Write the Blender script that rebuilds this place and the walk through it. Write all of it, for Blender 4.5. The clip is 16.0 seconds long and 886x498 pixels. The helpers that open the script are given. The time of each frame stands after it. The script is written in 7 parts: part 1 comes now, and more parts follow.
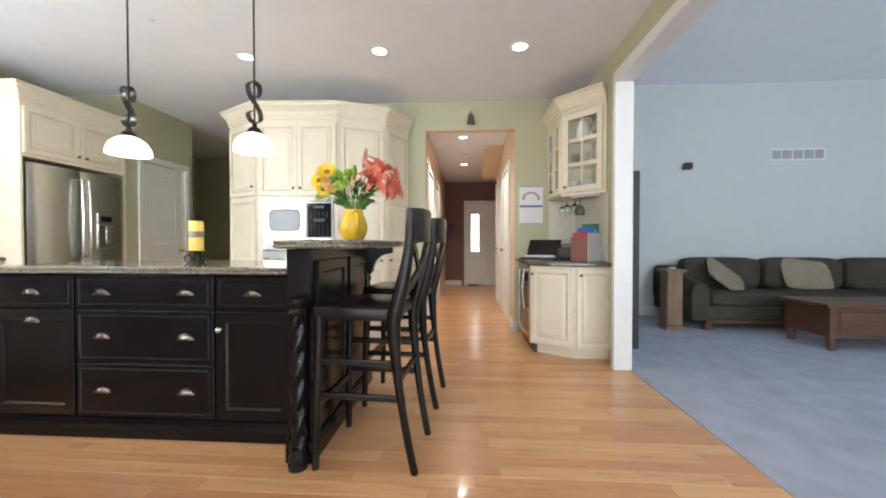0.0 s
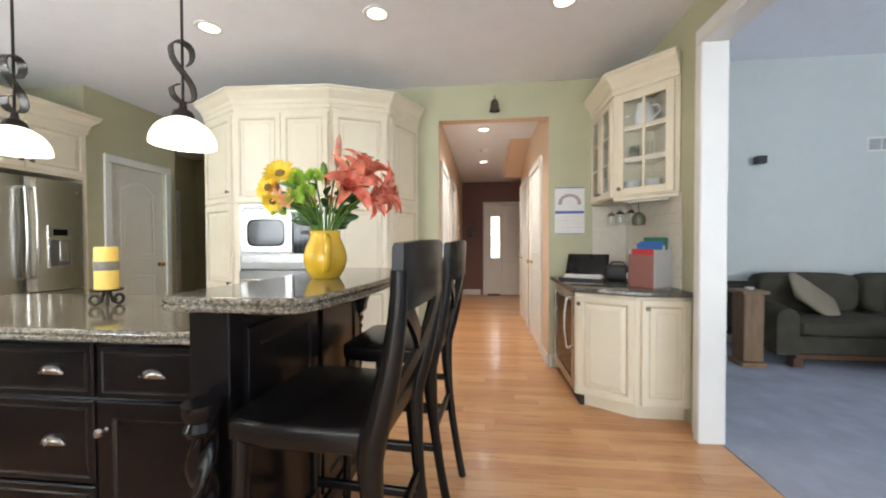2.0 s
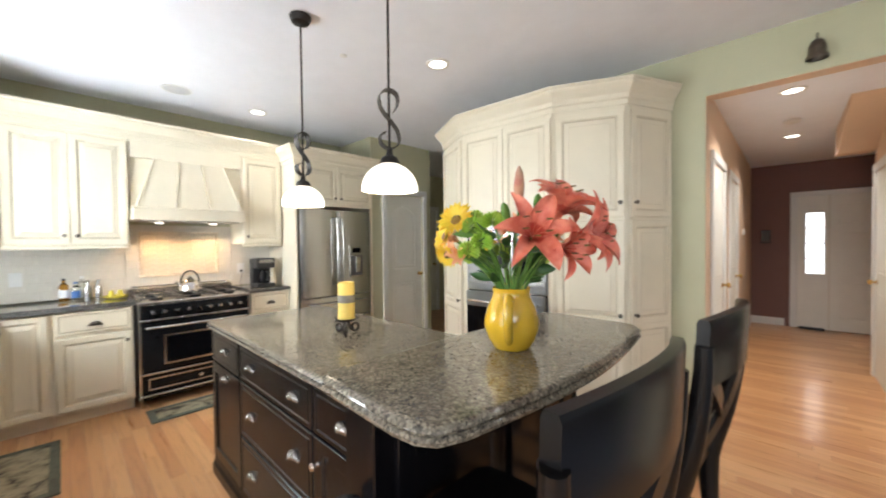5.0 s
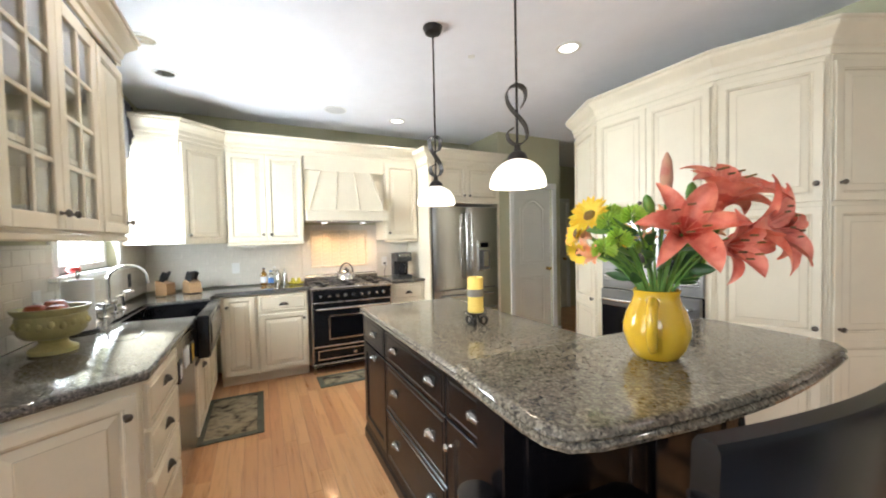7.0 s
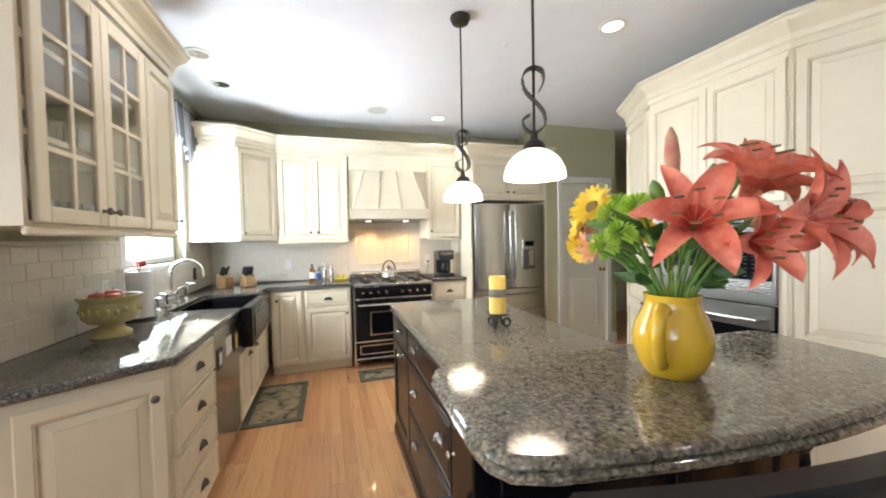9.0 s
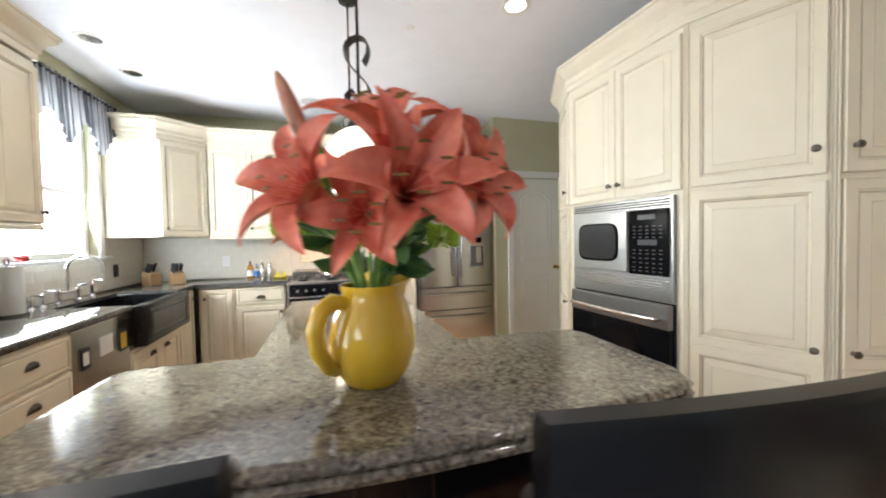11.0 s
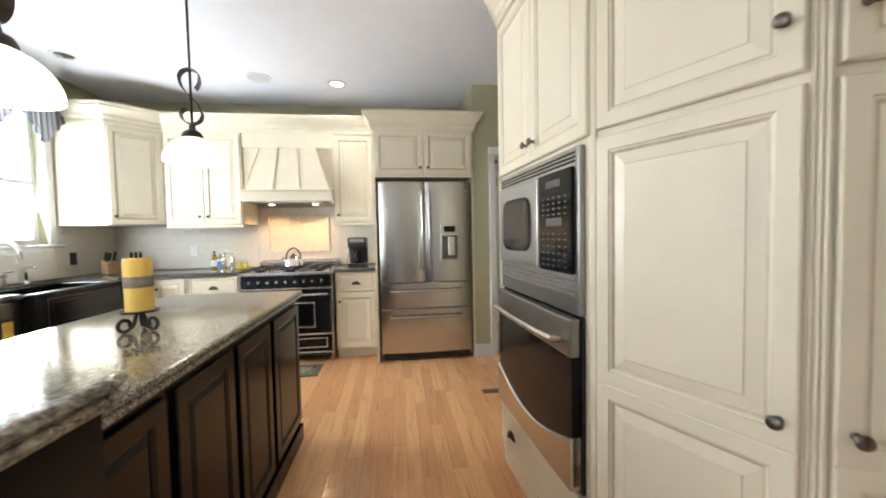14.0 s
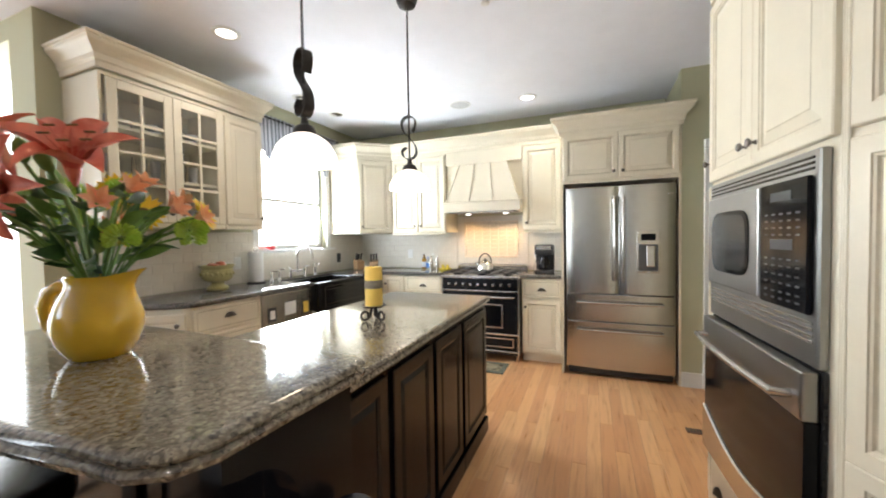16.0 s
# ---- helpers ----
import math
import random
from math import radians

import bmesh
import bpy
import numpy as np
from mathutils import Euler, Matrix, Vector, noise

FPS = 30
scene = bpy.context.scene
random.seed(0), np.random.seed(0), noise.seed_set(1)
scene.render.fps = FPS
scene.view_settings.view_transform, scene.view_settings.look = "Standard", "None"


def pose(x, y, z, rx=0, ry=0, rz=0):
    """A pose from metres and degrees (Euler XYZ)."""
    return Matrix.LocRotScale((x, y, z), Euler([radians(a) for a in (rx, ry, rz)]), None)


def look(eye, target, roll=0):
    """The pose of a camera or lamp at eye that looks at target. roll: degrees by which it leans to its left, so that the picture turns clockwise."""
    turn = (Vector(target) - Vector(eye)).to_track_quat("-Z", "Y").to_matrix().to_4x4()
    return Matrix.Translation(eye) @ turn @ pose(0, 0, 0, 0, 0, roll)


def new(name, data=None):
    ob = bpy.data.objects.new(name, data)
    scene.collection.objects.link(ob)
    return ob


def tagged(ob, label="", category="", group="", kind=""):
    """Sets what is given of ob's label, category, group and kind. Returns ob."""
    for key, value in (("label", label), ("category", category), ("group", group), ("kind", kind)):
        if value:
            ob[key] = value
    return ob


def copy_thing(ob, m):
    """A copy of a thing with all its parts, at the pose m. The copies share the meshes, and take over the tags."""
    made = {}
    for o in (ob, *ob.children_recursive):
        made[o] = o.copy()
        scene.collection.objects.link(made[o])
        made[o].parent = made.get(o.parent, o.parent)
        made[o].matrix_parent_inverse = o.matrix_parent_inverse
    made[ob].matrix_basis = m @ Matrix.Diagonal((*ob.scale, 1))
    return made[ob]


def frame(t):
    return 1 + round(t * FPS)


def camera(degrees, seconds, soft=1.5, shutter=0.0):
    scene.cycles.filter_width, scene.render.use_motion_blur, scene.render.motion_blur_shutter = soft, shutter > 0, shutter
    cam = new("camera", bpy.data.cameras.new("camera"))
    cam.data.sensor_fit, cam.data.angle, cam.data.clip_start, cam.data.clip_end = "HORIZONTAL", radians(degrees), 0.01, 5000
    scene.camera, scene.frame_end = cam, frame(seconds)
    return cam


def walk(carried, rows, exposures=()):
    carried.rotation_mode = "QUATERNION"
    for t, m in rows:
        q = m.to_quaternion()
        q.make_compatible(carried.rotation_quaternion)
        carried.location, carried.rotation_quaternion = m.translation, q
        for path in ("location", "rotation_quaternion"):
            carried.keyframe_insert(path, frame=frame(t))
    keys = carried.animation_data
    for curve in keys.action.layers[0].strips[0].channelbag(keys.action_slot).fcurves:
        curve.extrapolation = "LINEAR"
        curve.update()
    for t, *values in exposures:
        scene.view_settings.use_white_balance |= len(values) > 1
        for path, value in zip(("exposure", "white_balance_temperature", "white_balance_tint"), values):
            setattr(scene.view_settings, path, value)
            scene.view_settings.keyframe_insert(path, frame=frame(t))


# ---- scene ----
cam = camera(101.1, 16.0, soft=1.9, shutter=0.5)
PATH = [
    (0, (0.295, 0.458, 1.054), (0.168, 2.454, 1.024), -0.0),
    (0.5, (0.266, 0.7, 1.075), (0.141, 2.696, 1.048), -0.1),
    (1, (0.223, 0.892, 1.17), (0.1, 2.888, 1.146), -0.2),
    (1.5, (0.219, 1.065, 1.205), (0.086, 3.061, 1.172), -0.3),
    (2, (0.237, 1.243, 1.213), (0.019, 3.231, 1.176), -0.2),
    (2.5, (0.211, 1.464, 1.192), (-0.111, 3.438, 1.157), -0.2),
    (3, (0.242, 1.62, 1.216), (-0.178, 3.576, 1.19), -0.3),
    (3.5, (0.251, 1.669, 1.316), (-0.371, 3.57, 1.291), -0.4),
    (4, (0.228, 1.672, 1.346), (-0.687, 3.451, 1.335), -0.5),
    (4.5, (0.222, 1.673, 1.376), (-0.95, 3.293, 1.354), -0.5),
    (5, (0.238, 1.675, 1.401), (-1.141, 3.124, 1.364), -0.6),
    (7.5, (0.249, 1.663, 1.413), (-1.595, 2.436, 1.355), -1.0),
    (8, (0.254, 1.709, 1.406), (-1.631, 2.376, 1.35), -0.8),
    (10.5, (0.264, 2.352, 1.37), (-1.65, 2.928, 1.31), -1.2),
    (11, (0.324, 2.569, 1.344), (-1.589, 3.151, 1.285), -1.1),
    (11.5, (0.324, 2.754, 1.332), (-1.589, 3.334, 1.267), -1.0),
    (12, (0.28, 2.982, 1.35), (-1.641, 3.533, 1.275), -1.3),
    (12.5, (0.225, 3.185, 1.335), (-1.7, 3.721, 1.265), -1.1),
    (13, (0.212, 3.393, 1.31), (-1.726, 3.882, 1.237), -1.2),
    (13.5, (0.137, 3.53, 1.278), (-1.822, 3.922, 1.196), -1.1),
    (14, (0.013, 3.641, 1.264), (-1.969, 3.893, 1.183), -1.1),
    (14.5, (-0.064, 3.704, 1.266), (-2.062, 3.717, 1.193), -1.0),
    (15, (-0.018, 3.722, 1.278), (-1.987, 3.375, 1.212), -1.0),
    (15.5, (0.043, 3.709, 1.302), (-1.859, 3.093, 1.24), -1.0),
    (16, (0.09, 3.703, 1.333), (-1.761, 2.947, 1.274), -0.9),
]
walk(cam, [(t, look(eye, target, roll)) for t, eye, target, roll in PATH],
     [(0, 0.0), (2, -0.02), (3.5, -0.05), (4.5, -0.12), (5.2, -0.09), (7.5, -0.03), (11, -0.02), (13, -0.08), (14.5, -0.08), (16, -0.03)])

# ---- world and light ----
world = bpy.data.worlds.new("sky")
scene.world = world
world.use_nodes = True
wn = world.node_tree.nodes
sky = wn.new("ShaderNodeTexSky")
sky.sky_type, sky.sun_disc = "NISHITA", False
sky.sun_elevation, sky.sun_rotation = radians(55), radians(160)
world.node_tree.links.new(sky.outputs[0], wn["Background"].inputs[0])
wn["Background"].inputs[1].default_value = 0.1

sun = new("sun", bpy.data.lights.new("sun", "SUN"))
sun.data.energy, sun.data.angle, sun.data.color = 2.5, radians(0.5), (1, 0.95, 0.88)
sun.rotation_euler = (radians(35), 0, radians(200))


def area_lamp(name, m, sx, sy, watts, color):
    ob = new(name, bpy.data.lights.new(name, "AREA"))
    ob.data.shape, ob.data.size, ob.data.size_y = "RECTANGLE", sx, sy
    ob.data.energy, ob.data.color = watts, color
    ob.matrix_world = m
    return ob


DAY = (0.81, 0.915, 1.0)
WARM = (1.0, 0.87, 0.72)
area_lamp("window_light_sink", pose(-3.08, 0.50, 1.76, 106, 0, 0), 0.98, 1.18, 112, DAY)
# added daylight from an assumed south nook opening, out of view
area_lamp("window_light_nook", pose(0.2, -2.55, 1.35, 90, 0, 0), 2.3, 2.2, 47, DAY)
area_lamp("window_light_nook_side", pose(-1.27, -0.8, 1.32, 90, 0, -90), 2.1, 2.4, 34, DAY)
# added daylight for the living room; windows assumed on its unseen south wall
area_lamp("window_light_living", pose(5.2, -2.55, 1.9, 90, 0, 0), 3.2, 2.8, 135, (0.74, 0.86, 1.0))


# ---- materials ----
def shader(name, color, rough=0.5, metal=0.0, coat=0.0, spec=0.5):
    m = bpy.data.materials.new(name)
    m.use_nodes = True
    b = m.node_tree.nodes["Principled BSDF"]
    b.inputs["Base Color"].default_value = (*color, 1)
    b.inputs["Roughness"].default_value, b.inputs["Metallic"].default_value = rough, metal
    b.inputs["Coat Weight"].default_value, b.inputs["Specular IOR Level"].default_value = coat, spec
    b.inputs["Coat Roughness"].default_value = 0.08
    return m, m.node_tree.nodes, m.node_tree.links, b


def coords(n, l, scale=(1, 1, 1), space="Object"):
    tc, mp = n.new("ShaderNodeTexCoord"), n.new("ShaderNodeMapping")
    mp.inputs["Scale"].default_value = scale
    l.new(tc.outputs[space], mp.inputs[0])
    return mp.outputs[0]


def noise_tex(n, l, vec, scale, detail=4, rough=0.55):
    t = n.new("ShaderNodeTexNoise")
    t.inputs["Scale"].default_value, t.inputs["Detail"].default_value, t.inputs["Roughness"].default_value = scale, detail, rough
    l.new(vec, t.inputs["Vector"])
    return t.outputs[0]


def ramp(n, l, fac, stops):
    r = n.new("ShaderNodeValToRGB")
    e = r.color_ramp.elements
    while len(e) < len(stops):
        e.new(0.5)
    for k, (p, c) in enumerate(stops):
        e[k].position, e[k].color = p, (*c, 1)
    l.new(fac, r.inputs[0])
    return r.outputs[0]


def bump(n, l, b, height, strength, dist=0.01):
    u = n.new("ShaderNodeBump")
    u.inputs["Strength"].default_value, u.inputs["Distance"].default_value = strength, dist
    l.new(height, u.inputs["Height"])
    l.new(u.outputs[0], b.inputs["Normal"])


def plain(name, color, rough=0.5, metal=0.0, vary=0.08, scale=6, grain=90, relief=0.05, coat=0.0, spec=0.5, stretch=(1, 1, 1)):
    """A painted or plain surface with mottling at two scales and fine relief."""
    m, n, l, b = shader(name, color, rough, metal, coat, spec)
    v = coords(n, l, stretch)
    big, fine = noise_tex(n, l, v, scale), noise_tex(n, l, v, grain, 3)
    mix = n.new("ShaderNodeMath")
    mix.operation = "MULTIPLY_ADD"
    mix.inputs[1].default_value = 0.35
    l.new(fine, mix.inputs[0])
    l.new(big, mix.inputs[2])
    lo, hi = [max(0, c * (1 - vary)) for c in color], [min(1, c * (1 + vary)) for c in color]
    l.new(ramp(n, l, mix.outputs[0], [(0.4, lo), (0.95, hi)]), b.inputs["Base Color"])
    rr = n.new("ShaderNodeMapRange")
    rr.inputs[3].default_value, rr.inputs[4].default_value = max(0.02, rough - 0.06), min(1, rough + 0.08)
    l.new(big, rr.inputs[0])
    l.new(rr.outputs[0], b.inputs["Roughness"])
    if relief:
        bump(n, l, b, fine, relief, 0.003)
    return m


def glow(name, color, strength):
    m, n, l, b = shader(name, (0.8, 0.8, 0.8), 0.4)
    b.inputs["Emission Color"].default_value, b.inputs["Emission Strength"].default_value = (*color, 1), strength
    return m


def oak(name, island=False, base=((0.55, 0.268, 0.118), (0.635, 0.335, 0.150), (0.705, 0.405, 0.195))):
    m, n, l, b = shader(name, (0.45, 0.24, 0.1), 0.30, coat=0.25)
    if island:
        rnd = n.new("ShaderNodeNewGeometry").outputs["Random Per Island"]
    else:
        rnd = n.new("ShaderNodeObjectInfo").outputs["Random"]
    tone = ramp(n, l, rnd, [(0.0, base[0]), (0.5, base[1]), (1.0, base[2])])
    v = coords(n, l, (1, 14, 14))
    shift = n.new("ShaderNodeVectorMath")
    shift.operation = "ADD"
    off = n.new("ShaderNodeMath")
    off.operation = "MULTIPLY"
    off.inputs[1].default_value = 37.0
    l.new(rnd, off.inputs[0])
    l.new(v, shift.inputs[0])
    l.new(off.outputs[0], shift.inputs[1])
    grain = noise_tex(n, l, shift.outputs[0], 3.2, 6, 0.62)
    dark = ramp(n, l, grain, [(0.32, (0.72, 0.66, 0.60)), (0.52, (1, 1, 1)), (0.75, (1.0, 0.98, 0.94))])
    mul = n.new("ShaderNodeMix")
    mul.data_type, mul.blend_type = "RGBA", "MULTIPLY"
    mul.inputs[0].default_value = 0.75
    l.new(tone, mul.inputs[6])
    l.new(dark, mul.inputs[7])
    l.new(mul.outputs[2], b.inputs["Base Color"])
    rr = n.new("ShaderNodeMapRange")
    rr.inputs[3].default_value, rr.inputs[4].default_value = 0.22, 0.38
    l.new(grain, rr.inputs[0])
    l.new(rr.outputs[0], b.inputs["Roughness"])
    bump(n, l, b, grain, 0.06, 0.002)
    return m


def granite(name, stops, rough=0.09):
    m, n, l, b = shader(name, (0.2, 0.18, 0.15), rough, spec=0.7)
    v = coords(n, l)
    vo = n.new("ShaderNodeTexVoronoi")
    vo.inputs["Scale"].default_value = 170
    wob = noise_tex(n, l, v, 40, 3)
    mixv = n.new("ShaderNodeMix")
    mixv.data_type, mixv.blend_type = "RGBA", "LINEAR_LIGHT"
    mixv.inputs[0].default_value = 0.006
    l.new(v, mixv.inputs[6])
    l.new(wob, mixv.inputs[7])
    l.new(mixv.outputs[2], vo.inputs["Vector"])
    sep = n.new("ShaderNodeSeparateColor")
    l.new(vo.outputs["Color"], sep.inputs[0])
    big = noise_tex(n, l, v, 75, 4, 0.7)
    add = n.new("ShaderNodeMath")
    add.operation = "MULTIPLY_ADD"
    add.inputs[1].default_value = 0.42
    l.new(sep.outputs[0], add.inputs[0])
    l.new(big, add.inputs[2])
    l.new(ramp(n, l, add.outputs[0], stops), b.inputs["Base Color"])
    return m


def steel(name, color=(0.57, 0.555, 0.53), rough=0.25, stretch=(1, 1, 8)):
    m, n, l, b = shader(name, color, rough, 1.0)
    v = coords(n, l, stretch)
    g = noise_tex(n, l, v, 2.5, 2)
    rr = n.new("ShaderNodeMapRange")
    rr.inputs[3].default_value, rr.inputs[4].default_value = rough - 0.02, rough + 0.03
    l.new(g, rr.inputs[0])
    l.new(rr.outputs[0], b.inputs["Roughness"])
    b.inputs["Anisotropic"].default_value = 0.5
    return m


CREAM = plain("cream_cabinet_paint", (0.72, 0.65, 0.51), 0.34, vary=0.04, relief=0.03)
GLAZE = plain("umber_glaze", (0.54, 0.47, 0.34), 0.42, vary=0.2, scale=14)
DARK = plain("espresso_paint", (0.0060, 0.0052, 0.0062), 0.22, vary=0.15, spec=0.27, relief=0.006)
DARK_EDGE = plain("worn_espresso_edge", (0.014, 0.0115, 0.0115), 0.22, vary=0.2, scale=20, spec=0.5, relief=0.006)
def worn_black(name):
    m, n, l, b = shader(name, (0.006, 0.0055, 0.0062), 0.25, spec=0.3)
    v = coords(n, l)
    t = noise_tex(n, l, v, 11, 6, 0.68)
    l.new(ramp(n, l, t, [(0.30, (0.0045, 0.004, 0.0045)), (0.70, (0.007, 0.006, 0.0062)), (0.80, (0.07, 0.033, 0.02))]), b.inputs["Base Color"])
    bump(n, l, b, noise_tex(n, l, v, 120, 2), 0.05, 0.002)
    return m


STOOL = worn_black("worn_black_stool_paint")
WORN = plain("worn_wood", (0.16, 0.07, 0.035), 0.4, vary=0.3, scale=12)
OLIVE = plain("olive_wall_paint", (0.465, 0.452, 0.305), 0.72, vary=0.03, relief=0.08)
# PEACH: tan paint with the hall lamps' warm light mixed into its colour
PEACH = plain("lamp_warmed_tan_paint", (0.68, 0.49, 0.34), 0.7, vary=0.03, relief=0.08)
BURGUNDY = plain("burgundy_wall_paint", (0.19, 0.098, 0.085), 0.65, vary=0.05, relief=0.08)
BLUEWALL = plain("pale_blue_wall_paint", (0.55, 0.58, 0.57), 0.75, vary=0.03, relief=0.08)
CEIL = plain("ceiling_paint", (0.79, 0.80, 0.85), 0.85, vary=0.03, relief=0.06)
WHITE = plain("white_trim_paint", (0.72, 0.715, 0.69), 0.38, vary=0.03, relief=0.02)
DOORW = plain("white_door_paint", (0.76, 0.75, 0.69), 0.42, vary=0.03, relief=0.03)
OAK = oak("oak_strip")
OAK_STUFF = oak("oak_strip_far", True)
SUBFLOOR = plain("dark_joint", (0.10, 0.05, 0.025), 0.8)
GRANITE = granite("speckled_granite", [(0.42, (0.035, 0.032, 0.029)), (0.56, (0.098, 0.087, 0.070)), (0.78, (0.190, 0.168, 0.131)), (1.0, (0.32, 0.285, 0.225))])
GRANITE2 = granite("dark_granite", [(0.42, (0.022, 0.022, 0.021)), (0.58, (0.066, 0.062, 0.056)), (0.82, (0.125, 0.117, 0.104)), (1.0, (0.22, 0.205, 0.18))], 0.08)
STEEL = steel("brushed_steel")
STEEL_H = steel("brushed_steel_level", stretch=(8, 1, 1))
CHROME = plain("polished_chrome", (0.75, 0.75, 0.76), 0.09, 1.0, vary=0.03, relief=0)
PEWTER = plain("aged_pewter", (0.16, 0.14, 0.12), 0.32, 1.0, vary=0.3, scale=30)
NICKEL = plain("satin_nickel", (0.55, 0.53, 0.50), 0.25, 1.0, vary=0.1, relief=0)
BRASS = plain("brass", (0.65, 0.45, 0.17), 0.25, 1.0, vary=0.1, relief=0)
IRON = plain("wrought_iron", (0.05, 0.045, 0.042), 0.42, 0.85, vary=0.3, scale=30)
BLACK = plain("black_enamel", (0.010, 0.010, 0.011), 0.16, vary=0.2, coat=0.1, spec=0.3, relief=0)
BLACKGLASS = plain("black_glass", (0.005, 0.005, 0.006), 0.05, vary=0.1, relief=0, spec=0.14)
RUBBER = plain("black_plastic", (0.018, 0.018, 0.019), 0.45, vary=0.2)
TILE = plain("tumbled_tile", (0.63, 0.59, 0.515), 0.42, vary=0.06, scale=11, grain=60, relief=0.12)
TILE_WARM = plain("mural_tile", (0.66, 0.57, 0.44), 0.45, vary=0.16, scale=16, grain=60, relief=0.12)
GROUT = plain("pale_grout", (0.60, 0.56, 0.49), 0.8, vary=0.08)
CARPET = plain("blue_grey_carpet", (0.40, 0.425, 0.50), 0.95, vary=0.16, scale=5, grain=260, relief=0.9, spec=0.1)
BACKDROP = glow("daylight_outside", (0.92, 0.96, 1.0), 3.1)
BACKDROP_SUN = glow("sunlit_haze_outside", (1.0, 1.0, 1.0), 10.0)
SHADE = glow("lit_frosted_shade", (1.0, 0.92, 0.78), 1.7)
LENS = glow("lit_can_lens", (1.0, 0.95, 0.85), 5.0)


def glass_material(name, tint=(0.95, 0.97, 0.96), rough=0.0):
    m, n, l, b = shader(name, tint, rough)
    b.inputs["Transmission Weight"].default_value, b.inputs["IOR"].default_value = 1.0, 1.45
    return m


GLASS = glass_material("clear_glass")


# ---- mesh helpers ----
def part(name, bm, mat, parent=None, label="", smooth=False):
    me = bpy.data.meshes.new(name)
    bmesh.ops.recalc_face_normals(bm, faces=bm.faces)
    if smooth:
        for fc in bm.faces:
            fc.smooth = True
    bm.to_mesh(me)
    bm.free()
    for x in (mat if isinstance(mat, (list, tuple)) else [mat]):
        me.materials.append(x)
    if smooth:
        me.set_sharp_from_angle(angle=radians(40))
    ob = new(name, me)
    if parent is not None:
        ob.parent = parent
    if label:
        ob["label"] = label
    return ob


def thing(name, m, label, category, group="", kind=""):
    ob = new(name)
    ob.empty_display_size = 0.1
    ob.matrix_world = m
    return tagged(ob, label, category, group, kind)


def B():
    return bmesh.new()


def box(bm, x0, x1, y0, y1, z0, z1, b=0.0, seg=1, mi=0):
    ret = bmesh.ops.create_cube(bm, size=1)
    vs = ret["verts"]
    for v in vs:
        v.co = Vector(((x0 + x1) / 2 + v.co.x * (x1 - x0), (y0 + y1) / 2 + v.co.y * (y1 - y0), (z0 + z1) / 2 + v.co.z * (z1 - z0)))
    fs = {f for v in vs for f in v.link_faces}
    for f in fs:
        f.material_index = mi
    if b:
        bmesh.ops.bevel(bm, geom=list({e for v in vs for e in v.link_edges}), offset=b, segments=seg, profile=0.5, affect="EDGES")
    return bm


def lathe(bm, prof, seg=24, c=(0, 0, 0), mi=0):
    rings = []
    for r, z in prof:
        if r < 1e-5:
            rings.append([bm.verts.new((c[0], c[1], c[2] + z))])
        else:
            rings.append([bm.verts.new((c[0] + r * math.cos(2 * math.pi * k / seg), c[1] + r * math.sin(2 * math.pi * k / seg), c[2] + z)) for k in range(seg)])
    for a, b in zip(rings, rings[1:]):
        for k in range(seg):
            q = [a[k % len(a)], a[(k + 1) % len(a)], b[(k + 1) % len(b)], b[k % len(b)]]
            q = list(dict.fromkeys(q))
            if len(q) > 2:
                bm.faces.new(q).material_index = mi
    return bm


def tube(bm, pts, r, seg=8, flat=1.0, mi=0):
    """A round (or, with flat, oval) bar along a line of points."""
    pts = [Vector(p) for p in pts]
    rs = r if isinstance(r, (list, tuple)) else [r] * len(pts)
    rings, side = [], None
    for k, p in enumerate(pts):
        d = (pts[min(k + 1, len(pts) - 1)] - pts[max(k - 1, 0)]).normalized()
        if side is None:
            side = d.orthogonal().normalized()
        side = (side - d * side.dot(d)).normalized()
        up = d.cross(side)
        rings.append([bm.verts.new(p + side * rs[k] * math.cos(2 * math.pi * j / seg) + up * rs[k] * flat * math.sin(2 * math.pi * j / seg)) for j in range(seg)])
    for a, b in zip(rings, rings[1:]):
        for j in range(seg):
            bm.faces.new((a[j], a[(j + 1) % seg], b[(j + 1) % seg], b[j])).material_index = mi
    bm.faces.new(rings[0]).material_index = mi
    bm.faces.new(rings[-1]).material_index = mi
    return bm


def strip(bm, pts, wide, thick, axis):
    """A flat bar along points: wide along axis, thick across it."""
    pts, axis = [Vector(p) for p in pts], Vector(axis)
    rings = []
    for k, p in enumerate(pts):
        d = (pts[min(k + 1, len(pts) - 1)] - pts[max(k - 1, 0)]).normalized()
        nrm = d.cross(axis).normalized()
        a, t = axis * wide / 2, nrm * thick / 2
        rings.append([bm.verts.new(p + a + t), bm.verts.new(p - a + t), bm.verts.new(p - a - t), bm.verts.new(p + a - t)])
    for a, b in zip(rings, rings[1:]):
        for j in range(4):
            bm.faces.new((a[j], a[(j + 1) % 4], b[(j + 1) % 4], b[j]))
    bm.faces.new(rings[0])
    bm.faces.new(rings[-1])
    return bm


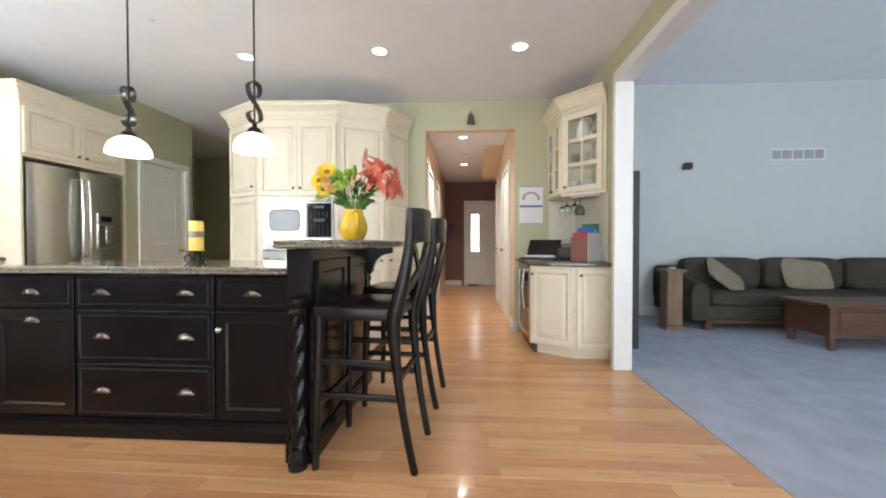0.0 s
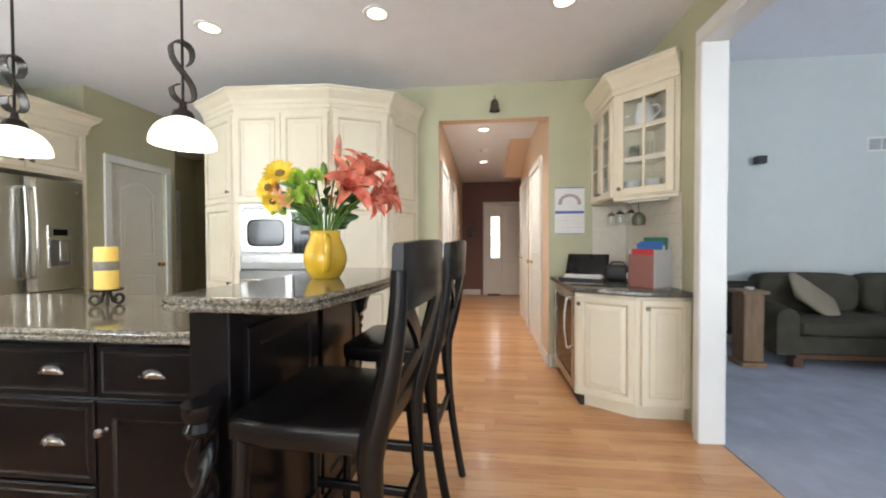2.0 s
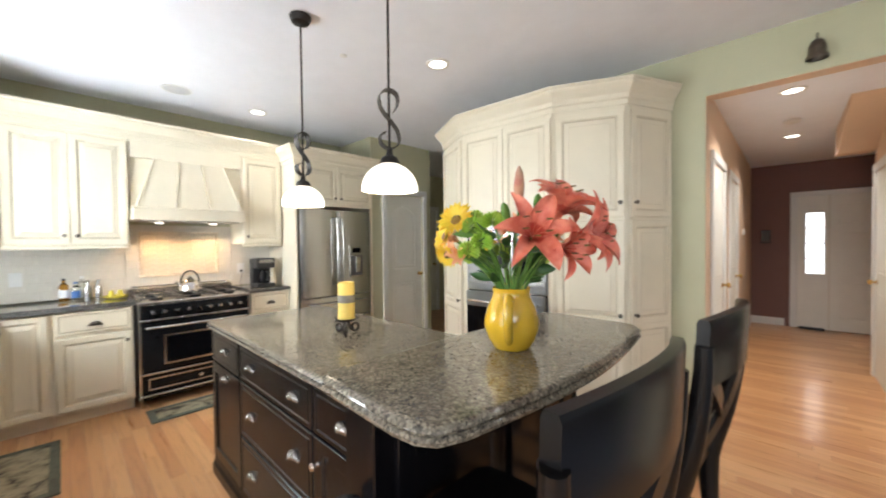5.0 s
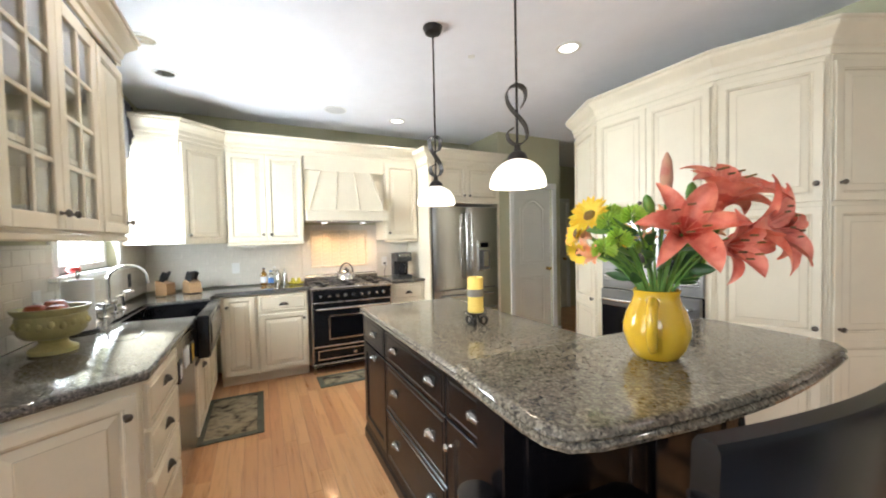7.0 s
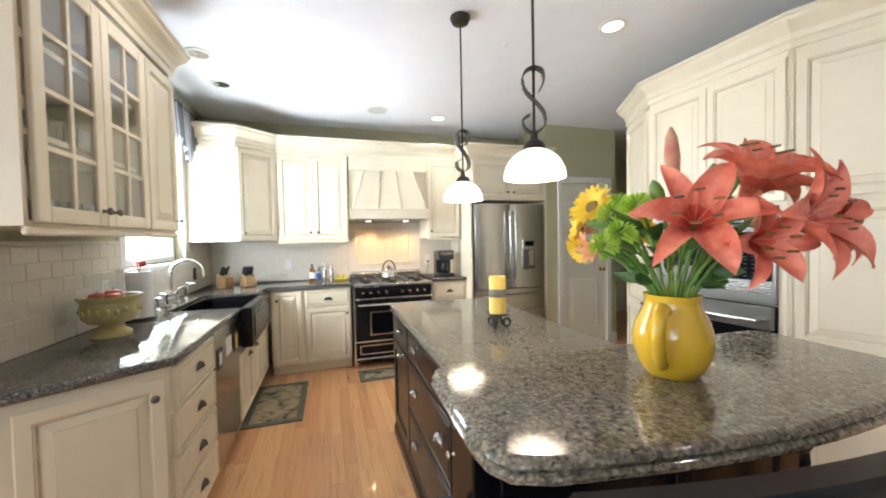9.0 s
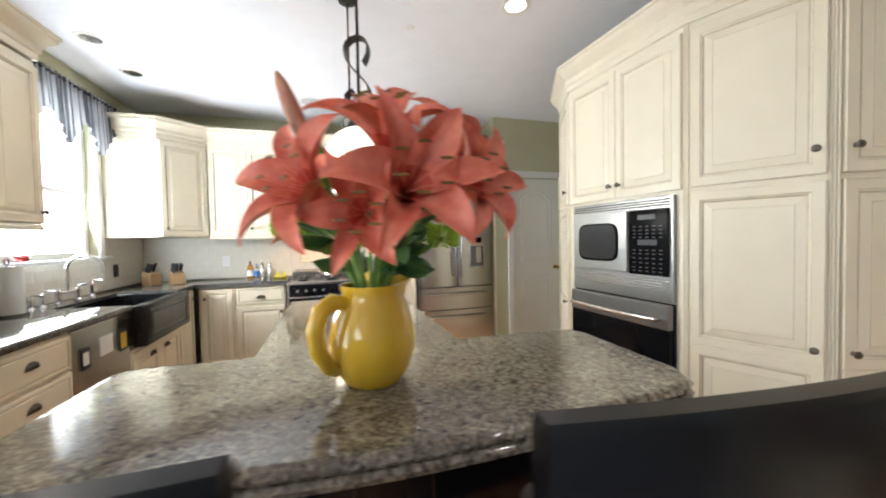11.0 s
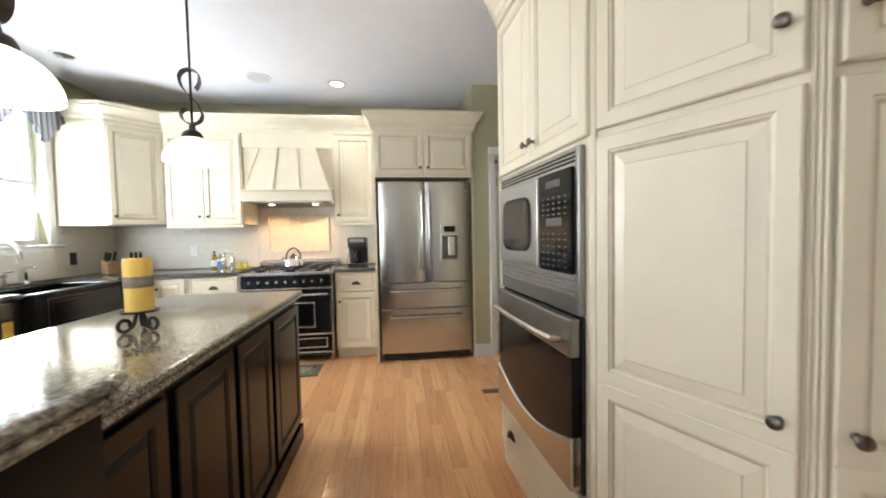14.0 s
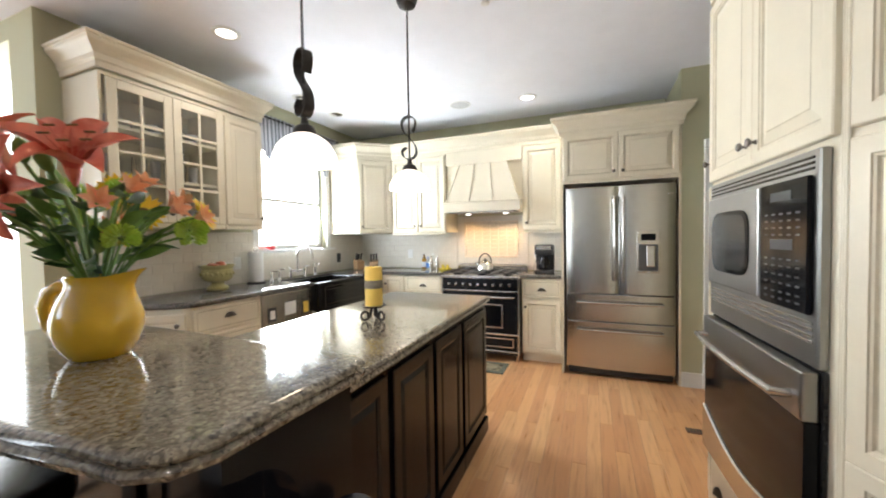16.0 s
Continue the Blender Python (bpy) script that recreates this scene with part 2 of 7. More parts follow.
def sweep(bm, prof, path, closed=False):
    """A moulding: profile of (out, z) along a plan path, out to the right of its direction."""
    pts = [Vector((x, y)) for x, y in path]
    n = len(pts)
    rings = []
    for k in range(n):
        a = pts[k] - pts[k - 1] if (k or closed) else pts[1] - pts[0]
        b = pts[(k + 1) % n] - pts[k] if (k < n - 1 or closed) else a
        na, nb = Vector((a.y, -a.x)).normalized(), Vector((b.y, -b.x)).normalized()
        m = (na + nb) / max(0.2, 1 + na.dot(nb))
        rings.append([bm.verts.new((pts[k].x + m.x * o, pts[k].y + m.y * o, z)) for o, z in prof])
    last = n if closed else n - 1
    for k in range(last):
        a, b = rings[k], rings[(k + 1) % n]
        for j in range(len(prof)):
            i = (j + 1) % len(prof)
            bm.faces.new((a[j], a[i], b[i], b[j]))
    if not closed:
        bm.faces.new(rings[0])
        bm.faces.new(rings[-1])
    return bm


def prism(bm, poly, z0, z1, b=0.0, seg=2):
    lo = [bm.verts.new((x, y, z0)) for x, y in poly]
    hi = [bm.verts.new((x, y, z1)) for x, y in poly]
    f0, f1 = bm.faces.new(lo), bm.faces.new(hi)
    for k in range(len(poly)):
        j = (k + 1) % len(poly)
        bm.faces.new((lo[k], lo[j], hi[j], hi[k]))
    if b:
        bmesh.ops.bevel(bm, geom=list(f0.edges) + list(f1.edges), offset=b, segments=seg, profile=0.5, affect="EDGES")
    return bm


def rings_front(bm, x0, x1, z0, z1, y, prof, back):
    """A moulded rectangular front: rings of (inset, depth, material); back is its rear plane."""
    def ring(i, d):
        return [bm.verts.new((a, y + d, c)) for a, c in ((x0 + i, z0 + i), (x1 - i, z0 + i), (x1 - i, z1 - i), (x0 + i, z1 - i))]
    rs = [(ring(0, back), 0)] + [(ring(i, d), mi) for i, d, mi in prof]
    for (a, _), (b, mi) in zip(rs, rs[1:]):
        for k in range(4):
            bm.faces.new((a[k], a[(k + 1) % 4], b[(k + 1) % 4], b[k])).material_index = mi
    bm.faces.new(rs[-1][0]).material_index = 0
    bm.faces.new(rs[0][0])
    return bm


RAISED = [(0.0, 0.004, 0), (0.004, 0.0, 0), (0.042, 0.0, 0), (0.0445, 0.003, 1), (0.050, 0.005, 0), (0.054, 0.009, 1), (0.0575, 0.010, 1), (0.090, 0.003, 0), (0.0925, 0.0015, 1), (0.095, 0.0015, 0)]
SLAB = [(0.0, 0.005, 0), (0.005, 0.0, 0), (0.020, 0.0, 0), (0.023, 0.004, 1), (0.027, 0.004, 1), (0.031, 0.0, 0)]
RECESS = [(0.0, 0.003, 0), (0.003, 0.0, 0), (0.055, 0.0, 0), (0.060, 0.004, 1), (0.064, 0.008, 1), (0.068, 0.009, 0)]


def knob(parent, x, z, mat, y=-0.022):
    bm = B()
    lathe(bm, [(0.0, 0.0), (0.009, 0.0), (0.006, 0.004), (0.005, 0.013), (0.013, 0.018), (0.0155, 0.023), (0.013, 0.028), (0.006, 0.031), (0, 0.032)], 14)
    bmesh.ops.transform(bm, matrix=pose(x, y, z, 90), verts=bm.verts)
    part("knob", bm, mat, parent, smooth=True)


def cup_pull(parent, x, z, mat, y=-0.022):
    """A half-round bin pull."""
    bm = B()
    rows = []
    for a in range(6):
        t = a / 5 * math.pi / 2
        rows.append([bm.verts.new((x + 0.042 * math.cos(p) * math.cos(t * 0.98), y - 0.026 * math.sin(t) * (0.35 + 0.65 * math.sin(p)), z - 0.012 + 0.034 * math.sin(p) * math.cos(t * 0.85))) for p in [math.pi * k / 10 for k in range(11)]])
    for a, b in zip(rows, rows[1:]):
        for k in range(10):
            bm.faces.new((a[k], a[k + 1], b[k + 1], b[k]))
    bmesh.ops.solidify(bm, geom=bm.faces[:], thickness=0.002)
    box(bm, x - 0.047, x + 0.047, y - 0.002, y, z - 0.014, z - 0.006, 0.0008)
    part("cup_pull", bm, mat, parent, smooth=True)


def bar_handle(parent, a, b, bow, r, mat, name="handle"):
    """A bowed bar handle from a to b, standing off towards -y."""
    a, b = Vector(a), Vector(b)
    pts = [a]
    for k in range(9):
        s = k / 8
        pts.append(a.lerp(b, s) + Vector((0, -bow * (0.72 + 0.28 * math.sin(math.pi * s)), 0)))
    pts.append(b)
    return part(name, tube(B(), pts, r, 10), mat, parent, smooth=True)


def glass_door(parent, x0, x1, z0, z1, cols, rows, mats, y=-0.02):
    st = 0.055
    bm = B()
    for a, b, c, d in ((x0, x0 + st, z0, z1), (x1 - st, x1, z0, z1), (x0 + st, x1 - st, z0, z0 + st), (x0 + st, x1 - st, z1 - st, z1)):
        box(bm, a, b, y, 0, c, d, 0.003)
    door = part("door", bm, mats[0], parent)
    gx, gz = (x1 - x0 - 2 * st), (z1 - z0 - 2 * st)
    for k in range(1, cols):
        xx = x0 + st + gx * k / cols
        part("muntin", box(B(), xx - 0.009, xx + 0.009, y + 0.002, -0.004, z0 + st, z1 - st, 0.002), mats[0], door)
    for k in range(1, rows):
        zz = z0 + st + gz * k / rows
        part("muntin", box(B(), x0 + st, x1 - st, y + 0.003, -0.005, zz - 0.009, zz + 0.009, 0.002), mats[0], door)
    for i in range(cols):
        for j in range(rows):
            p = part("pane", box(B(), x0 + st + gx * i / cols, x0 + st + gx * (i + 1) / cols, -0.009, -0.006, z0 + st + gz * j / rows, z0 + st + gz * (j + 1) / rows), GLASS, door)
            p.visible_shadow = False
    return door


def front(parent, kind, x0, x1, z0, z1, mats, pulls=(), hmat=None):
    """One door or drawer front with its pulls: (kind, x, z)."""
    if kind == "glass":
        ob = glass_door(parent, x0, x1, z0, z1, 2, 4 if z1 - z0 > 0.7 else 3, mats)
    elif kind == "glass3":
        ob = glass_door(parent, x0, x1, z0, z1, 2, 3, mats)
    elif kind == "glass1":
        ob = glass_door(parent, x0, x1, z0, z1, 1, 3, mats)
    elif kind == "double_panel":
        bm = B()
        cut = z0 + (z1 - z0) * 0.485
        rings_front(bm, x0, x1, cut, z1, -0.02, RAISED, 0.02)
        rings_front(bm, x0, x1, z0, cut, -0.02, RAISED, 0.02)
        ob = part("door", bm, mats, parent)
    else:
        prof = {"door": RAISED, "drawer": SLAB, "panel": RECESS}[kind]
        ob = part({"door": "door", "drawer": "drawer", "panel": "panel"}[kind], rings_front(B(), x0, x1, z0, z1, -0.02, prof, 0.02), mats, parent)
    for k, x, z in pulls:
        (knob if k == "knob" else cup_pull)(ob, x, z, hmat)
    return ob


def cabinet(label, m, w, d, h, fronts, mats, hmat, toe=0.0, hollow=False, body_poly=None, name="cabinet", group="", light_rail=False, toe_mat=None):
    """A cabinet unit: local x along its face, -y outward, z up from its base."""
    ob = thing(name, m, label, "cabinet", group)
    bm = B()
    if body_poly:
        inv = m.inverted()
        prism(bm, [tuple((inv @ Vector((x, y, m.translation.z)))[:2]) for x, y in body_poly], toe, h)
    elif hollow:
        t = 0.018
        box(bm, t, w - t, d - t, d, 0, h)
        part("side_panel", box(B(), 0, t, 0, d, 0, h), mats[0], ob)
        part("side_panel", box(B(), w - t, w, 0, d, 0, h), mats[0], ob)
        part("bottom_panel", box(B(), t, w - t, 0, d - t, 0, t), mats[0], ob)
        part("top_panel", box(B(), t, w - t, 0, d - t, h - t, h), mats[0], ob)
    else:
        box(bm, 0, w, 0, d, toe, h, 0.002)
    part("back_panel" if hollow and not body_poly else "body", bm, mats[0], ob)
    if hollow:
        for k in (1, 2):
            part("shelf", box(B(), 0.018, w - 0.018, 0.03, d - 0.02, h * k / 3 - 0.01, h * k / 3 + 0.01), mats[0], ob)
    if toe and not body_poly:
        part("toe_kick", box(B(), 0.0, w, 0.075, d, 0, toe), toe_mat or mats[0], ob)
    if light_rail:
        part("light_rail", box(B(), 0, w, -0.012, 0.01, -0.03, -0.001, 0.006), mats[0], ob)
    for kind, x0, x1, z0, z1, pulls in fronts:
        front(ob, kind, x0, x1, z0, z1, mats, pulls, hmat)
    return ob


CREAMS, DARKS = [CREAM, GLAZE], [DARK, DARK_EDGE]


def face_pose(x0, y0, x1, y1, z):
    """Pose of a face that runs from the first plan point to the second, outward on the right-hand side."""
    return pose(x0, y0, z, 0, 0, math.degrees(math.atan2(y1 - y0, x1 - x0)))


# ---- structure ----
def struct(name, bm, mat, label="", category="", smooth=False):
    return tagged(part(name, bm, mat, smooth=smooth), label, category, kind="structure")


def wall_x(bm, xa, xb, y0, y1, z0, z1, holes=()):
    """A wall along x with rectangular openings (a, b, low, high)."""
    x = xa
    for a, b, lo, hi in sorted(holes):
        if a > x:
            box(bm, x, a, y0, y1, z0, z1)
        if lo > z0:
            box(bm, a, b, y0, y1, z0, lo)
        if hi < z1:
            box(bm, a, b, y0, y1, hi, z1)
        x = b
    if x < xb:
        box(bm, x, xb, y0, y1, z0, z1)
    return bm


def wall_y(bm, ya, yb, x0, x1, z0, z1, holes=()):
    tmp = B()
    wall_x(tmp, ya, yb, x0, x1, z0, z1, holes)
    for v in tmp.verts:
        v.co.x, v.co.y = v.co.y, v.co.x
    me = bpy.data.meshes.new("tmp")
    tmp.to_mesh(me)
    tmp.free()
    bm.from_mesh(me)
    bpy.data.meshes.remove(me)
    return bm


H = 2.755
struct("wall_west", wall_y(B(), 0.50, 4.42, -4.50, -4.35, 0, H), OLIVE, "olive green painted kitchen wall behind the range", "wall")
struct("wall_south", wall_x(B(), -4.35, -1.04, 0.47, 0.62, 0, H, [(-3.58, -2.58, 1.24, 2.42)]), OLIVE, "olive green painted wall with a window over the sink", "wall")
struct("wall_pantry", wall_y(B(), 4.42, 5.47, -3.75, -3.63, 0, H, [(4.66, 5.31, 0, 2.06)]), OLIVE, "olive green painted wall with a pantry door", "wall")
struct("wall_fridge_side", wall_x(B(), -4.5, -3.752, 4.43, 4.52, 0, H), OLIVE, "olive green wall beside the refrigerator", "wall")
struct("wall_passage_south", wall_x(B(), -5.1, -3.752, 5.35, 5.47, 0, H), OLIVE, "olive green wall of the dim side passage", "wall")
struct("wall_passage_west", wall_y(B(), 5.35, 7.6, -5.2, -5.08, 0, H), OLIVE, "olive green wall at the end of the side passage", "wall")
struct("wall_passage_north", wall_x(B(), -5.2, -2.3, 7.5, 7.6, 0, H), OLIVE, "olive green wall closing the side passage", "wall")
struct("wall_passage_east", wall_y(B(), 4.98, 7.5, -2.42, -2.30, 0, H), OLIVE, "olive green wall along the side passage", "wall")
struct("wall_north", wall_x(B(), -2.42, 1.645, 4.86, 4.98, 0, H, [(-0.20, 0.87, 0, 2.42)]), OLIVE, "olive green painted wall with the hallway opening", "wall")
struct("wall_east", wall_y(B(), -2.6, 4.86, 1.60, 1.645, 0, H, [(-1.2, 3.59, 0, 2.40)]), OLIVE, "olive green wall with a wide cased opening", "wall")
struct("wall_nook_west", wall_y(B(), -2.6, 0.47, -1.19, -1.04, 0, H, [(-1.9, 0.32, 0.0, 2.62)]), OLIVE, "olive green wall of the breakfast nook", "wall")
# unseen wall; its opening is assumed, to let added daylight in
struct("wall_nook_south", wall_x(B(), -1.19, 1.70, -2.75, -2.60, 0, H, [(-0.95, 1.35, 0.0, 2.25)]), OLIVE, "olive green wall with an assumed, unseen patio opening", "wall")
struct("wall_hall_west", wall_y(B(), 4.98, 9.7, -0.36, -0.24, 0, 2.62), PEACH, "tan painted hallway wall", "wall")
struct("wall_hall_east", wall_y(B(), 4.98, 7.45, 0.87, 1.0, 0, 2.62), PEACH, "tan painted hallway wall with closet doors", "wall")
struct("wall_hall_end", wall_x(B(), -0.36, 2.4, 9.7, 9.85, 0, 2.62, [(0.42, 0.62, 0.85, 1.80)]), BURGUNDY, "burgundy painted wall with the front door", "wall")
struct("wall_foyer_east", wall_y(B(), 7.33, 9.7, 2.4, 2.5, 0, 2.62), BURGUNDY, "burgundy painted foyer wall", "wall")
struct("wall_foyer_south", wall_x(B(), 1.0, 2.4, 7.33, 7.45, 0, 2.62), PEACH, "tan painted foyer wall", "wall")
struct("wall_living_north", wall_x(B(), 1.645, 8.6, 5.95, 6.1, 0, 4.6), BLUEWALL, "pale blue painted living room wall", "wall")
struct("wall_living_east", wall_y(B(), -2.6, 5.95, 8.5, 8.65, 0, 4.6), BLUEWALL, "pale blue painted living room end wall", "wall")
# unseen wall; window size and place are assumed
struct("wall_living_south", wall_x(B(), 1.72, 8.65, -2.75, -2.6, 0, 4.6, [(3.4, 7.0, 0.4, 3.3)]), BLUEWALL, "pale blue painted wall with assumed, unseen tall windows", "wall")
bm = B()
wall_y(bm, -2.6, 5.95, 1.647, 1.657, 0, H, [(-1.2, 3.59, 0, 2.40)])
box(bm, 1.60, 1.657, -2.6, 5.95, H + 0.1, 4.6)
box(bm, 1.645, 1.657, -2.6, 5.95, H, H + 0.1)
struct("wall_living_west", bm, BLUEWALL, "pale blue painted wall beside the wide opening", "wall")

struct("ceiling_kitchen", box(B(), -5.2, 1.60, -2.75, 7.6, H, H + 0.1), CEIL, "white painted flat kitchen ceiling", "ceiling")
struct("ceiling_hall", box(box(B(), -0.24, 0.87, 4.982, 9.7, 2.59, 2.70), 0.87, 2.4, 7.45, 9.7, 2.59, 2.70), CEIL, "white painted hallway ceiling", "ceiling")
bm = B()
for a, b, za, zb in ((-2.75, 1.7, 3.4, 4.55), (1.7, 6.1, 4.55, 3.3)):
    vs = [bm.verts.new(p) for p in ((1.6, a, za), (8.65, a, za), (8.65, b, zb), (1.6, b, zb), (1.6, a, za + 0.1), (8.65, a, za + 0.1), (8.65, b, zb + 0.1), (1.6, b, zb + 0.1))]
    for q in ((0, 1, 2, 3), (4, 5, 6, 7), (0, 1, 5, 4), (2, 3, 7, 6), (0, 3, 7, 4), (1, 2, 6, 5)):
        bm.faces.new([vs[k] for k in q])
struct("ceiling_living", bm, CEIL, "white vaulted living room ceiling", "ceiling")

FLOOR = struct("floor", box(box(B(), -5.2, 1.655, -2.75, 9.85, -0.12, -0.004), 1.655, 2.5, 6.2, 9.85, -0.12, -0.004), SUBFLOOR, "honey oak strip floor with a satin finish", "floor")
struct("floor_carpet", box(B(), 1.657, 8.65, -2.75, 6.1, -0.12, 0.006), CARPET, "blue-grey cut pile carpet", "carpet")
struct("ground", box(B(), -60, 60, -60, 60, -0.6, -0.5), plain("lawn", (0.10, 0.14, 0.05), 0.9), "lawn outside the house", "ground")
struct("backdrop_sink", box(B(), -12.0, -1.5, -1.2, -1.15, -0.4, 4.5), BACKDROP_SUN, "bright hazy daylight outside the window", "backdrop")
# added glow behind the assumed south opening
struct("backdrop_nook", box(B(), -2.0, 2.6, -3.6, -3.55, -0.4, 3.2), BACKDROP, "glowing backdrop outside the assumed, unseen patio door", "backdrop")
struct("backdrop_nook_side", box(B(), -1.46, -1.44, -2.4, 0.44, -0.3, 2.74), BACKDROP, "bright hazy daylight outside the nook window", "backdrop")
struct("backdrop_front", box(B(), -0.3, 1.3, 10.6, 10.65, 0, 2.6), BACKDROP, "bright daylight beyond the front door glass", "backdrop")


def casing(name, label, parts_list, mat=WHITE):
    ob = thing(name, pose(0, 0, 0), label, "trim", kind="structure")
    for bx in parts_list:
        part("trim_board", box(B(), *bx, min(0.006, min(bx[1] - bx[0], bx[3] - bx[2], bx[5] - bx[4]) * 0.25)), mat, ob)
    return ob


# cased opening to the living room
casing("trim_opening", "white painted casing of the wide living room opening", [
    (1.515, 1.668, 3.555, 3.612, 0, 2.385), (1.515, 1.668, -1.2, 3.612, 2.385, 2.43),
    (1.555, 1.597, 3.614, 3.70, 0, 2.43), (1.555, 1.597, -1.3, 3.70, 2.432, 2.52),
    (1.659, 1.685, 3.614, 3.70, 0.006, 2.43), (1.659, 1.685, -1.3, 3.70, 2.432, 2.52)])
casing("trim_pantry_door", "white painted casing of the pantry door", [
    (-3.628, -3.605, 4.585, 4.66, 0, 2.055), (-3.628, -3.605, 5.31, 5.385, 0, 2.055), (-3.628, -3.603, 4.585, 5.385, 2.057, 2.135)])
casing("trim_passage_door", "white painted casing of the passage door", [
    (-5.078, -5.055, 6.25, 6.33, 0, 2.05), (-5.078, -5.055, 7.05, 7.13, 0, 2.05), (-5.078, -5.053, 6.25, 7.13, 2.052, 2.13)])
casing("baseboard_pantry", "white painted baseboard beside the pantry door", [(-3.628, -3.612, 4.425, 4.583, 0, 0.13), (-3.628, -3.612, 5.387, 5.47, 0, 0.13)])
casing("baseboard_hall", "white painted hallway baseboard", [(-0.238, -0.222, 4.99, 5.35, 0, 0.12), (-0.238, -0.222, 6.25, 6.55, 0, 0.12), (-0.238, -0.222, 7.45, 9.68, 0, 0.12), (0.852, 0.868, 4.87, 5.25, 0, 0.12), (-0.22, 0.18, 9.682, 9.698, 0, 0.12), (0.872, 0.90, 4.842, 4.858, 0, 0.12)])
casing("baseboard_living", "white painted living room baseboard", [(1.659, 8.5, 5.93, 5.948, 0.006, 0.14), (1.659, 1.675, 3.71, 5.92, 0.006, 0.14)])
# the boards at y -2.7 frame the assumed south opening
casing("trim_nook_patio", "white patio door frame", [(-1.15, -1.09, 0.27, 0.32, 0, 2.62), (-1.15, -1.09, -1.9, -1.84, 0, 2.62), (-1.15, -1.09, -0.82, -0.76, 0, 2.62), (-1.15, -1.09, -1.84, -0.82, 2.1, 2.16), (-1.15, -1.09, -0.76, 0.27, 2.1, 2.16), (-0.95, -0.88, -2.7, -2.62, 0, 2.25), (1.28, 1.35, -2.7, -2.62, 0, 2.25), (0.16, 0.24, -2.7, -2.62, 0, 2.17), (-0.88, 1.28, -2.7, -2.62, 2.17, 2.25)])


def panel_door(name, m, w, h, label, knob_x, arched=True):
    """A moulded white interior door: local x along it, -y outward."""
    ob = thing(name, m, label, "door", kind="structure")
    bm = B()
    box(bm, 0, w, 0, 0.035, 0.008, h)
    part("leaf", bm, DOORW, ob)
    for x0, x1 in ((0.10, w / 2 - 0.045), (w / 2 + 0.045, w - 0.10)) if not arched else ((0.11, w - 0.11),):
        for z0, z1 in ((0.22, 0.86), (1.04, h - 0.14)):
            bm = B()
            n = 9 if (arched and z1 > 1.2) else 2
            def outline(i):
                pts = [(x0 + i, z0 + i), (x1 - i, z0 + i)]
                for k in range(n):
                    s = k / (n - 1)
                    rise = -0.11 * (1 - math.sin(math.pi * s)) if n > 2 else 0
                    pts.append((x1 - i + (x0 - x1 + 2 * i) * s, z1 - i + rise))
                return pts
            rs = [[bm.verts.new((x, -d, z)) for x, z in outline(i)] for i, d in ((0, 0.001), (0.008, 0.006), (0.018, 0.006), (0.028, 0.001), (0.055, 0.007))]
            for a, b in zip(rs, rs[1:]):
                for k in range(len(a)):
                    bm.faces.new((a[k], a[(k + 1) % len(a)], b[(k + 1) % len(b)], b[k]))
            bm.faces.new(rs[-1])
            part("panel", bm, DOORW, ob)
    bm = lathe(B(), [(0, 0), (0.026, 0), (0.024, 0.006), (0.010, 0.010), (0.009, 0.03), (0.024, 0.038), (0.027, 0.052), (0.020, 0.064), (0, 0.068)], 16)
    bmesh.ops.transform(bm, matrix=pose(knob_x, 0, 0.96, 90), verts=bm.verts)
    part("door_knob", bm, BRASS, ob, "polished brass knob", True)
    for z in (0.25, 1.75):
        part("hinge", box(B(), (0.002 if knob_x > w / 2 else w - 0.012), (0.012 if knob_x > w / 2 else w - 0.002), -0.006, 0.002, z, z + 0.09, 0.001), BRASS, ob)
    return ob


panel_door("door_pantry", face_pose(-3.65, 4.665, -3.65, 5.305, 0), 0.64, 2.05, "closed white two-panel arched pantry door", 0.58)
panel_door("door_passage", face_pose(-5.075, 6.33, -5.075, 7.05, 0), 0.72, 2.05, "closed white panelled door in the side passage", 0.65)

# hallway doors
casing("trim_hall_doors", "white painted casings of the hallway doors", [
    (0.845, 0.868, 5.25, 5.33, 0, 2.06), (0.845, 0.868, 6.10, 6.18, 0, 2.06), (0.843, 0.868, 5.25, 6.18, 2.062, 2.14),
    (0.845, 0.868, 6.45, 6.53, 0, 2.06), (0.845, 0.868, 7.30, 7.38, 0, 2.06), (0.843, 0.868, 6.45, 7.38, 2.062, 2.14),
    (-0.238, -0.215, 5.37, 5.45, 0, 2.06), (-0.238, -0.215, 6.15, 6.23, 0, 2.06), (-0.238, -0.213, 5.37, 6.23, 2.062, 2.14),
    (-0.238, -0.215, 6.57, 6.65, 0, 2.06), (-0.238, -0.215, 7.35, 7.43, 0, 2.06), (-0.238, -0.213, 6.57, 7.43, 2.062, 2.14)])
panel_door("door_closet", face_pose(0.866, 6.10, 0.866, 5.33, 0), 0.77, 2.05, "white panelled closet door in the hallway", 0.06)
panel_door("door_closet", face_pose(0.866, 7.30, 0.866, 6.53, 0), 0.77, 2.05, "white panelled closet door further down the hallway", 0.06)
panel_door("door_hall", face_pose(-0.236, 5.45, -0.236, 6.15, 0), 0.70, 2.05, "white panelled door on the hallway's other side", 0.64)
panel_door("door_hall", face_pose(-0.236, 6.65, -0.236, 7.35, 0), 0.70, 2.05, "white panelled door deeper in the hallway", 0.64)
casing("trim_front_door", "white painted front door frame", [(0.24, 0.32, 9.668, 9.698, 0, 2.05), (1.50, 1.58, 9.668, 9.698, 0, 2.05), (0.24, 1.58, 9.666, 9.698, 2.052, 2.13)])
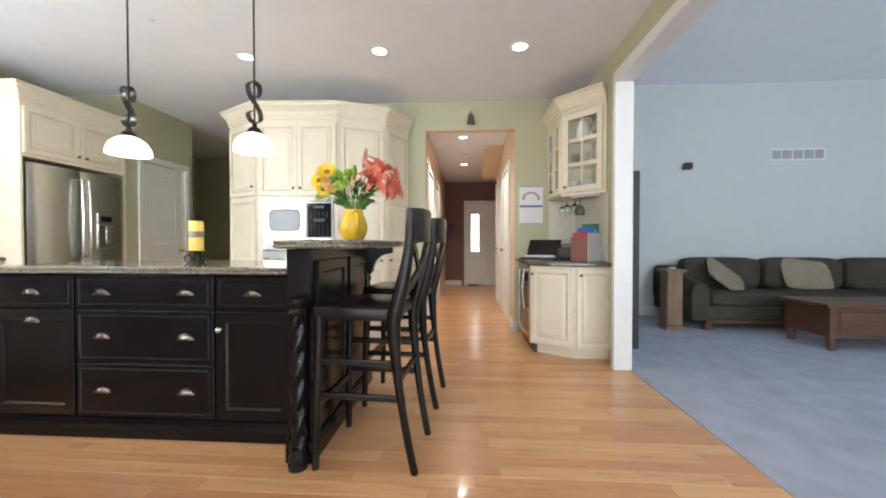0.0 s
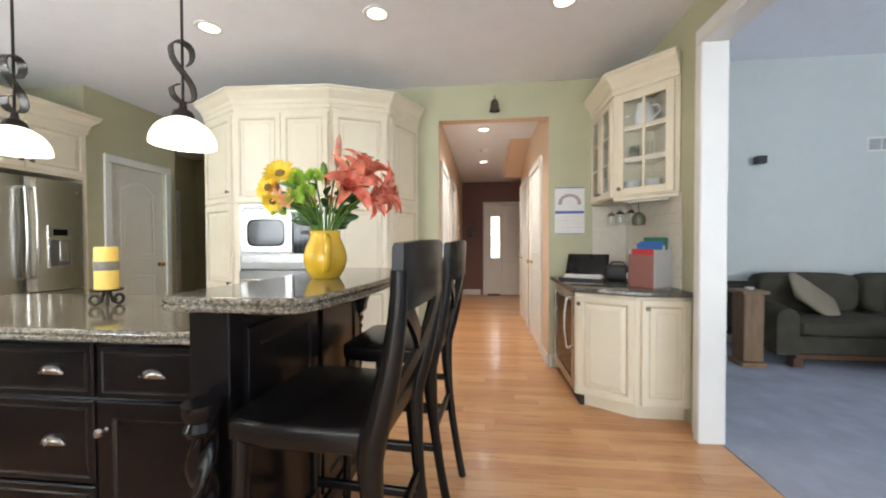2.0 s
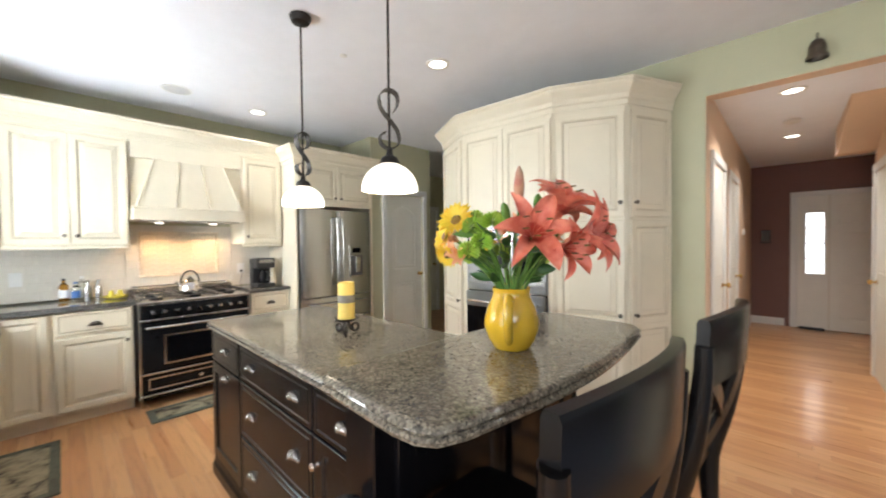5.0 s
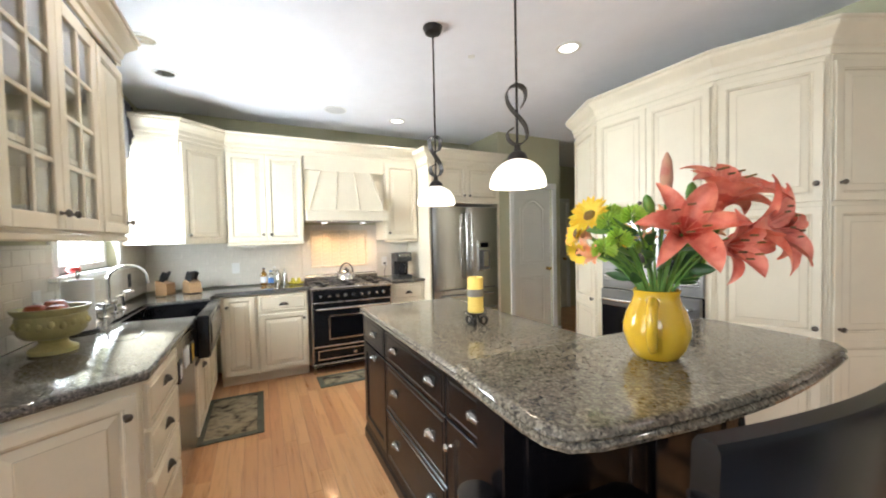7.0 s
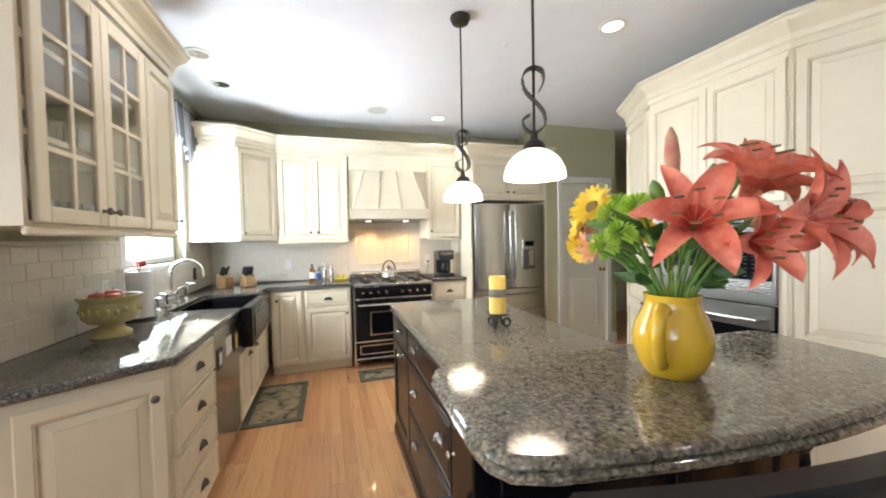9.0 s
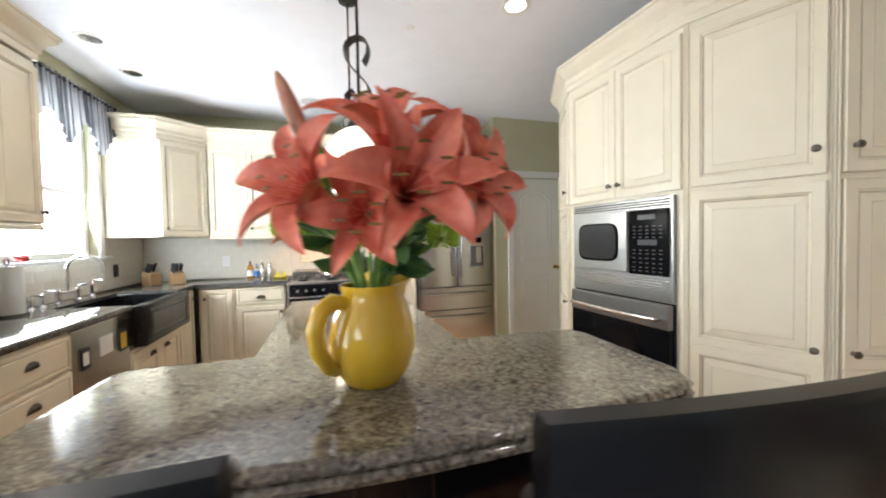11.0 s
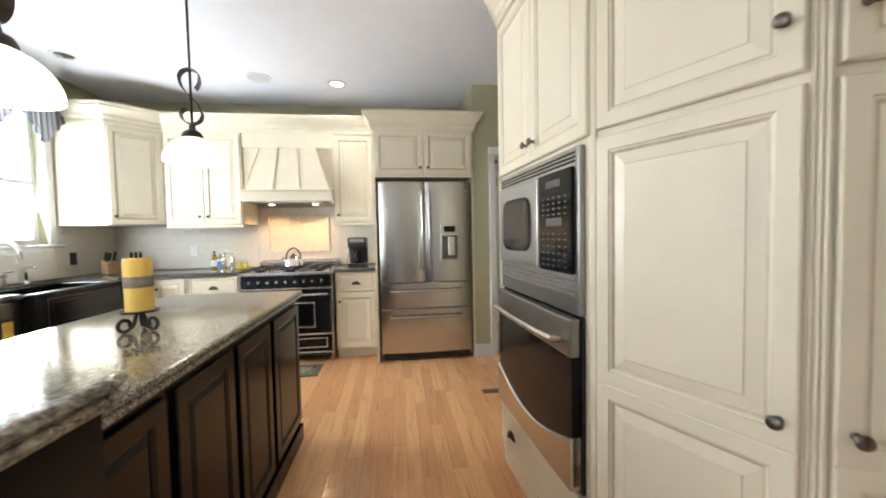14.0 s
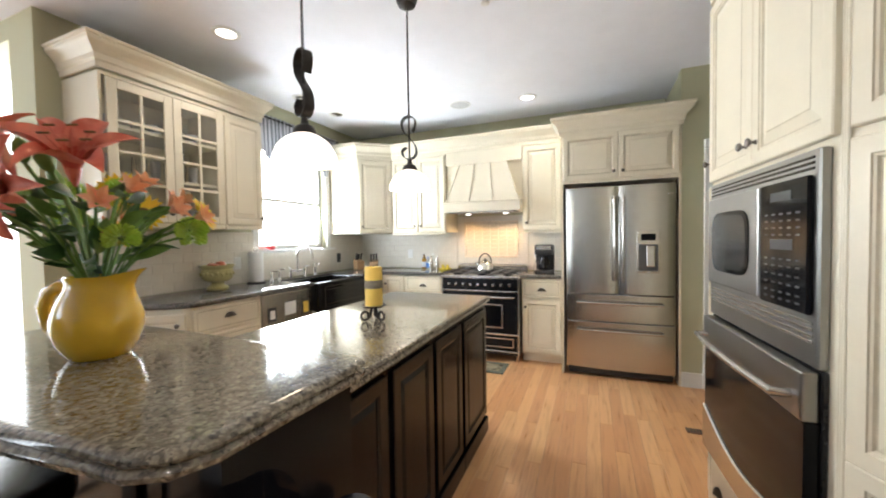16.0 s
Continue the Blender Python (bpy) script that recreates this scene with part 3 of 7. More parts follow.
fd = thing("door_front", pose(0.32, 9.69, 0), "white front door with a narrow glazed light", "door", kind="structure")
bm = B()
wall_x(bm, 0, 1.178, -0.03, 0.005, 0.01, 2.05, [(0.10, 0.30, 0.85, 1.80)])
part("leaf", bm, DOORW, fd)
for k in range(4):
    part("pane", box(B(), 0.10, 0.30, -0.014, -0.010, 0.85 + k * 0.2375, 0.85 + (k + 1) * 0.2375), GLASS, fd).visible_shadow = False
    if k:
        part("muntin", box(B(), 0.10, 0.30, -0.022, -0.004, 0.842 + k * 0.2375, 0.858 + k * 0.2375), WHITE, fd)
part("joint", box(B(), 0.345, 0.352, -0.031, -0.029, 0.01, 2.05), GLAZE, fd)
for x0, z, x1, z1 in [(x, z, x + 0.29, z1) for x in (0.44, 0.80) for z, z1 in ((0.2, 0.75), (0.85, 1.5), (1.6, 1.92))]:
    part("panel", rings_front(B(), x0, x1, z, z1, -0.032, [(0, 0, 0), (0.01, -0.005, 0), (0.02, -0.005, 0), (0.03, 0, 0)], 0.003), DOORW, fd)
part("threshold", box(B(), 0.02, 0.30, -0.12, -0.04, 0.001, 0.03, 0.004), RUBBER, fd)
# stair underside
bm = B()
prof = [(6.2, 2.588), (7.6, 2.588), (7.6, 2.30), (7.35, 2.30)]
lo, hi = [bm.verts.new((0.60, y, z)) for y, z in prof], [bm.verts.new((0.868, y, z)) for y, z in prof]
bm.faces.new(lo), bm.faces.new(hi)
for k in range(4):
    bm.faces.new((lo[k], lo[(k + 1) % 4], hi[(k + 1) % 4], hi[k]))
struct("trim_stair_soffit", bm, PEACH, "tan painted sloping underside of a staircase", "soffit")

# thin liner whose peach tone stands in for hall light on the jamb
casing("trim_hall_jamb", "drywall return of the hallway opening, tinted tan for warm lamp light", [(-0.203, -0.196, 4.866, 4.985, 0, 2.417), (0.866, 0.873, 4.866, 4.985, 0, 2.417), (-0.203, 0.873, 4.866, 4.985, 2.417, 2.424)], PEACH)

# ---- tall oven cabinet ----
ZT = 2.33
NB = 4.855
tall = [(-2.40, 4.48), (-1.92, 4.215), (-1.06, 4.255), (-0.60, 4.46), (-0.41, 4.855)]


def seg(k):
    (a, b), (c, d) = tall[k], tall[k + 1]
    return face_pose(a, b, c, d, 0), math.hypot(c - a, d - b)


m, w = seg(0)
cabinet("tall cream glazed pantry cabinet on the oven wall's chamfered end", m, w, 0.3, 2.40, [
    ("double_panel", 0.02, w - 0.02, 0.12, 1.545, [("knob", w - 0.05, 0.86)]), ("door", 0.02, w - 0.02, 1.57, ZT, [("knob", w - 0.05, 1.66)])],
    CREAMS, PEWTER, body_poly=[tall[0], tall[1], (-1.92, NB), (-2.40, NB)])
m, w = seg(1)
oven_cab = cabinet("tall cream glazed cabinet that houses the wall ovens", m, w, 0.6, 2.40, [
    ("door", 0.015, w / 2 - 0.002, 1.565, ZT, [("knob", w / 2 - 0.035, 1.64)]), ("door", w / 2 + 0.002, w - 0.015, 1.565, ZT, [("knob", w / 2 + 0.035, 1.64)]),
    ("drawer", 0.03, w - 0.03, 0.10, 0.36, [("cup", 0.17, 0.23), ("cup", w - 0.19, 0.23)])], CREAMS, PEWTER, body_poly=[(-1.917, 4.2155), (-1.063, 4.2555), (-1.063, NB), (-1.917, NB)])
m, w = seg(2)
cabinet("tall cream glazed pantry cabinet set at an angle", m, w, 0.3, 2.40, [
    ("double_panel", 0.02, w - 0.02, 0.10, 1.545, [("knob", w - 0.05, 0.865)]), ("door", 0.02, w - 0.02, 1.57, ZT, [("knob", w - 0.05, 1.67)])],
    CREAMS, PEWTER, body_poly=[tall[2], tall[3], (-0.60, NB), (-1.06, NB)])
m, w = seg(3)
cabinet("narrow tall cream glazed cabinet against the wall", m, w, 0.3, 2.40, [
    ("double_panel", 0.02, w - 0.02, 0.10, 1.545, [("knob", 0.05, 0.865)]), ("door", 0.02, w - 0.02, 1.57, ZT, [("knob", 0.05, 1.67)])],
    CREAMS, PEWTER, body_poly=[tall[3], tall[4], (-0.597, NB)])

CROWN = [(0.0, 0.0), (0.012, 0.0), (0.012, 0.035), (0.022, 0.045), (0.026, 0.075), (0.045, 0.10), (0.070, 0.125), (0.075, 0.135), (0.075, 0.15), (0.085, 0.155), (0.085, 0.17), (0.0, 0.17)]


def crown(path, z, label, scale=1.0):
    return tagged(part("crown_moulding", sweep(B(), [(o * scale, z + h * scale) for o, h in CROWN], path), CREAM), label, "moulding", kind="structure")


for corner in (2, 3):
    ob = thing("fluted_post", pose(tall[corner][0], tall[corner][1], 0), "cream fluted corner post between tall cabinets", "moulding")
    out = (Vector(tall[corner]) - Vector((-1.0, 5.2))).normalized()
    side = Vector((out.y, -out.x))
    for k in (-1, 0, 1):
        q = side * 0.011 * k + out * 0.002
        part("flute", tube(B(), [(q.x, q.y, 0.10), (q.x, q.y, 2.36)], 0.0045, 8), CREAM, ob, smooth=True)
crown([(-2.40, 4.85)] + tall, 2.365, "cream stepped crown moulding on the oven cabinets")

# wall ovens
m, w = seg(1)
mw = thing("microwave_oven", m @ pose(0.06, -0.003, 0.985), "stainless built-in microwave with a dark keypad", "microwave")
W2 = 0.755
STEEL_OVEN = steel("brushed_steel_oven", (0.29, 0.28, 0.265), 0.32, (8, 1, 1))
part("trim_frame", box(B(), 0, W2, -0.022, 0.003, 0, 0.56, 0.004), STEEL_OVEN, mw)
for z in (0.508, 0.522, 0.536, 0.062, 0.078, 0.094, 0.110):
    part("vent_slat", box(B(), 0.02, W2 - 0.02, -0.026, -0.021, z, z + 0.007, 0.001), BLACK if z > 0.2 else STEEL, mw)
part("microwave_door", box(B(), 0.02, 0.475, -0.038, -0.022, 0.14, 0.495, 0.006, 2), STEEL_OVEN, mw)


def oval(cx, cz, hw, hh, y0, y1):
    bm = B()
    pts = []
    for k in range(32):
        a = 2 * math.pi * k / 32
        c, s = math.cos(a), math.sin(a)
        pts.append((cx + hw * math.copysign(abs(c) ** 0.35, c), cz + hh * math.copysign(abs(s) ** 0.5, s)))
    lo, hi = [bm.verts.new((x, y0, z)) for x, z in pts], [bm.verts.new((x, y1, z)) for x, z in pts]
    bm.faces.new(hi)
    for k in range(32):
        bm.faces.new((lo[k], lo[(k + 1) % 32], hi[(k + 1) % 32], hi[k]))
    return bm


wf = part("window_frame", oval(0.245, 0.315, 0.168, 0.118, -0.038, -0.042), BLACKGLASS, mw, "black window rim")
part("window", oval(0.245, 0.315, 0.154, 0.104, -0.042, -0.0435), plain("smoked_glass", (0.035, 0.035, 0.035), 0.12, vary=0.1, relief=0, spec=0.2), wf, "smoked grey glass window")
kp = part("keypad", box(B(), 0.485, 0.735, -0.036, -0.022, 0.135, 0.495, 0.004), BLACKGLASS, mw)
GREY = plain("grey_print", (0.045, 0.045, 0.048), 0.5)
for (z, h2, wd) in ((0.44, 0.026, 0.11), (0.30, 0.03, 0.12)):
    part("display", box(B(), 0.55, 0.55 + wd, -0.0375, -0.036, z, z + h2), GREY, kp)
for j, z in enumerate((0.40, 0.38, 0.36, 0.34, 0.27, 0.25, 0.225, 0.20, 0.175, 0.155)):
    for i in range(5):
        part("key", box(B(), 0.515 + i * 0.042, 0.535 + i * 0.042, -0.0368, -0.036, z, z + 0.005), GREY, kp)

ov = thing("wall_oven", m @ pose(0.06, -0.003, 0.375), "stainless wall oven with a curved dark glass door", "oven")
part("surround", box(B(), 0, W2, -0.012, 0.003, 0, 0.605, 0.003), BLACK, ov)
bm = B()
box(bm, 0.008, W2 - 0.008, -0.05, -0.012, 0.47, 0.60, 0.006, 2)
part("upper_band", bm, STEEL_OVEN, ov)
part("door_glass", box(B(), 0.008, W2 - 0.008, -0.044, -0.012, 0.03, 0.47, 0.003), BLACKGLASS, ov, "dark oven door glass")
bm = B()
cols = []
for k in range(17):
    s = k / 16
    x = 0.008 + (W2 - 0.016) * s
    zt = 0.20 - 0.085 * math.sin(math.pi * s)
    cols.append([bm.verts.new((x, y, z)) for y, z in ((-0.046, zt), (-0.052, zt - 0.004), (-0.052, 0.018), (-0.012, 0.018), (-0.012, zt))])
for a, b in zip(cols, cols[1:]):
    for j in range(5):
        bm.faces.new((a[j], a[(j + 1) % 5], b[(j + 1) % 5], b[j]))
bm.faces.new(cols[0]), bm.faces.new(cols[-1])
part("lower_band", bm, STEEL_H, ov, "curved stainless band")
bar_handle(ov, (0.06, -0.05, 0.525), (W2 - 0.06, -0.05, 0.525), 0.055, 0.012, STEEL)

# ---- west run: range wall ----
XB, XU, XW = -3.80, -3.95, -4.348
DB, DU = XB - XW, XU - XW
BASE_T = 0.897
cabinet("cream glazed base cabinet with drawer beside the range", face_pose(XB, 1.62, XB, 2.095, 0), 0.475, DB, BASE_T, [
    ("drawer", 0.015, 0.46, 0.71, 0.882, [("cup", 0.24, 0.78)]), ("door", 0.015, 0.46, 0.12, 0.685, [("knob", 0.43, 0.62)])], CREAMS, PEWTER, 0.1)
cabinet("narrow cream glazed base cabinet in the corner", face_pose(XB, 1.30, XB, 1.617, 0), 0.317, DB, BASE_T, [
    ("door", 0.03, 0.30, 0.12, 0.882, [("knob", 0.06, 0.79)])], CREAMS, PEWTER, 0.1)
cabinet("narrow cream glazed base cabinet beside the refrigerator", face_pose(XB, 3.01, XB, 3.425, 0), 0.415, DB, BASE_T, [
    ("drawer", 0.015, 0.40, 0.70, 0.882, [("cup", 0.21, 0.78)]), ("door", 0.015, 0.40, 0.12, 0.675, [("knob", 0.045, 0.60)])], CREAMS, PEWTER, 0.1)
UB = 1.405
cabinet("cream glazed double-door wall cabinet beside the hood", face_pose(XU, 1.375, XU, 2.10, UB), 0.725, DU, 0.93, [
    ("door", 0.012, 0.36, 0.01, 0.90, [("knob", 0.325, 0.08)]), ("door", 0.364, 0.713, 0.01, 0.90, [("knob", 0.40, 0.08)])], CREAMS, PEWTER, light_rail=True)
cabinet("narrow cream glazed wall cabinet between hood and refrigerator", face_pose(XU, 3.005, XU, 3.42, UB), 0.415, DU, 0.93, [
    ("door", 0.012, 0.40, 0.01, 0.90, [("knob", 0.045, 0.08)])], CREAMS, PEWTER, light_rail=True)
wd = math.hypot(XU + 3.67, 0.32)
m = pose(-3.67, 1.05, UB, 0, 0, math.degrees(math.atan2(0.32, XU + 3.67)))
cabinet("cream glazed diagonal corner wall cabinet", m, wd, 0.3, 0.93, [("door", 0.012, wd - 0.012, 0.01, 0.90, [("knob", 0.05, 0.08)])],
        CREAMS, PEWTER, body_poly=[(-3.67, 1.05), (XU, 1.372), (XW, 1.372), (XW, 0.625), (-3.67, 0.625)])
fc = cabinet("cream glazed cabinet over the refrigerator", face_pose(-3.62, 3.43, -3.62, 4.425, 1.83), 0.995, -3.62 - XW, 0.47, [
    ("door", 0.02, 0.496, 0.03, 0.45, [("knob", 0.46, 0.09)]), ("door", 0.50, 0.975, 0.03, 0.45, [("knob", 0.535, 0.09)])], CREAMS, PEWTER)
part("side_panel", box(B(), 0.0, 0.02, 0.0, 0.72, -1.83, -0.001), CREAM, fc)
part("side_panel", box(B(), 0.975, 0.995, 0.0, 0.72, -1.83, -0.001), CREAM, fc)
crown([(-3.67, 0.63), (-3.67, 1.05), (XU, 1.37), (XU, 3.425)], 2.33, "cream stepped crown moulding over the range wall cabinets")
crown([(XW, 3.43), (-3.62, 3.43), (-3.62, 4.425), (XW, 4.425)], 2.28, "cream stepped crown moulding over the refrigerator cabinet", 1.05)

# range hood
hd = thing("range_hood", face_pose(XU, 2.11, XU, 3.0, 1.58), "cream panelled wooden range hood with a tapered chimney", "range hood")
part("back_panel", box(B(), 0.0, 0.89, 0.02, DU, 0.05, 0.75), CREAM, hd)
part("frieze", box(B(), 0.0, 0.89, -0.01, 0.02, 0.60, 0.75, 0.003), CREAM, hd)
bm = B()
lo = [(0.03, -0.10), (0.86, -0.10), (0.86, 0.02), (0.03, 0.02)]
hi = [(0.17, -0.015), (0.72, -0.015), (0.72, 0.02), (0.17, 0.02)]
a, b = [bm.verts.new((x, y, 0.16)) for x, y in lo], [bm.verts.new((x, y, 0.60)) for x, y in hi]
bm.faces.new(a), bm.faces.new(b)
for k in range(4):
    bm.faces.new((a[k], a[(k + 1) % 4], b[(k + 1) % 4], b[k]))
part("chimney", bm, CREAM, hd)
for x0, x1 in ((0.03, 0.17), (0.31, 0.355), (0.58, 0.535), (0.86, 0.72)):
    part("batten", tube(B(), [(x0, -0.103, 0.16), (x1, -0.018, 0.60)], 0.008, 6), GLAZE if x0 in (0.31, 0.58) else CREAM, hd)
part("apron", box(B(), 0.0, 0.89, -0.14, 0.02, 0.045, 0.145, 0.004), CREAM, hd)
part("ledge", box(B(), -0.004, 0.894, -0.15, 0.02, 0.145, 0.165, 0.006, 2), CREAM, hd)
part("insert", box(B(), 0.06, 0.83, -0.11, 0.34, 0.035, 0.05), STEEL, hd)
for x in (0.22, 0.67):
    part("hood_lamp", lathe(B(), [(0, 0), (0.03, 0), (0.03, -0.006), (0, -0.006)], 16, (x, 0.15, 0.034)), LENS, hd, "lit round hood lamp")
    sp = new("hood_light", bpy.data.lights.new("hood_light", "SPOT"))
    sp.data.energy, sp.data.color, sp.data.spot_size, sp.data.spot_blend, sp.data.shadow_soft_size = 15, (1.0, 0.62, 0.32), radians(135), 0.6, 0.03
    sp.matrix_world = pose(XU - 0.16, 2.11 + x, 1.595)

# range
rg = thing("range", face_pose(-3.72, 2.115, -3.72, 2.995, 0), "black and stainless professional gas range", "stove")
RW = 0.88
part("body", box(B(), 0, RW, 0.03, 0.62, 0.07, 0.885, 0.003), BLACK, rg)
for x in (0.03, RW - 0.03):
    for y in (0.06, 0.58):
        part("leg", lathe(B(), [(0.016, 0), (0.02, 0.01), (0.018, 0.07), (0, 0.07)], 12, (x, y, 0)), STEEL, rg, smooth=True)
for x in (0, RW - 0.022):
    part("corner_trim", box(B(), x, x + 0.022, 0.012, 0.04, 0.07, 0.885, 0.004), STEEL, rg)
part("cooktop", box(B(), -0.003, RW + 0.003, 0.0, 0.63, 0.886, 0.915, 0.005), STEEL, rg)
part("control_panel", box(B(), 0.022, RW - 0.022, 0.006, 0.03, 0.765, 0.884, 0.004), BLACK, rg)
part("rail", box(B(), 0.0, RW, -0.004, 0.03, 0.745, 0.762, 0.003), STEEL, rg)
for k in range(9):
    bm = lathe(B(), [(0, 0), (0.021, 0), (0.020, 0.014), (0.015, 0.022), (0.013, 0.03), (0, 0.031)], 14)
    bmesh.ops.transform(bm, matrix=pose(0.10 + k * (RW - 0.2) / 8, 0.006, 0.825, 90), verts=bm.verts)
    part("control_knob", bm, STEEL if k != 4 else CHROME, rg, smooth=True)
od = part("oven_door", box(B(), 0.025, RW - 0.025, 0.004, 0.03, 0.31, 0.74, 0.005), BLACK, rg)
part("door_trim", sweep(B(), [(0, 0), (0, 0.012), (-0.016, 0.012), (-0.016, 0)], [(0.17, 0.36), (0.71, 0.36), (0.71, 0.62), (0.17, 0.62)], True), STEEL, od)
od.children[0].matrix_local = pose(0, 0.004, 0, 90) @ pose(0, 0, 0)
part("door_window", box(B(), 0.20, 0.68, 0.001, 0.006, 0.39, 0.59, 0.002), BLACKGLASS, od)
bar_handle(od, (0.05, 0.004, 0.695), (RW - 0.05, 0.004, 0.695), 0.05, 0.011, STEEL)
part("rail", box(B(), 0.0, RW, -0.004, 0.03, 0.285, 0.302, 0.003), STEEL, rg)
dr = part("drawer", box(B(), 0.025, RW - 0.025, 0.004, 0.03, 0.13, 0.28, 0.005), BLACK, rg)
bm = B()
for bx in ((0.06, RW - 0.06, 0.155, 0.165), (0.06, RW - 0.06, 0.245, 0.255), (0.06, 0.07, 0.165, 0.245), (RW - 0.07, RW - 0.06, 0.165, 0.245)):
    box(bm, bx[0], bx[1], 0.0, 0.006, bx[2], bx[3], 0.001)
part("drawer_trim", bm, STEEL, dr)
bm = lathe(B(), [(0, 0), (0.014, 0), (0.008, 0.01), (0.018, 0.026), (0, 0.032)], 14)
bmesh.ops.transform(bm, matrix=pose(RW / 2, 0.004, 0.205, 90), verts=bm.verts)
part("drawer_knob", bm, STEEL, dr, smooth=True)
part("rail", box(B(), 0.0, RW, -0.004, 0.03, 0.10, 0.118, 0.003), STEEL, rg)
part("backguard", box(B(), 0.0, RW, 0.575, 0.61, 0.915, 0.985, 0.004), STEEL, rg)
bm = B()
for x in (0.06, RW - 0.06):
    lathe(bm, [(0.01, 0.985), (0.008, 1.0), (0, 1.0)], 10, (x, 0.59, 0))
tube(bm, [(0.02, 0.585, 1.003), (RW - 0.02, 0.585, 1.003)], 0.008)
part("backguard_rail", bm, STEEL, rg)
for x in (0.15, RW / 2, RW - 0.15):
    for y in (0.16, 0.42):
        part("burner", lathe(B(), [(0, 0), (0.05, 0), (0.048, 0.012), (0.03, 0.02), (0, 0.021)], 16, (x, y, 0.915)), BLACK, rg, smooth=True)
    bm = B()
    for y in (0.04, 0.29, 0.54):
        tube(bm, [(x - 0.13, y, 0.945), (x + 0.13, y, 0.945)], 0.006, 6)
    for xx in (x - 0.13, x, x + 0.13):
        tube(bm, [(xx, 0.04, 0.945), (xx, 0.54, 0.945)], 0.006, 6)
    for xx in (x - 0.13, x + 0.13):
        for y in (0.04, 0.54):
            tube(bm, [(xx, y, 0.945), (xx, y, 0.912)], 0.006, 6)
    part("grate", bm, RUBBER, rg, "cast iron grate")

# refrigerator
fr = thing("refrigerator", face_pose(-3.60, 3.475, -3.60, 4.385, 0), "stainless french-door refrigerator with two drawers", "refrigerator")
FW = 0.91
part("body", box(B(), 0.01, FW - 0.01, 0.06, 0.72, 0.03, 1.78, 0.004), RUBBER, fr)
part("base_grille", box(B(), 0.02, FW - 0.02, 0.03, 0.06, 0.02, 0.075), RUBBER, fr)
for nm, x0, x1, z0, z1 in (("left_door", 0.0, FW / 2 - 0.002, 0.79, 1.79), ("right_door", FW / 2 + 0.002, FW, 0.79, 1.79), ("upper_drawer", 0, FW, 0.53, 0.785), ("freezer_drawer", 0, FW, 0.08, 0.525)):
    bm = B()
    cs = []
    for k in range(13):
        s = -1 + 2 * k / 12
        e = 0.014 * abs(s) ** 2 + (0.010 if abs(s) == 1 else 0)
        xx = (x0 + x1) / 2 + s * (x1 - x0) / 2
        cs.append([bm.verts.new((xx, yy, zz)) for yy, zz in ((e + 0.006, z0), (e, z0 + 0.006), (e, z1 - 0.006), (e + 0.006, z1), (0.06, z1), (0.06, z0))])
    for a, b in zip(cs, cs[1:]):
        for j in range(6):
            bm.faces.new((a[j], a[(j + 1) % 6], b[(j + 1) % 6], b[j]))
    bm.faces.new(cs[0]), bm.faces.new(cs[-1])
    d = part(nm, bm, STEEL_H, fr, smooth=True)
    if "door" in nm:
        x = FW / 2 - 0.035 if nm[0] == "l" else FW / 2 + 0.035
        bar_handle(d, (x, 0.0, 0.92), (x, 0.0, 1.69), 0.055, 0.012, STEEL)
        if nm[0] == "r":
            dp = part("dispenser", box(B(), 0.60, 0.785, -0.010, 0.004, 0.995, 1.375, 0.004, 2), NICKEL, d)
            part("dispenser_recess", box(B(), 0.615, 0.77, -0.0125, -0.009, 1.015, 1.25, 0.002), plain("dispenser_grey", (0.10, 0.10, 0.10), 0.35), dp)
            part("dispenser_tray", box(B(), 0.612, 0.773, -0.022, -0.010, 1.003, 1.016, 0.003), NICKEL, dp)
            part("dispenser_display", box(B(), 0.635, 0.75, -0.0125, -0.009, 1.285, 1.345, 0.002), BLACKGLASS, dp)
            part("dispenser_paddle", box(B(), 0.675, 0.745, -0.026, -0.012, 1.05, 1.24, 0.006, 2), STEEL, dp)
    else:
        z = z1 - 0.075
        bar_handle(d, (0.10, 0.0, z), (FW - 0.10, 0.0, z), 0.05, 0.011, STEEL)
part("badge", box(B(), 0.845, 0.885, -0.003, 0.001, 1.68, 1.70, 0.001), NICKEL, fr)

# ---- south run: sink wall ----
YB, YU, YW = 1.245, 1.012, 0.622
DSB, DSU = YB - YW, YU - YW


def south(x_left, x_right, z):
    """Pose of a unit on the sink wall; its face runs from the larger x to the smaller."""
    return face_pose(x_left, YB if z < 1 else YU, x_right, YB if z < 1 else YU, z), x_left - x_right


m, w = south(-1.487, -2.045, 0)
cabinet("cream glazed four-drawer base cabinet", m, w, DSB, BASE_T, [("drawer", 0.015, w - 0.015, z0, z1, [("cup", w / 2, (z0 + z1) / 2 + 0.01)]) for z0, z1 in ((0.705, 0.882), (0.51, 0.69), (0.315, 0.495), (0.12, 0.30))], CREAMS, PEWTER, 0.1)
m, w = south(-2.62, -3.42, 0)
cabinet("cream glazed sink base cabinet with two doors", m, w, DSB, 0.62, [
    ("door", 0.015, w / 2 - 0.002, 0.12, 0.60, [("cup", w / 2 - 0.12, 0.53)]), ("door", w / 2 + 0.002, w - 0.015, 0.12, 0.60, [("cup", w / 2 + 0.12, 0.53)])], CREAMS, PEWTER, 0.1)
m, w = south(-3.423, -3.797, 0)
cabinet("narrow cream glazed base cabinet at the sink's end", m, w, DSB, BASE_T, [("door", 0.01, w - 0.02, 0.12, 0.882, [("knob", w - 0.06, 0.80)])], CREAMS, PEWTER, 0.1)
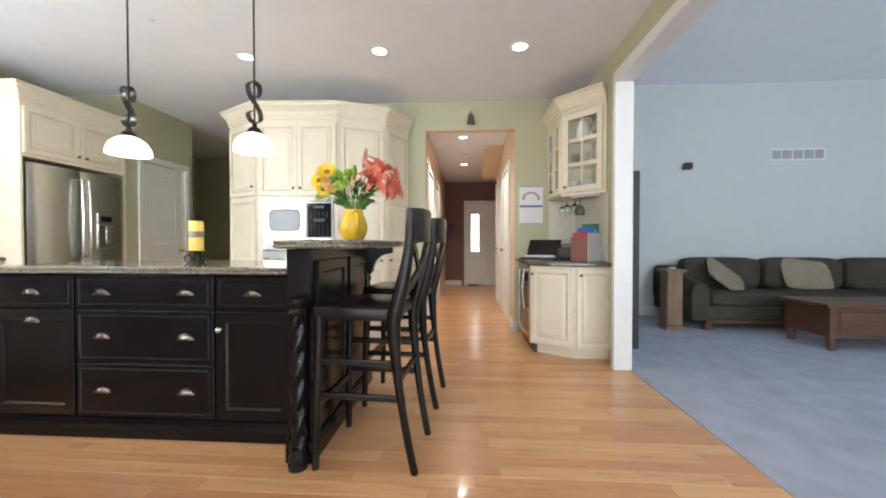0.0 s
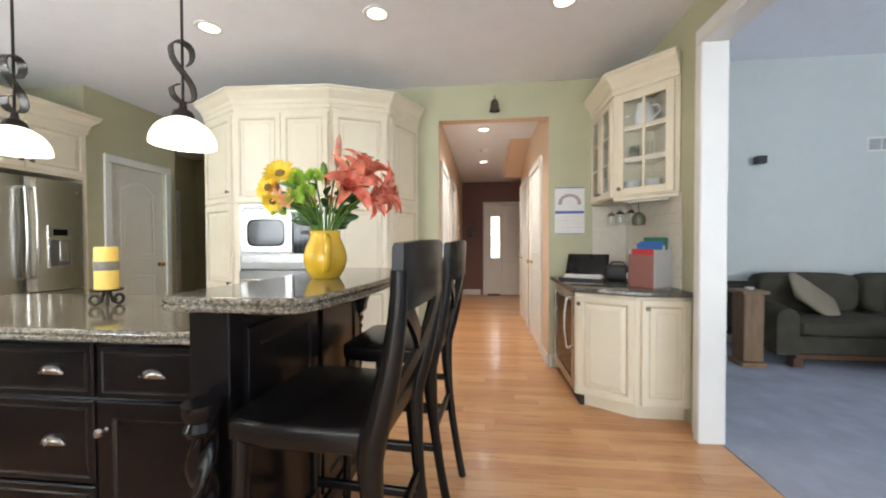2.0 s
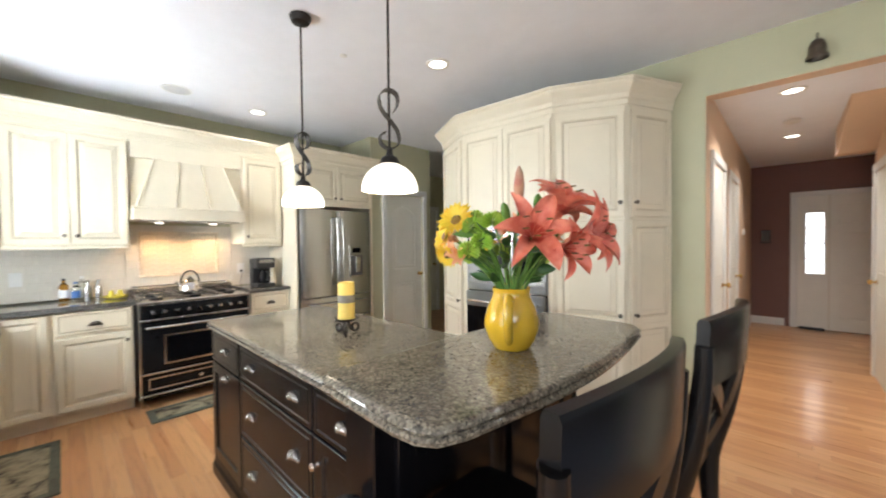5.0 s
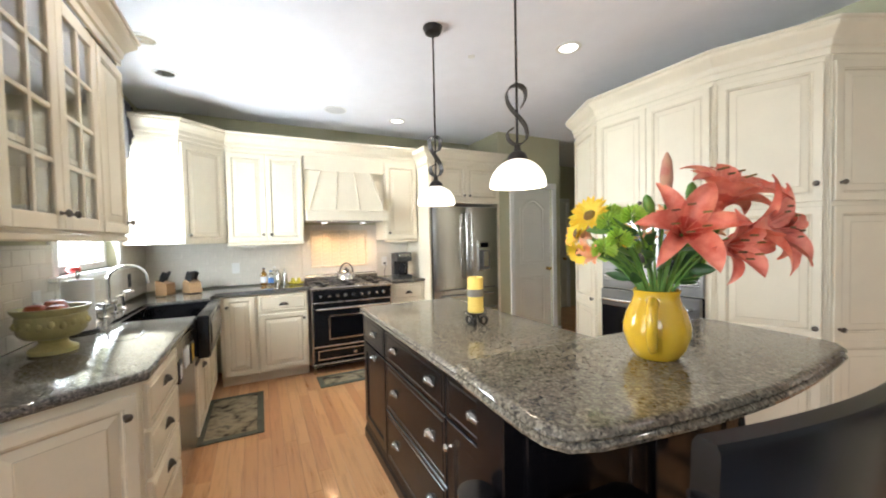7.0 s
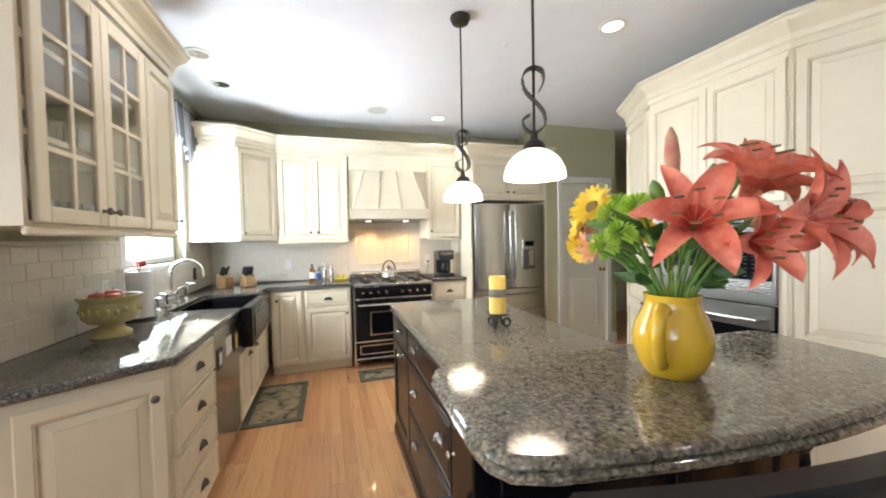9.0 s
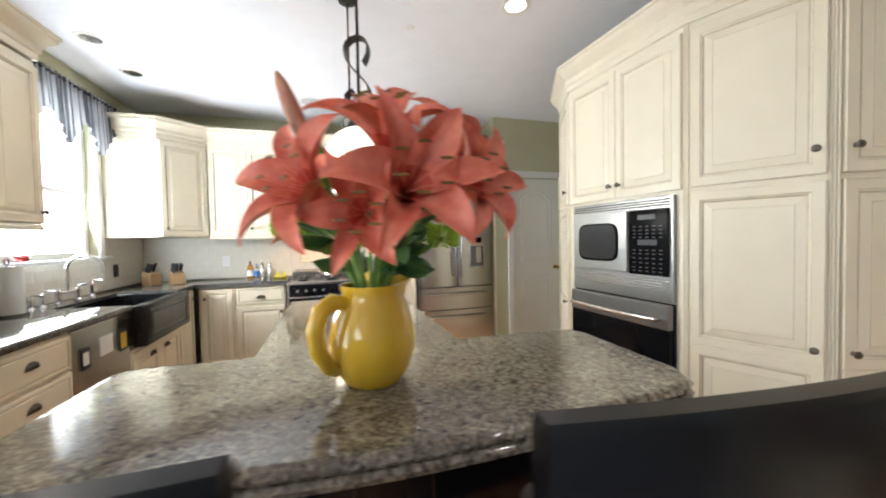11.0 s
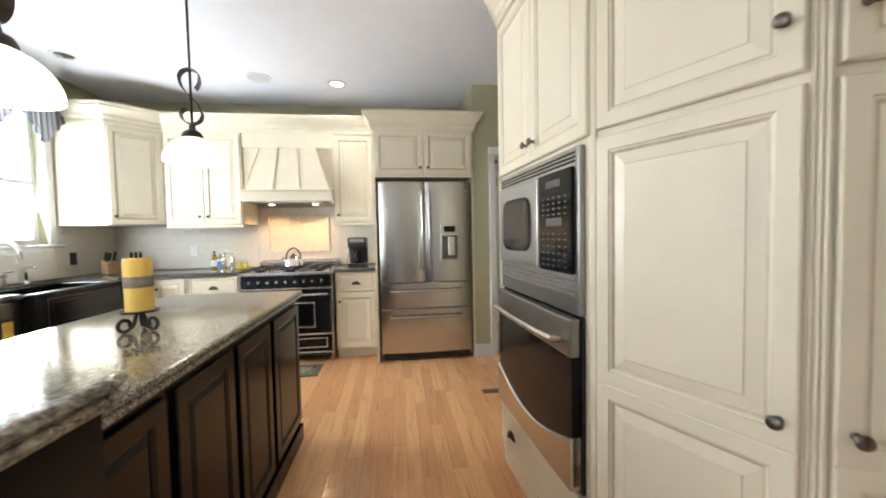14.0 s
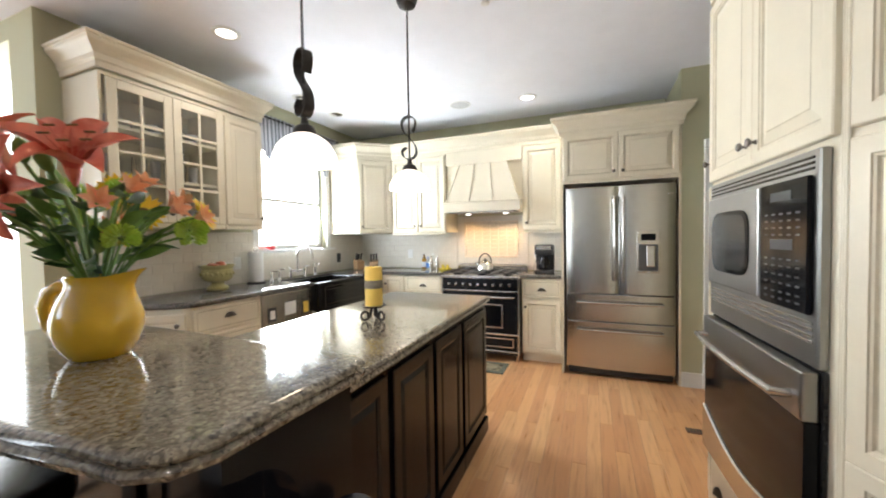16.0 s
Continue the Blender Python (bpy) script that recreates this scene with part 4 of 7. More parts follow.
ANG = [(-1.215, 0.85), (-1.49, YB)]
wd = math.hypot(ANG[0][0] - ANG[1][0], YB - ANG[0][1])
cabinet("cream glazed angled end cabinet with one wide door", face_pose(*ANG[0], *ANG[1], 0), wd, 0.2, BASE_T, [("door", 0.06, wd - 0.02, 0.10, 0.86, [("knob", wd - 0.06, 0.79)])],
        CREAMS, PEWTER, body_poly=[ANG[0], ANG[1], (-1.491, YW), (-1.215, YW)])
cabinet("narrow cream cabinet closing the counter's end", face_pose(-1.212, YW, -1.212, 0.845, 0), 0.223, 0.1, BASE_T, [("door", 0.01, 0.213, 0.10, 0.86, [("knob", 0.175, 0.76)])],
        CREAMS, PEWTER, body_poly=[(-1.212, YW), (-1.212, 0.845), (-1.214, 0.845), (-1.214, YW)])

GX0, GX1 = -1.16, -2.30
m, w = face_pose(GX0, YU, GX1, YU, 1.46), GX0 - GX1
glass_cab = cabinet("cream glazed wall cabinet with two glass doors", m, 0.778, DSU, 0.90, [
    ("glass", 0.03, 0.402, 0.01, 0.87, [("knob", 0.367, 0.07)]), ("glass", 0.406, 0.774, 0.01, 0.87, [("knob", 0.441, 0.07)])], CREAMS, PEWTER, hollow=True, light_rail=True)
cabinet("cream glazed wall cabinet beside the window", face_pose(GX0 - 0.781, YU, GX1, YU, 1.46), 0.359, DSU, 0.90, [
    ("door", 0.008, 0.351, 0.01, 0.87, [("knob", 0.325, 0.07)])], CREAMS, PEWTER, light_rail=True)
crown([(GX0, YW), (GX0, YU), (GX1, YU), (GX1, YW)], 2.375, "cream stepped crown moulding over the glass-door cabinets")

# ---- worktops ----
def worktop(label, poly, z0, z1, mat, b=0.012):
    return tagged(part("countertop", prism(B(), poly, z0, z1, b, 3), mat, smooth=True), label, "countertop")


worktop("dark speckled granite countertop along the sink wall", [(-4.346, 0.624), (-4.346, 2.108), (-3.765, 2.108), (-3.765, 1.265), (-3.423, 1.265), (-3.423, 0.815), (-2.617, 0.815), (-2.617, 1.275), (-1.478, 1.275), (-1.178, 0.848), (-1.178, 0.624)], 0.898, 0.936, GRANITE2)
worktop("dark granite countertop between range and refrigerator", [(-4.346, 3.003), (-4.346, 3.427), (-3.765, 3.427), (-3.765, 3.003)], 0.898, 0.936, GRANITE2)

EDGE = [(-0.012, 0.0), (0.0, 0.006), (0.002, 0.014), (-0.002, 0.020), (-0.006, 0.0215), (-0.003, 0.024), (0.0, 0.030), (-0.003, 0.037), (-0.010, 0.0415), (-0.016, 0.042)]


def edged_counter(name, poly, z, label):
    """A granite top of a slab and its two-step rounded edge."""
    ob = thing(name, pose(0, 0, 0), label, "countertop")
    bm = sweep(B(), [(o, z + h) for o, h in EDGE], poly, True)
    bm.verts.ensure_lookup_table()
    n = len(EDGE)
    rims = [[bm.verts[k * n + e].co.copy() for k in range(len(poly))] for e in (0, n - 1)]
    part("edge", bm, GRANITE, ob, "two-step rounded granite edge", True)
    bm = B()
    lo, hi = [[bm.verts.new(c) for c in rim] for rim in rims]
    bm.faces.new(lo), bm.faces.new(hi)
    for k in range(len(poly)):
        j = (k + 1) % len(poly)
        bm.faces.new((lo[k], lo[j], hi[j], hi[k]))
    part("slab", bm, GRANITE, ob)
    return ob


# ---- island ----
IY0, IY1, IX0 = 2.325, 3.015, -2.26
dh = PEWTER
units = [(-2.33, -1.835), (-1.833, -1.04), (-1.038, -0.615)]
for k, (a, b) in enumerate(units):
    w = b - a
    if k == 1:
        fr_list = [("drawer", 0.006, w - 0.006, z0, z1, [("cup", w * 0.20, (z0 + z1) / 2), ("cup", w * 0.80, (z0 + z1) / 2)]) for z0, z1 in ((0.702, 0.880), (0.412, 0.692), (0.115, 0.402))]
        lab = "espresso-painted island unit with three wide drawers"
    else:
        fr_list = [("drawer", 0.006, w - 0.006, 0.702, 0.880, [("cup", w / 2, 0.79)]), ("panel", 0.006, w - 0.006, 0.115, 0.692, [("knob", 0.04, 0.60) if k == 2 else ("cup", w / 2, 0.635)])]
        lab = "espresso-painted island unit with a drawer over a door"
    cb = cabinet(lab, face_pose(a, IY0, b, IY0, 0), w, IY1 - IY0, 0.888, fr_list, DARKS, NICKEL, 0.0, name="island_cabinet")
    for j in range(2 if k == 1 else 1):
        n = 2 if k == 1 else 1
        bm = rings_front(B(), w / n * j + 0.02, w / n * (j + 1) - 0.02, 0.13, 0.85, 0, [(0, 0.004, 0), (0.004, 0, 0), (0.05, 0, 0), (0.055, 0.006, 1), (0.062, 0.008, 0), (0.085, 0.002, 0)], 0.016)
        for v in bm.verts:
            v.co.y = (IY1 - IY0) + 0.016 - v.co.y
        part("back_panel", bm, DARKS, cb)
    part("plinth", sweep(B(), [(-0.01, 0), (0.028, 0), (0.028, 0.055), (0.018, 0.075), (0.012, 0.10), (-0.01, 0.10)], [(0, 0), (w, 0)]), DARK, cb)
    part("rear_plinth", box(B(), 0, w, IY1 - IY0, IY1 - IY0 + 0.02, 0, 0.10, 0.004), DARK, cb)
edged_counter("countertop", [(-2.36, 2.29), (-0.602, 2.285), (-0.602, 3.065), (-2.36, 3.045)], 0.889, "polished speckled granite island countertop")

bar = thing("breakfast_bar", pose(-0.6, 2.16, 0), "espresso-painted raised breakfast bar with rope-turned posts", "breakfast bar")
part("knee_wall", box(B(), 0.03, 0.15, 0.0, 1.05, 0, 1.028, 0.004), DARK, bar)
for y0, y1 in ((0.06, 0.50), (0.55, 0.99)):
    bm = rings_front(B(), y0, y1, 0.14, 0.97, 0, RECESS, 0.016)
    for v in bm.verts:
        v.co.x, v.co.y = 0.15 + 0.016 - v.co.y, v.co.x
    part("side_panel", bm, DARKS, bar)
part("plinth", sweep(B(), [(-0.01, 0), (0.02, 0), (0.02, 0.07), (0.01, 0.10), (-0.01, 0.10)], [(0.03, 0.0), (0.15, 0.0), (0.15, 1.05), (0.03, 1.05)]), DARK, bar)
for y in (1.03,):
    # corbel with a scooped underside
    prof = [(0.15, 1.026), (0.34, 1.026), (0.34, 0.985), (0.31, 0.975)] + [(0.31 - 0.12 * math.sin(k / 6 * math.pi / 2), 0.975 - 0.13 * (1 - math.cos(k / 6 * math.pi / 2))) for k in range(1, 7)] + [(0.15, 0.80)]
    bm = B()
    y0 = y - 0.025 if y > 0.5 else y - 0.015
    lo, hi = [bm.verts.new((x, y0, z)) for x, z in prof], [bm.verts.new((x, y0 + 0.05, z)) for x, z in prof]
    bm.faces.new(lo), bm.faces.new(hi)
    for k in range(len(prof)):
        j = (k + 1) % len(prof)
        bm.faces.new((lo[k], lo[j], hi[j], hi[k]))
    part("corbel", bm, DARK, bar)
for y in (-0.05, 1.10):
    bm = B()
    cx = 0.108
    prof = [(0, 0), (0.045, 0), (0.047, 0.02), (0.036, 0.03), (0.043, 0.05), (0.036, 0.075), (0.036, 0.10)]
    lathe(bm, prof, 20, (cx, y, 0))
    rings = []
    for k in range(61):
        z = 0.10 + 0.62 * k / 60
        rings.append([bm.verts.new((cx + (0.031 + 0.0075 * math.cos(3 * (a - z * 16))) * math.cos(a), y + (0.031 + 0.0075 * math.cos(3 * (a - z * 16))) * math.sin(a), z)) for a in [2 * math.pi * j / 24 for j in range(24)]])
    for a, b in zip(rings, rings[1:]):
        for j in range(24):
            bm.faces.new((a[j], a[(j + 1) % 24], b[(j + 1) % 24], b[j]))
    lathe(bm, [(0.036, 0.72), (0.043, 0.735), (0.034, 0.755), (0.046, 0.775), (0.046, 0.80), (0, 0.80)], 20, (cx, y, 0))
    part("rope_post", bm, DARK, bar, "black rope-turned post", True)


def arc(p, q, bulge, n):
    p, q = Vector(p), Vector(q)
    d = q - p
    nrm = Vector((d.y, -d.x)).normalized()
    return [tuple(p + d * (k / n) + nrm * bulge * math.sin(math.pi * k / n)) for k in range(n + 1)]


bar_poly = [(-0.635, 2.165), (-0.62, 2.128), (-0.585, 2.112), (-0.30, 2.100), (-0.248, 2.106), (-0.212, 2.128)] + arc((-0.188, 2.185), (-0.158, 3.10), 0.042, 14) + [(-0.165, 3.17), (-0.19, 3.215), (-0.24, 3.238), (-0.54, 3.25), (-0.585, 3.235), (-0.60, 3.20)]
edged_counter("raised_countertop", bar_poly, 1.030, "speckled granite bar top with a bowed edge")

# ---- bar stools ----
def stool(m, label):
    """Local x to the back, y across."""
    ob = thing("bar_stool", m, label, "bar stool", "stools at the bar")
    hw = 0.190
    for s in (-1, 1):
        pts = [(-0.212, s * (hw + 0.012), 0.0), (-0.205, s * (hw + 0.004), 0.35), (-0.192, s * (hw - 0.004), 0.722)]
        part("front_leg", tube(B(), pts, [0.017, 0.020, 0.024], 12), STOOL, ob, smooth=True)
        pts, rs = [], []
        for k in range(21):
            u = k / 20
            z = 1.15 * u
            # sabre leg: sweeps in to the seat, then leans back to the top rail
            x = 0.165 + 0.090 * (1 - min(1, u / 0.62)) ** 1.7 + (0.082 * math.sin(0.5 * math.pi * (u - 0.62) / 0.38) if u > 0.62 else 0)
            pts.append((x, s * (0.175 + 0.052 * u), z))
            rs.append(0.018 + 0.015 * math.exp(-((u - 0.66) / 0.20) ** 2))
        part("back_leg", tube(B(), pts, rs, 12, 1.15), STOOL, ob, smooth=True)
    # dished seat with a rounded front corner
    bm = prism(B(), [(-0.235, -0.17), (-0.215, -0.205), (-0.10, -0.222), (0.16, -0.21), (0.18, -0.19), (0.18, 0.19), (0.16, 0.21), (-0.10, 0.222), (-0.215, 0.205), (-0.235, 0.17)], 0.700, 0.766, 0.014, 3)
    part("seat", bm, STOOL, ob, "dished black wooden seat", True)
    for s in (-1, 1):
        for z in (0.345, 0.505):
            part("side_stretcher", box(B(), -0.20, 0.215 if z < 0.4 else 0.185, s * hw - 0.010, s * hw + 0.010, z - 0.016, z + 0.016, 0.006, 2), STOOL, ob)
    part("foot_rail", box(B(), -0.217, -0.192, -0.185, 0.185, 0.285, 0.32, 0.007, 2), STOOL, ob)
    part("back_stretcher", box(B(), 0.172, 0.194, -0.185, 0.185, 0.41, 0.44, 0.006, 2), STOOL, ob)
    # curved top rail
    bm = B()
    rows = []
    for k in range(21):
        s = -1 + 2 * k / 20
        cx = 0.241 + 0.034 * (1 - s * s)
        zt = 1.222 - 0.010 * s * s
        zb = 1.050 + 0.012 * (1 - s * s)
        rows.append([bm.verts.new((cx + dx, s * 0.230, z)) for dx, z in ((-0.013, zb), (0.013, zb), (0.019, zt - 0.010), (0.015, zt - 0.001), (-0.004, zt), (-0.009, zt - 0.010))])
    for a, b in zip(rows, rows[1:]):
        for j in range(6):
            bm.faces.new((a[j], a[(j + 1) % 6], b[(j + 1) % 6], b[j]))
    bm.faces.new(rows[0]), bm.faces.new(rows[-1])
    part("top_rail", bm, STOOL, ob, "curved black top rail with worn edges", True)
    for s in (-1, 1):
        pts = []
        for k in range(13):
            u = k / 12
            pts.append((0.168 + 0.082 * math.sin(0.5 * math.pi * u) + 0.012 * math.sin(math.pi * u) + s * 0.003, s * (-0.20 + 0.405 * u), 0.770 + 0.305 * u))
        part("cross_slat", strip(B(), pts, 0.046, 0.014, (0, 0.65 * s, -0.76)), STOOL, ob)
    return ob


stool_a = stool(pose(-0.182, 2.292, 0, 0, 0, -4), "black wooden counter stool with a cross back and worn edges")
stool_b = copy_thing(stool_a, pose(-0.137, 2.958, 0, 0, 0, -4))

# ---- pendants and ceiling lights ----
def pendant(x, y, spin):
    ob = thing("pendant_lamp", pose(x, y, 0, 0, 0, spin), "iron scroll pendant lamp with a lit white glass dome", "pendant lamp", "pendants over the island")
    part("canopy", lathe(B(), [(0, 2.752), (0.062, 2.752), (0.062, 2.742), (0.05, 2.715), (0.02, 2.705), (0, 2.705)], 24), IRON, ob, smooth=True)
    part("rod", tube(B(), [(0, 0, 1.79), (0, 0, 2.71)], 0.0055, 8), IRON, ob, smooth=True)
    # one flat ribbon bent into an S with curled ends, crossing the rod
    r, za, zb = 0.045, 2.020, 1.855
    pts = [((r - 0.012 * (1 - k / 4)) * math.cos(a), 0, za - 0.012 * (1 - k / 4) + r * math.sin(a)) for k, a in enumerate([math.radians(d) for d in (-50, -28, -5, 20)])]
    pts += [(r * math.cos(a), 0, za + r * math.sin(a)) for a in [math.radians(d) for d in range(40, 201, 16)]]
    n = 8
    p0, p1 = Vector(pts[-1]), Vector((r * math.cos(math.radians(20)), 0, zb + r * math.sin(math.radians(20))))
    for k in range(1, n):
        u = k / n
        e = u * u * (3 - 2 * u)
        pts.append((p0.x + (p1.x - p0.x) * e, 0, p0.z + (p1.z - p0.z) * u))
    pts += [(r * math.cos(a), 0, zb + r * math.sin(a)) for a in [math.radians(d) for d in range(20, -171, -16)]]
    pts += [((r - 0.010 * k) * math.cos(a), 0, zb + (r - 0.006 * k) * math.sin(a)) for k, a in enumerate([math.radians(d) for d in (-188, -208, -228)])]
    part("scroll", strip(B(), pts, 0.040, 0.004, (0, 1, 0)), IRON, ob, "flat iron ribbon scroll", True)
    part("cap", lathe(B(), [(0, 1.808), (0.012, 1.808), (0.016, 1.782), (0.034, 1.772), (0.042, 1.757), (0.045, 1.742), (0, 1.742)], 20), IRON, ob, smooth=True)
    prof = [(0.122 * math.cos(t), 1.63 + 0.118 * math.sin(t)) for t in [math.pi / 2 * k / 10 for k in range(9)]]
    prof = [(r, z) for r, z in prof] + [(0.04, 1.746)] + [(0.04, 1.741)] + [(r * 0.965, z - 0.002) for r, z in reversed(prof)]
    sh = part("shade", lathe(B(), prof + [prof[0]], 32), SHADE, ob, "lit frosted white glass dome", True)
    sh.visible_shadow = False
    lp = new("pendant_light", bpy.data.lights.new("pendant_light", "POINT"))
    lp.data.energy, lp.data.color, lp.data.shadow_soft_size = 4.6, (1.0, 0.80, 0.56), 0.06
    lp.location = (x, y, 1.66)
    return ob


pendant(-1.88, 2.69, 100)
pendant(-1.03, 2.675, 68)


def can_light(x, y, z, lit=True, watts=14):
    ob = thing("recessed_light", pose(x, y, z), "lit recessed ceiling light with a white ring" if lit else "unlit recessed ceiling light with a white ring", "ceiling light", "recessed lights")
    part("trim_ring", lathe(B(), [(0.062, -0.002), (0.064, -0.008), (0.088, -0.006), (0.09, -0.0005), (0.062, -0.0005)], 28), WHITE, ob, smooth=True)
    part("lens", lathe(B(), [(0, -0.004), (0.062, -0.004), (0.062, -0.001), (0, -0.001)], 28), LENS if lit else NICKEL, ob)
    if lit:
        lp = new("can_light", bpy.data.lights.new("can_light", "SPOT"))
        lp.data.energy, lp.data.color, lp.data.shadow_soft_size, lp.data.spot_size, lp.data.spot_blend = watts * 0.9, (1, 0.95, 0.89), 0.045, radians(130), 0.8
        lp.location = (x, y, z - 0.02)


for x, y, watts in ((-1.705, 3.68, 5), (-0.47, 3.66, 4), (0.755, 3.665, 16), (-3.72, 3.10, 22), (-1.70, 1.40, 28)):
    can_light(x, y, H, True, watts)
can_light(-2.79, 1.03, H, False)
can_light(-3.32, 1.04, H, False)
can_light(0.25, 5.75, 2.59, True, 108)
can_light(0.25, 7.55, 2.59, True, 85)
sp = thing("ceiling_speaker", pose(-3.635, 2.405, H), "round white in-ceiling speaker grille", "speaker")
part("rim", lathe(B(), [(0.098, -0.0005), (0.098, -0.006), (0.112, -0.005), (0.113, -0.0005)], 28), WHITE, sp, smooth=True)
part("grille", lathe(B(), [(0, -0.003), (0.098, -0.004), (0.098, -0.0005), (0, -0.0005)], 28), plain("grey_grille", (0.55, 0.55, 0.56), 0.7), sp)
sd = thing("smoke_detector", pose(-2.10, 3.11, H), "small white ceiling sensor disc", "smoke detector")
part("disc", lathe(B(), [(0.026, -0.0005), (0.026, -0.006), (0.018, -0.010), (0, -0.011)], 20), WHITE, sd, smooth=True)
sd = thing("smoke_detector", pose(0.25, 6.75, 2.59), "round white hallway smoke detector", "smoke detector")
part("disc", lathe(B(), [(0.065, -0.0005), (0.065, -0.02), (0.045, -0.035), (0, -0.036)], 20), WHITE, sd, smooth=True)

# ---- sink window ----
wf = thing("window_sink", pose(-3.08, 0.62, 0), "white double-hung window over the sink, washed out by daylight", "window", kind="structure")
bm = B()
for bx in ((-0.57, -0.50, -0.002, 0.022, 1.24, 2.42), (0.50, 0.57, -0.002, 0.022, 1.24, 2.42), (-0.57, 0.57, -0.002, 0.024, 2.42, 2.50)):
    box(bm, *bx, 0.004)
part("casing", bm, WHITE, wf)
part("window_sill", box(B(), -0.62, 0.62, -0.10, 0.06, 1.212, 1.24, 0.006), WHITE, wf)
bm = B()
for bx in ((-0.5, -0.455, -0.10, -0.06, 1.24, 2.42), (0.455, 0.5, -0.10, -0.06, 1.24, 2.42), (-0.455, 0.455, -0.10, -0.06, 1.24, 1.285), (-0.455, 0.455, -0.10, -0.06, 2.37, 2.42), (-0.455, 0.455, -0.105, -0.055, 1.745, 1.785)):
    box(bm, *bx, 0.003)
part("window_frame", bm, WHITE, wf)
for z0, z1 in ((1.285, 1.745), (1.785, 2.37)):
    part("pane", box(B(), -0.455, 0.455, -0.084, -0.080, z0, z1), GLASS, wf).visible_shadow = False


def stripes():
    m, n, l, b = shader("striped_linen", (0.2, 0.2, 0.21), 0.9)
    v = coords(n, l)
    wv = n.new("ShaderNodeTexWave")
    wv.bands_direction = "X"
    wv.inputs["Scale"].default_value, wv.inputs["Distortion"].default_value = 12, 0.3
    l.new(v, wv.inputs["Vector"])
    l.new(ramp(n, l, wv.outputs[1], [(0.35, (0.19, 0.195, 0.21)), (0.6, (0.52, 0.52, 0.54))]), b.inputs["Base Color"])
    return m


vl = thing("valance", pose(-3.08, 0.72, 0), "grey striped pointed fabric valance on an iron rod", "curtain")
part("rod", tube(B(), [(-0.62, 0, 2.56), (0.62, 0, 2.56)], 0.009, 8), IRON, vl, smooth=True)
for s in (-1, 1):
    part("bracket", tube(B(), [(s * 0.55, -0.095, 2.56), (s * 0.55, 0.0, 2.56)], 0.007, 8), IRON, vl)
    part("finial", lathe(B(), [(0, -0.022), (0.016, -0.012), (0.02, 0), (0.016, 0.012), (0, 0.022)], 12, (s * 0.635, 0, 2.56)), IRON, vl, smooth=True)
bm = B()
n = 120
top, low = [], []
for k in range(n + 1):
    u = k / n
    x = -0.60 + 1.20 * u
    ph = (u * 3) % 1.0
    drop = 0.22 + 0.24 * (1 - abs(2 * ph - 1)) ** 0.9
    wv = 0.018 * math.sin(u * 2 * math.pi * 21) + 0.006 * math.sin(u * 57)
    top.append(bm.verts.new((x, wv * 0.6, 2.585)))
    low.append(bm.verts.new((x, 0.012 + wv, 2.555 - drop)))
for k in range(n):
    bm.faces.new((top[k], top[k + 1], low[k + 1], low[k]))
bmesh.ops.solidify(bm, geom=bm.faces[:], thickness=0.003)
part("fabric", bm, stripes(), vl, smooth=True)

# ---- desk nook ----
desk = [(0.905, 4.855), (0.905, 4.00), (1.27, 3.80), (1.597, 3.80)]
cabinet("cream glazed angled desk cabinet door", face_pose(*desk[1], *desk[2], 0), math.hypot(0.365, 0.20), 0.2, 0.842, [("door", 0.02, 0.40, 0.115, 0.825, [("knob", 0.04, 0.77)])], CREAMS, PEWTER,
        toe=0.1, body_poly=[desk[1], desk[2], (1.27, 4.855), (0.99, 4.855), (0.99, 4.0)])
cabinet("cream glazed narrow desk cabinet by the casing", face_pose(*desk[2], *desk[3], 0), math.hypot(0.327, 0.10), 0.2, 0.842, [("door", 0.015, 0.325, 0.115, 0.825, [("knob", 0.045, 0.77)])], CREAMS, PEWTER,
        toe=0.1, body_poly=[desk[2], desk[3], (1.597, 4.855), (1.273, 4.855)])
casing("trim_desk_plinth", "cream plinth under the desk cabinets", [(1.02, 1.59, 4.05, 4.85, 0, 0.099)], CREAM)
bm = prism(B(), [(0.97, 4.06), (1.28, 3.86), (1.594, 3.86), (1.594, 4.1), (0.97, 4.1)], 0, 0.099)
struct("trim_desk_toe", bm, CREAM, "cream toe board under the desk cabinets", "trim")
worktop("dark speckled granite desk top", [(0.88, 4.853), (0.88, 3.975), (1.265, 3.765), (1.597, 3.757), (1.597, 4.853)], 0.845, 0.883, GRANITE2, 0.01)
wc = thing("wine_cooler", face_pose(0.905, 4.80, 0.905, 4.03, 0), "stainless under-counter wine cooler with a glass door", "wine cooler")
part("body", box(B(), 0.0, 0.77, 0.03, 0.08, 0.10, 0.838, 0.003), RUBBER, wc)
part("toe_grille", box(B(), 0.0, 0.77, 0.05, 0.08, 0.0, 0.10), RUBBER, wc)
bm = B()
for bx in ((0.0, 0.07, 0.10, 0.838), (0.70, 0.77, 0.10, 0.838), (0.07, 0.70, 0.10, 0.17), (0.07, 0.70, 0.76, 0.838)):
    box(bm, bx[0], bx[1], 0, 0.03, bx[2], bx[3], 0.004)
part("door_frame", bm, STEEL, wc)
part("door_glass", box(B(), 0.07, 0.70, 0.008, 0.028, 0.17, 0.76), BLACKGLASS, wc)
bar_handle(wc, (0.735, 0.0, 0.42), (0.735, 0.0, 0.80), 0.06, 0.011, STEEL)
upd = [(1.27, 4.855), (1.27, 4.28), (1.592, 3.94)]
m = face_pose(*upd[0], *upd[1], 1.56)
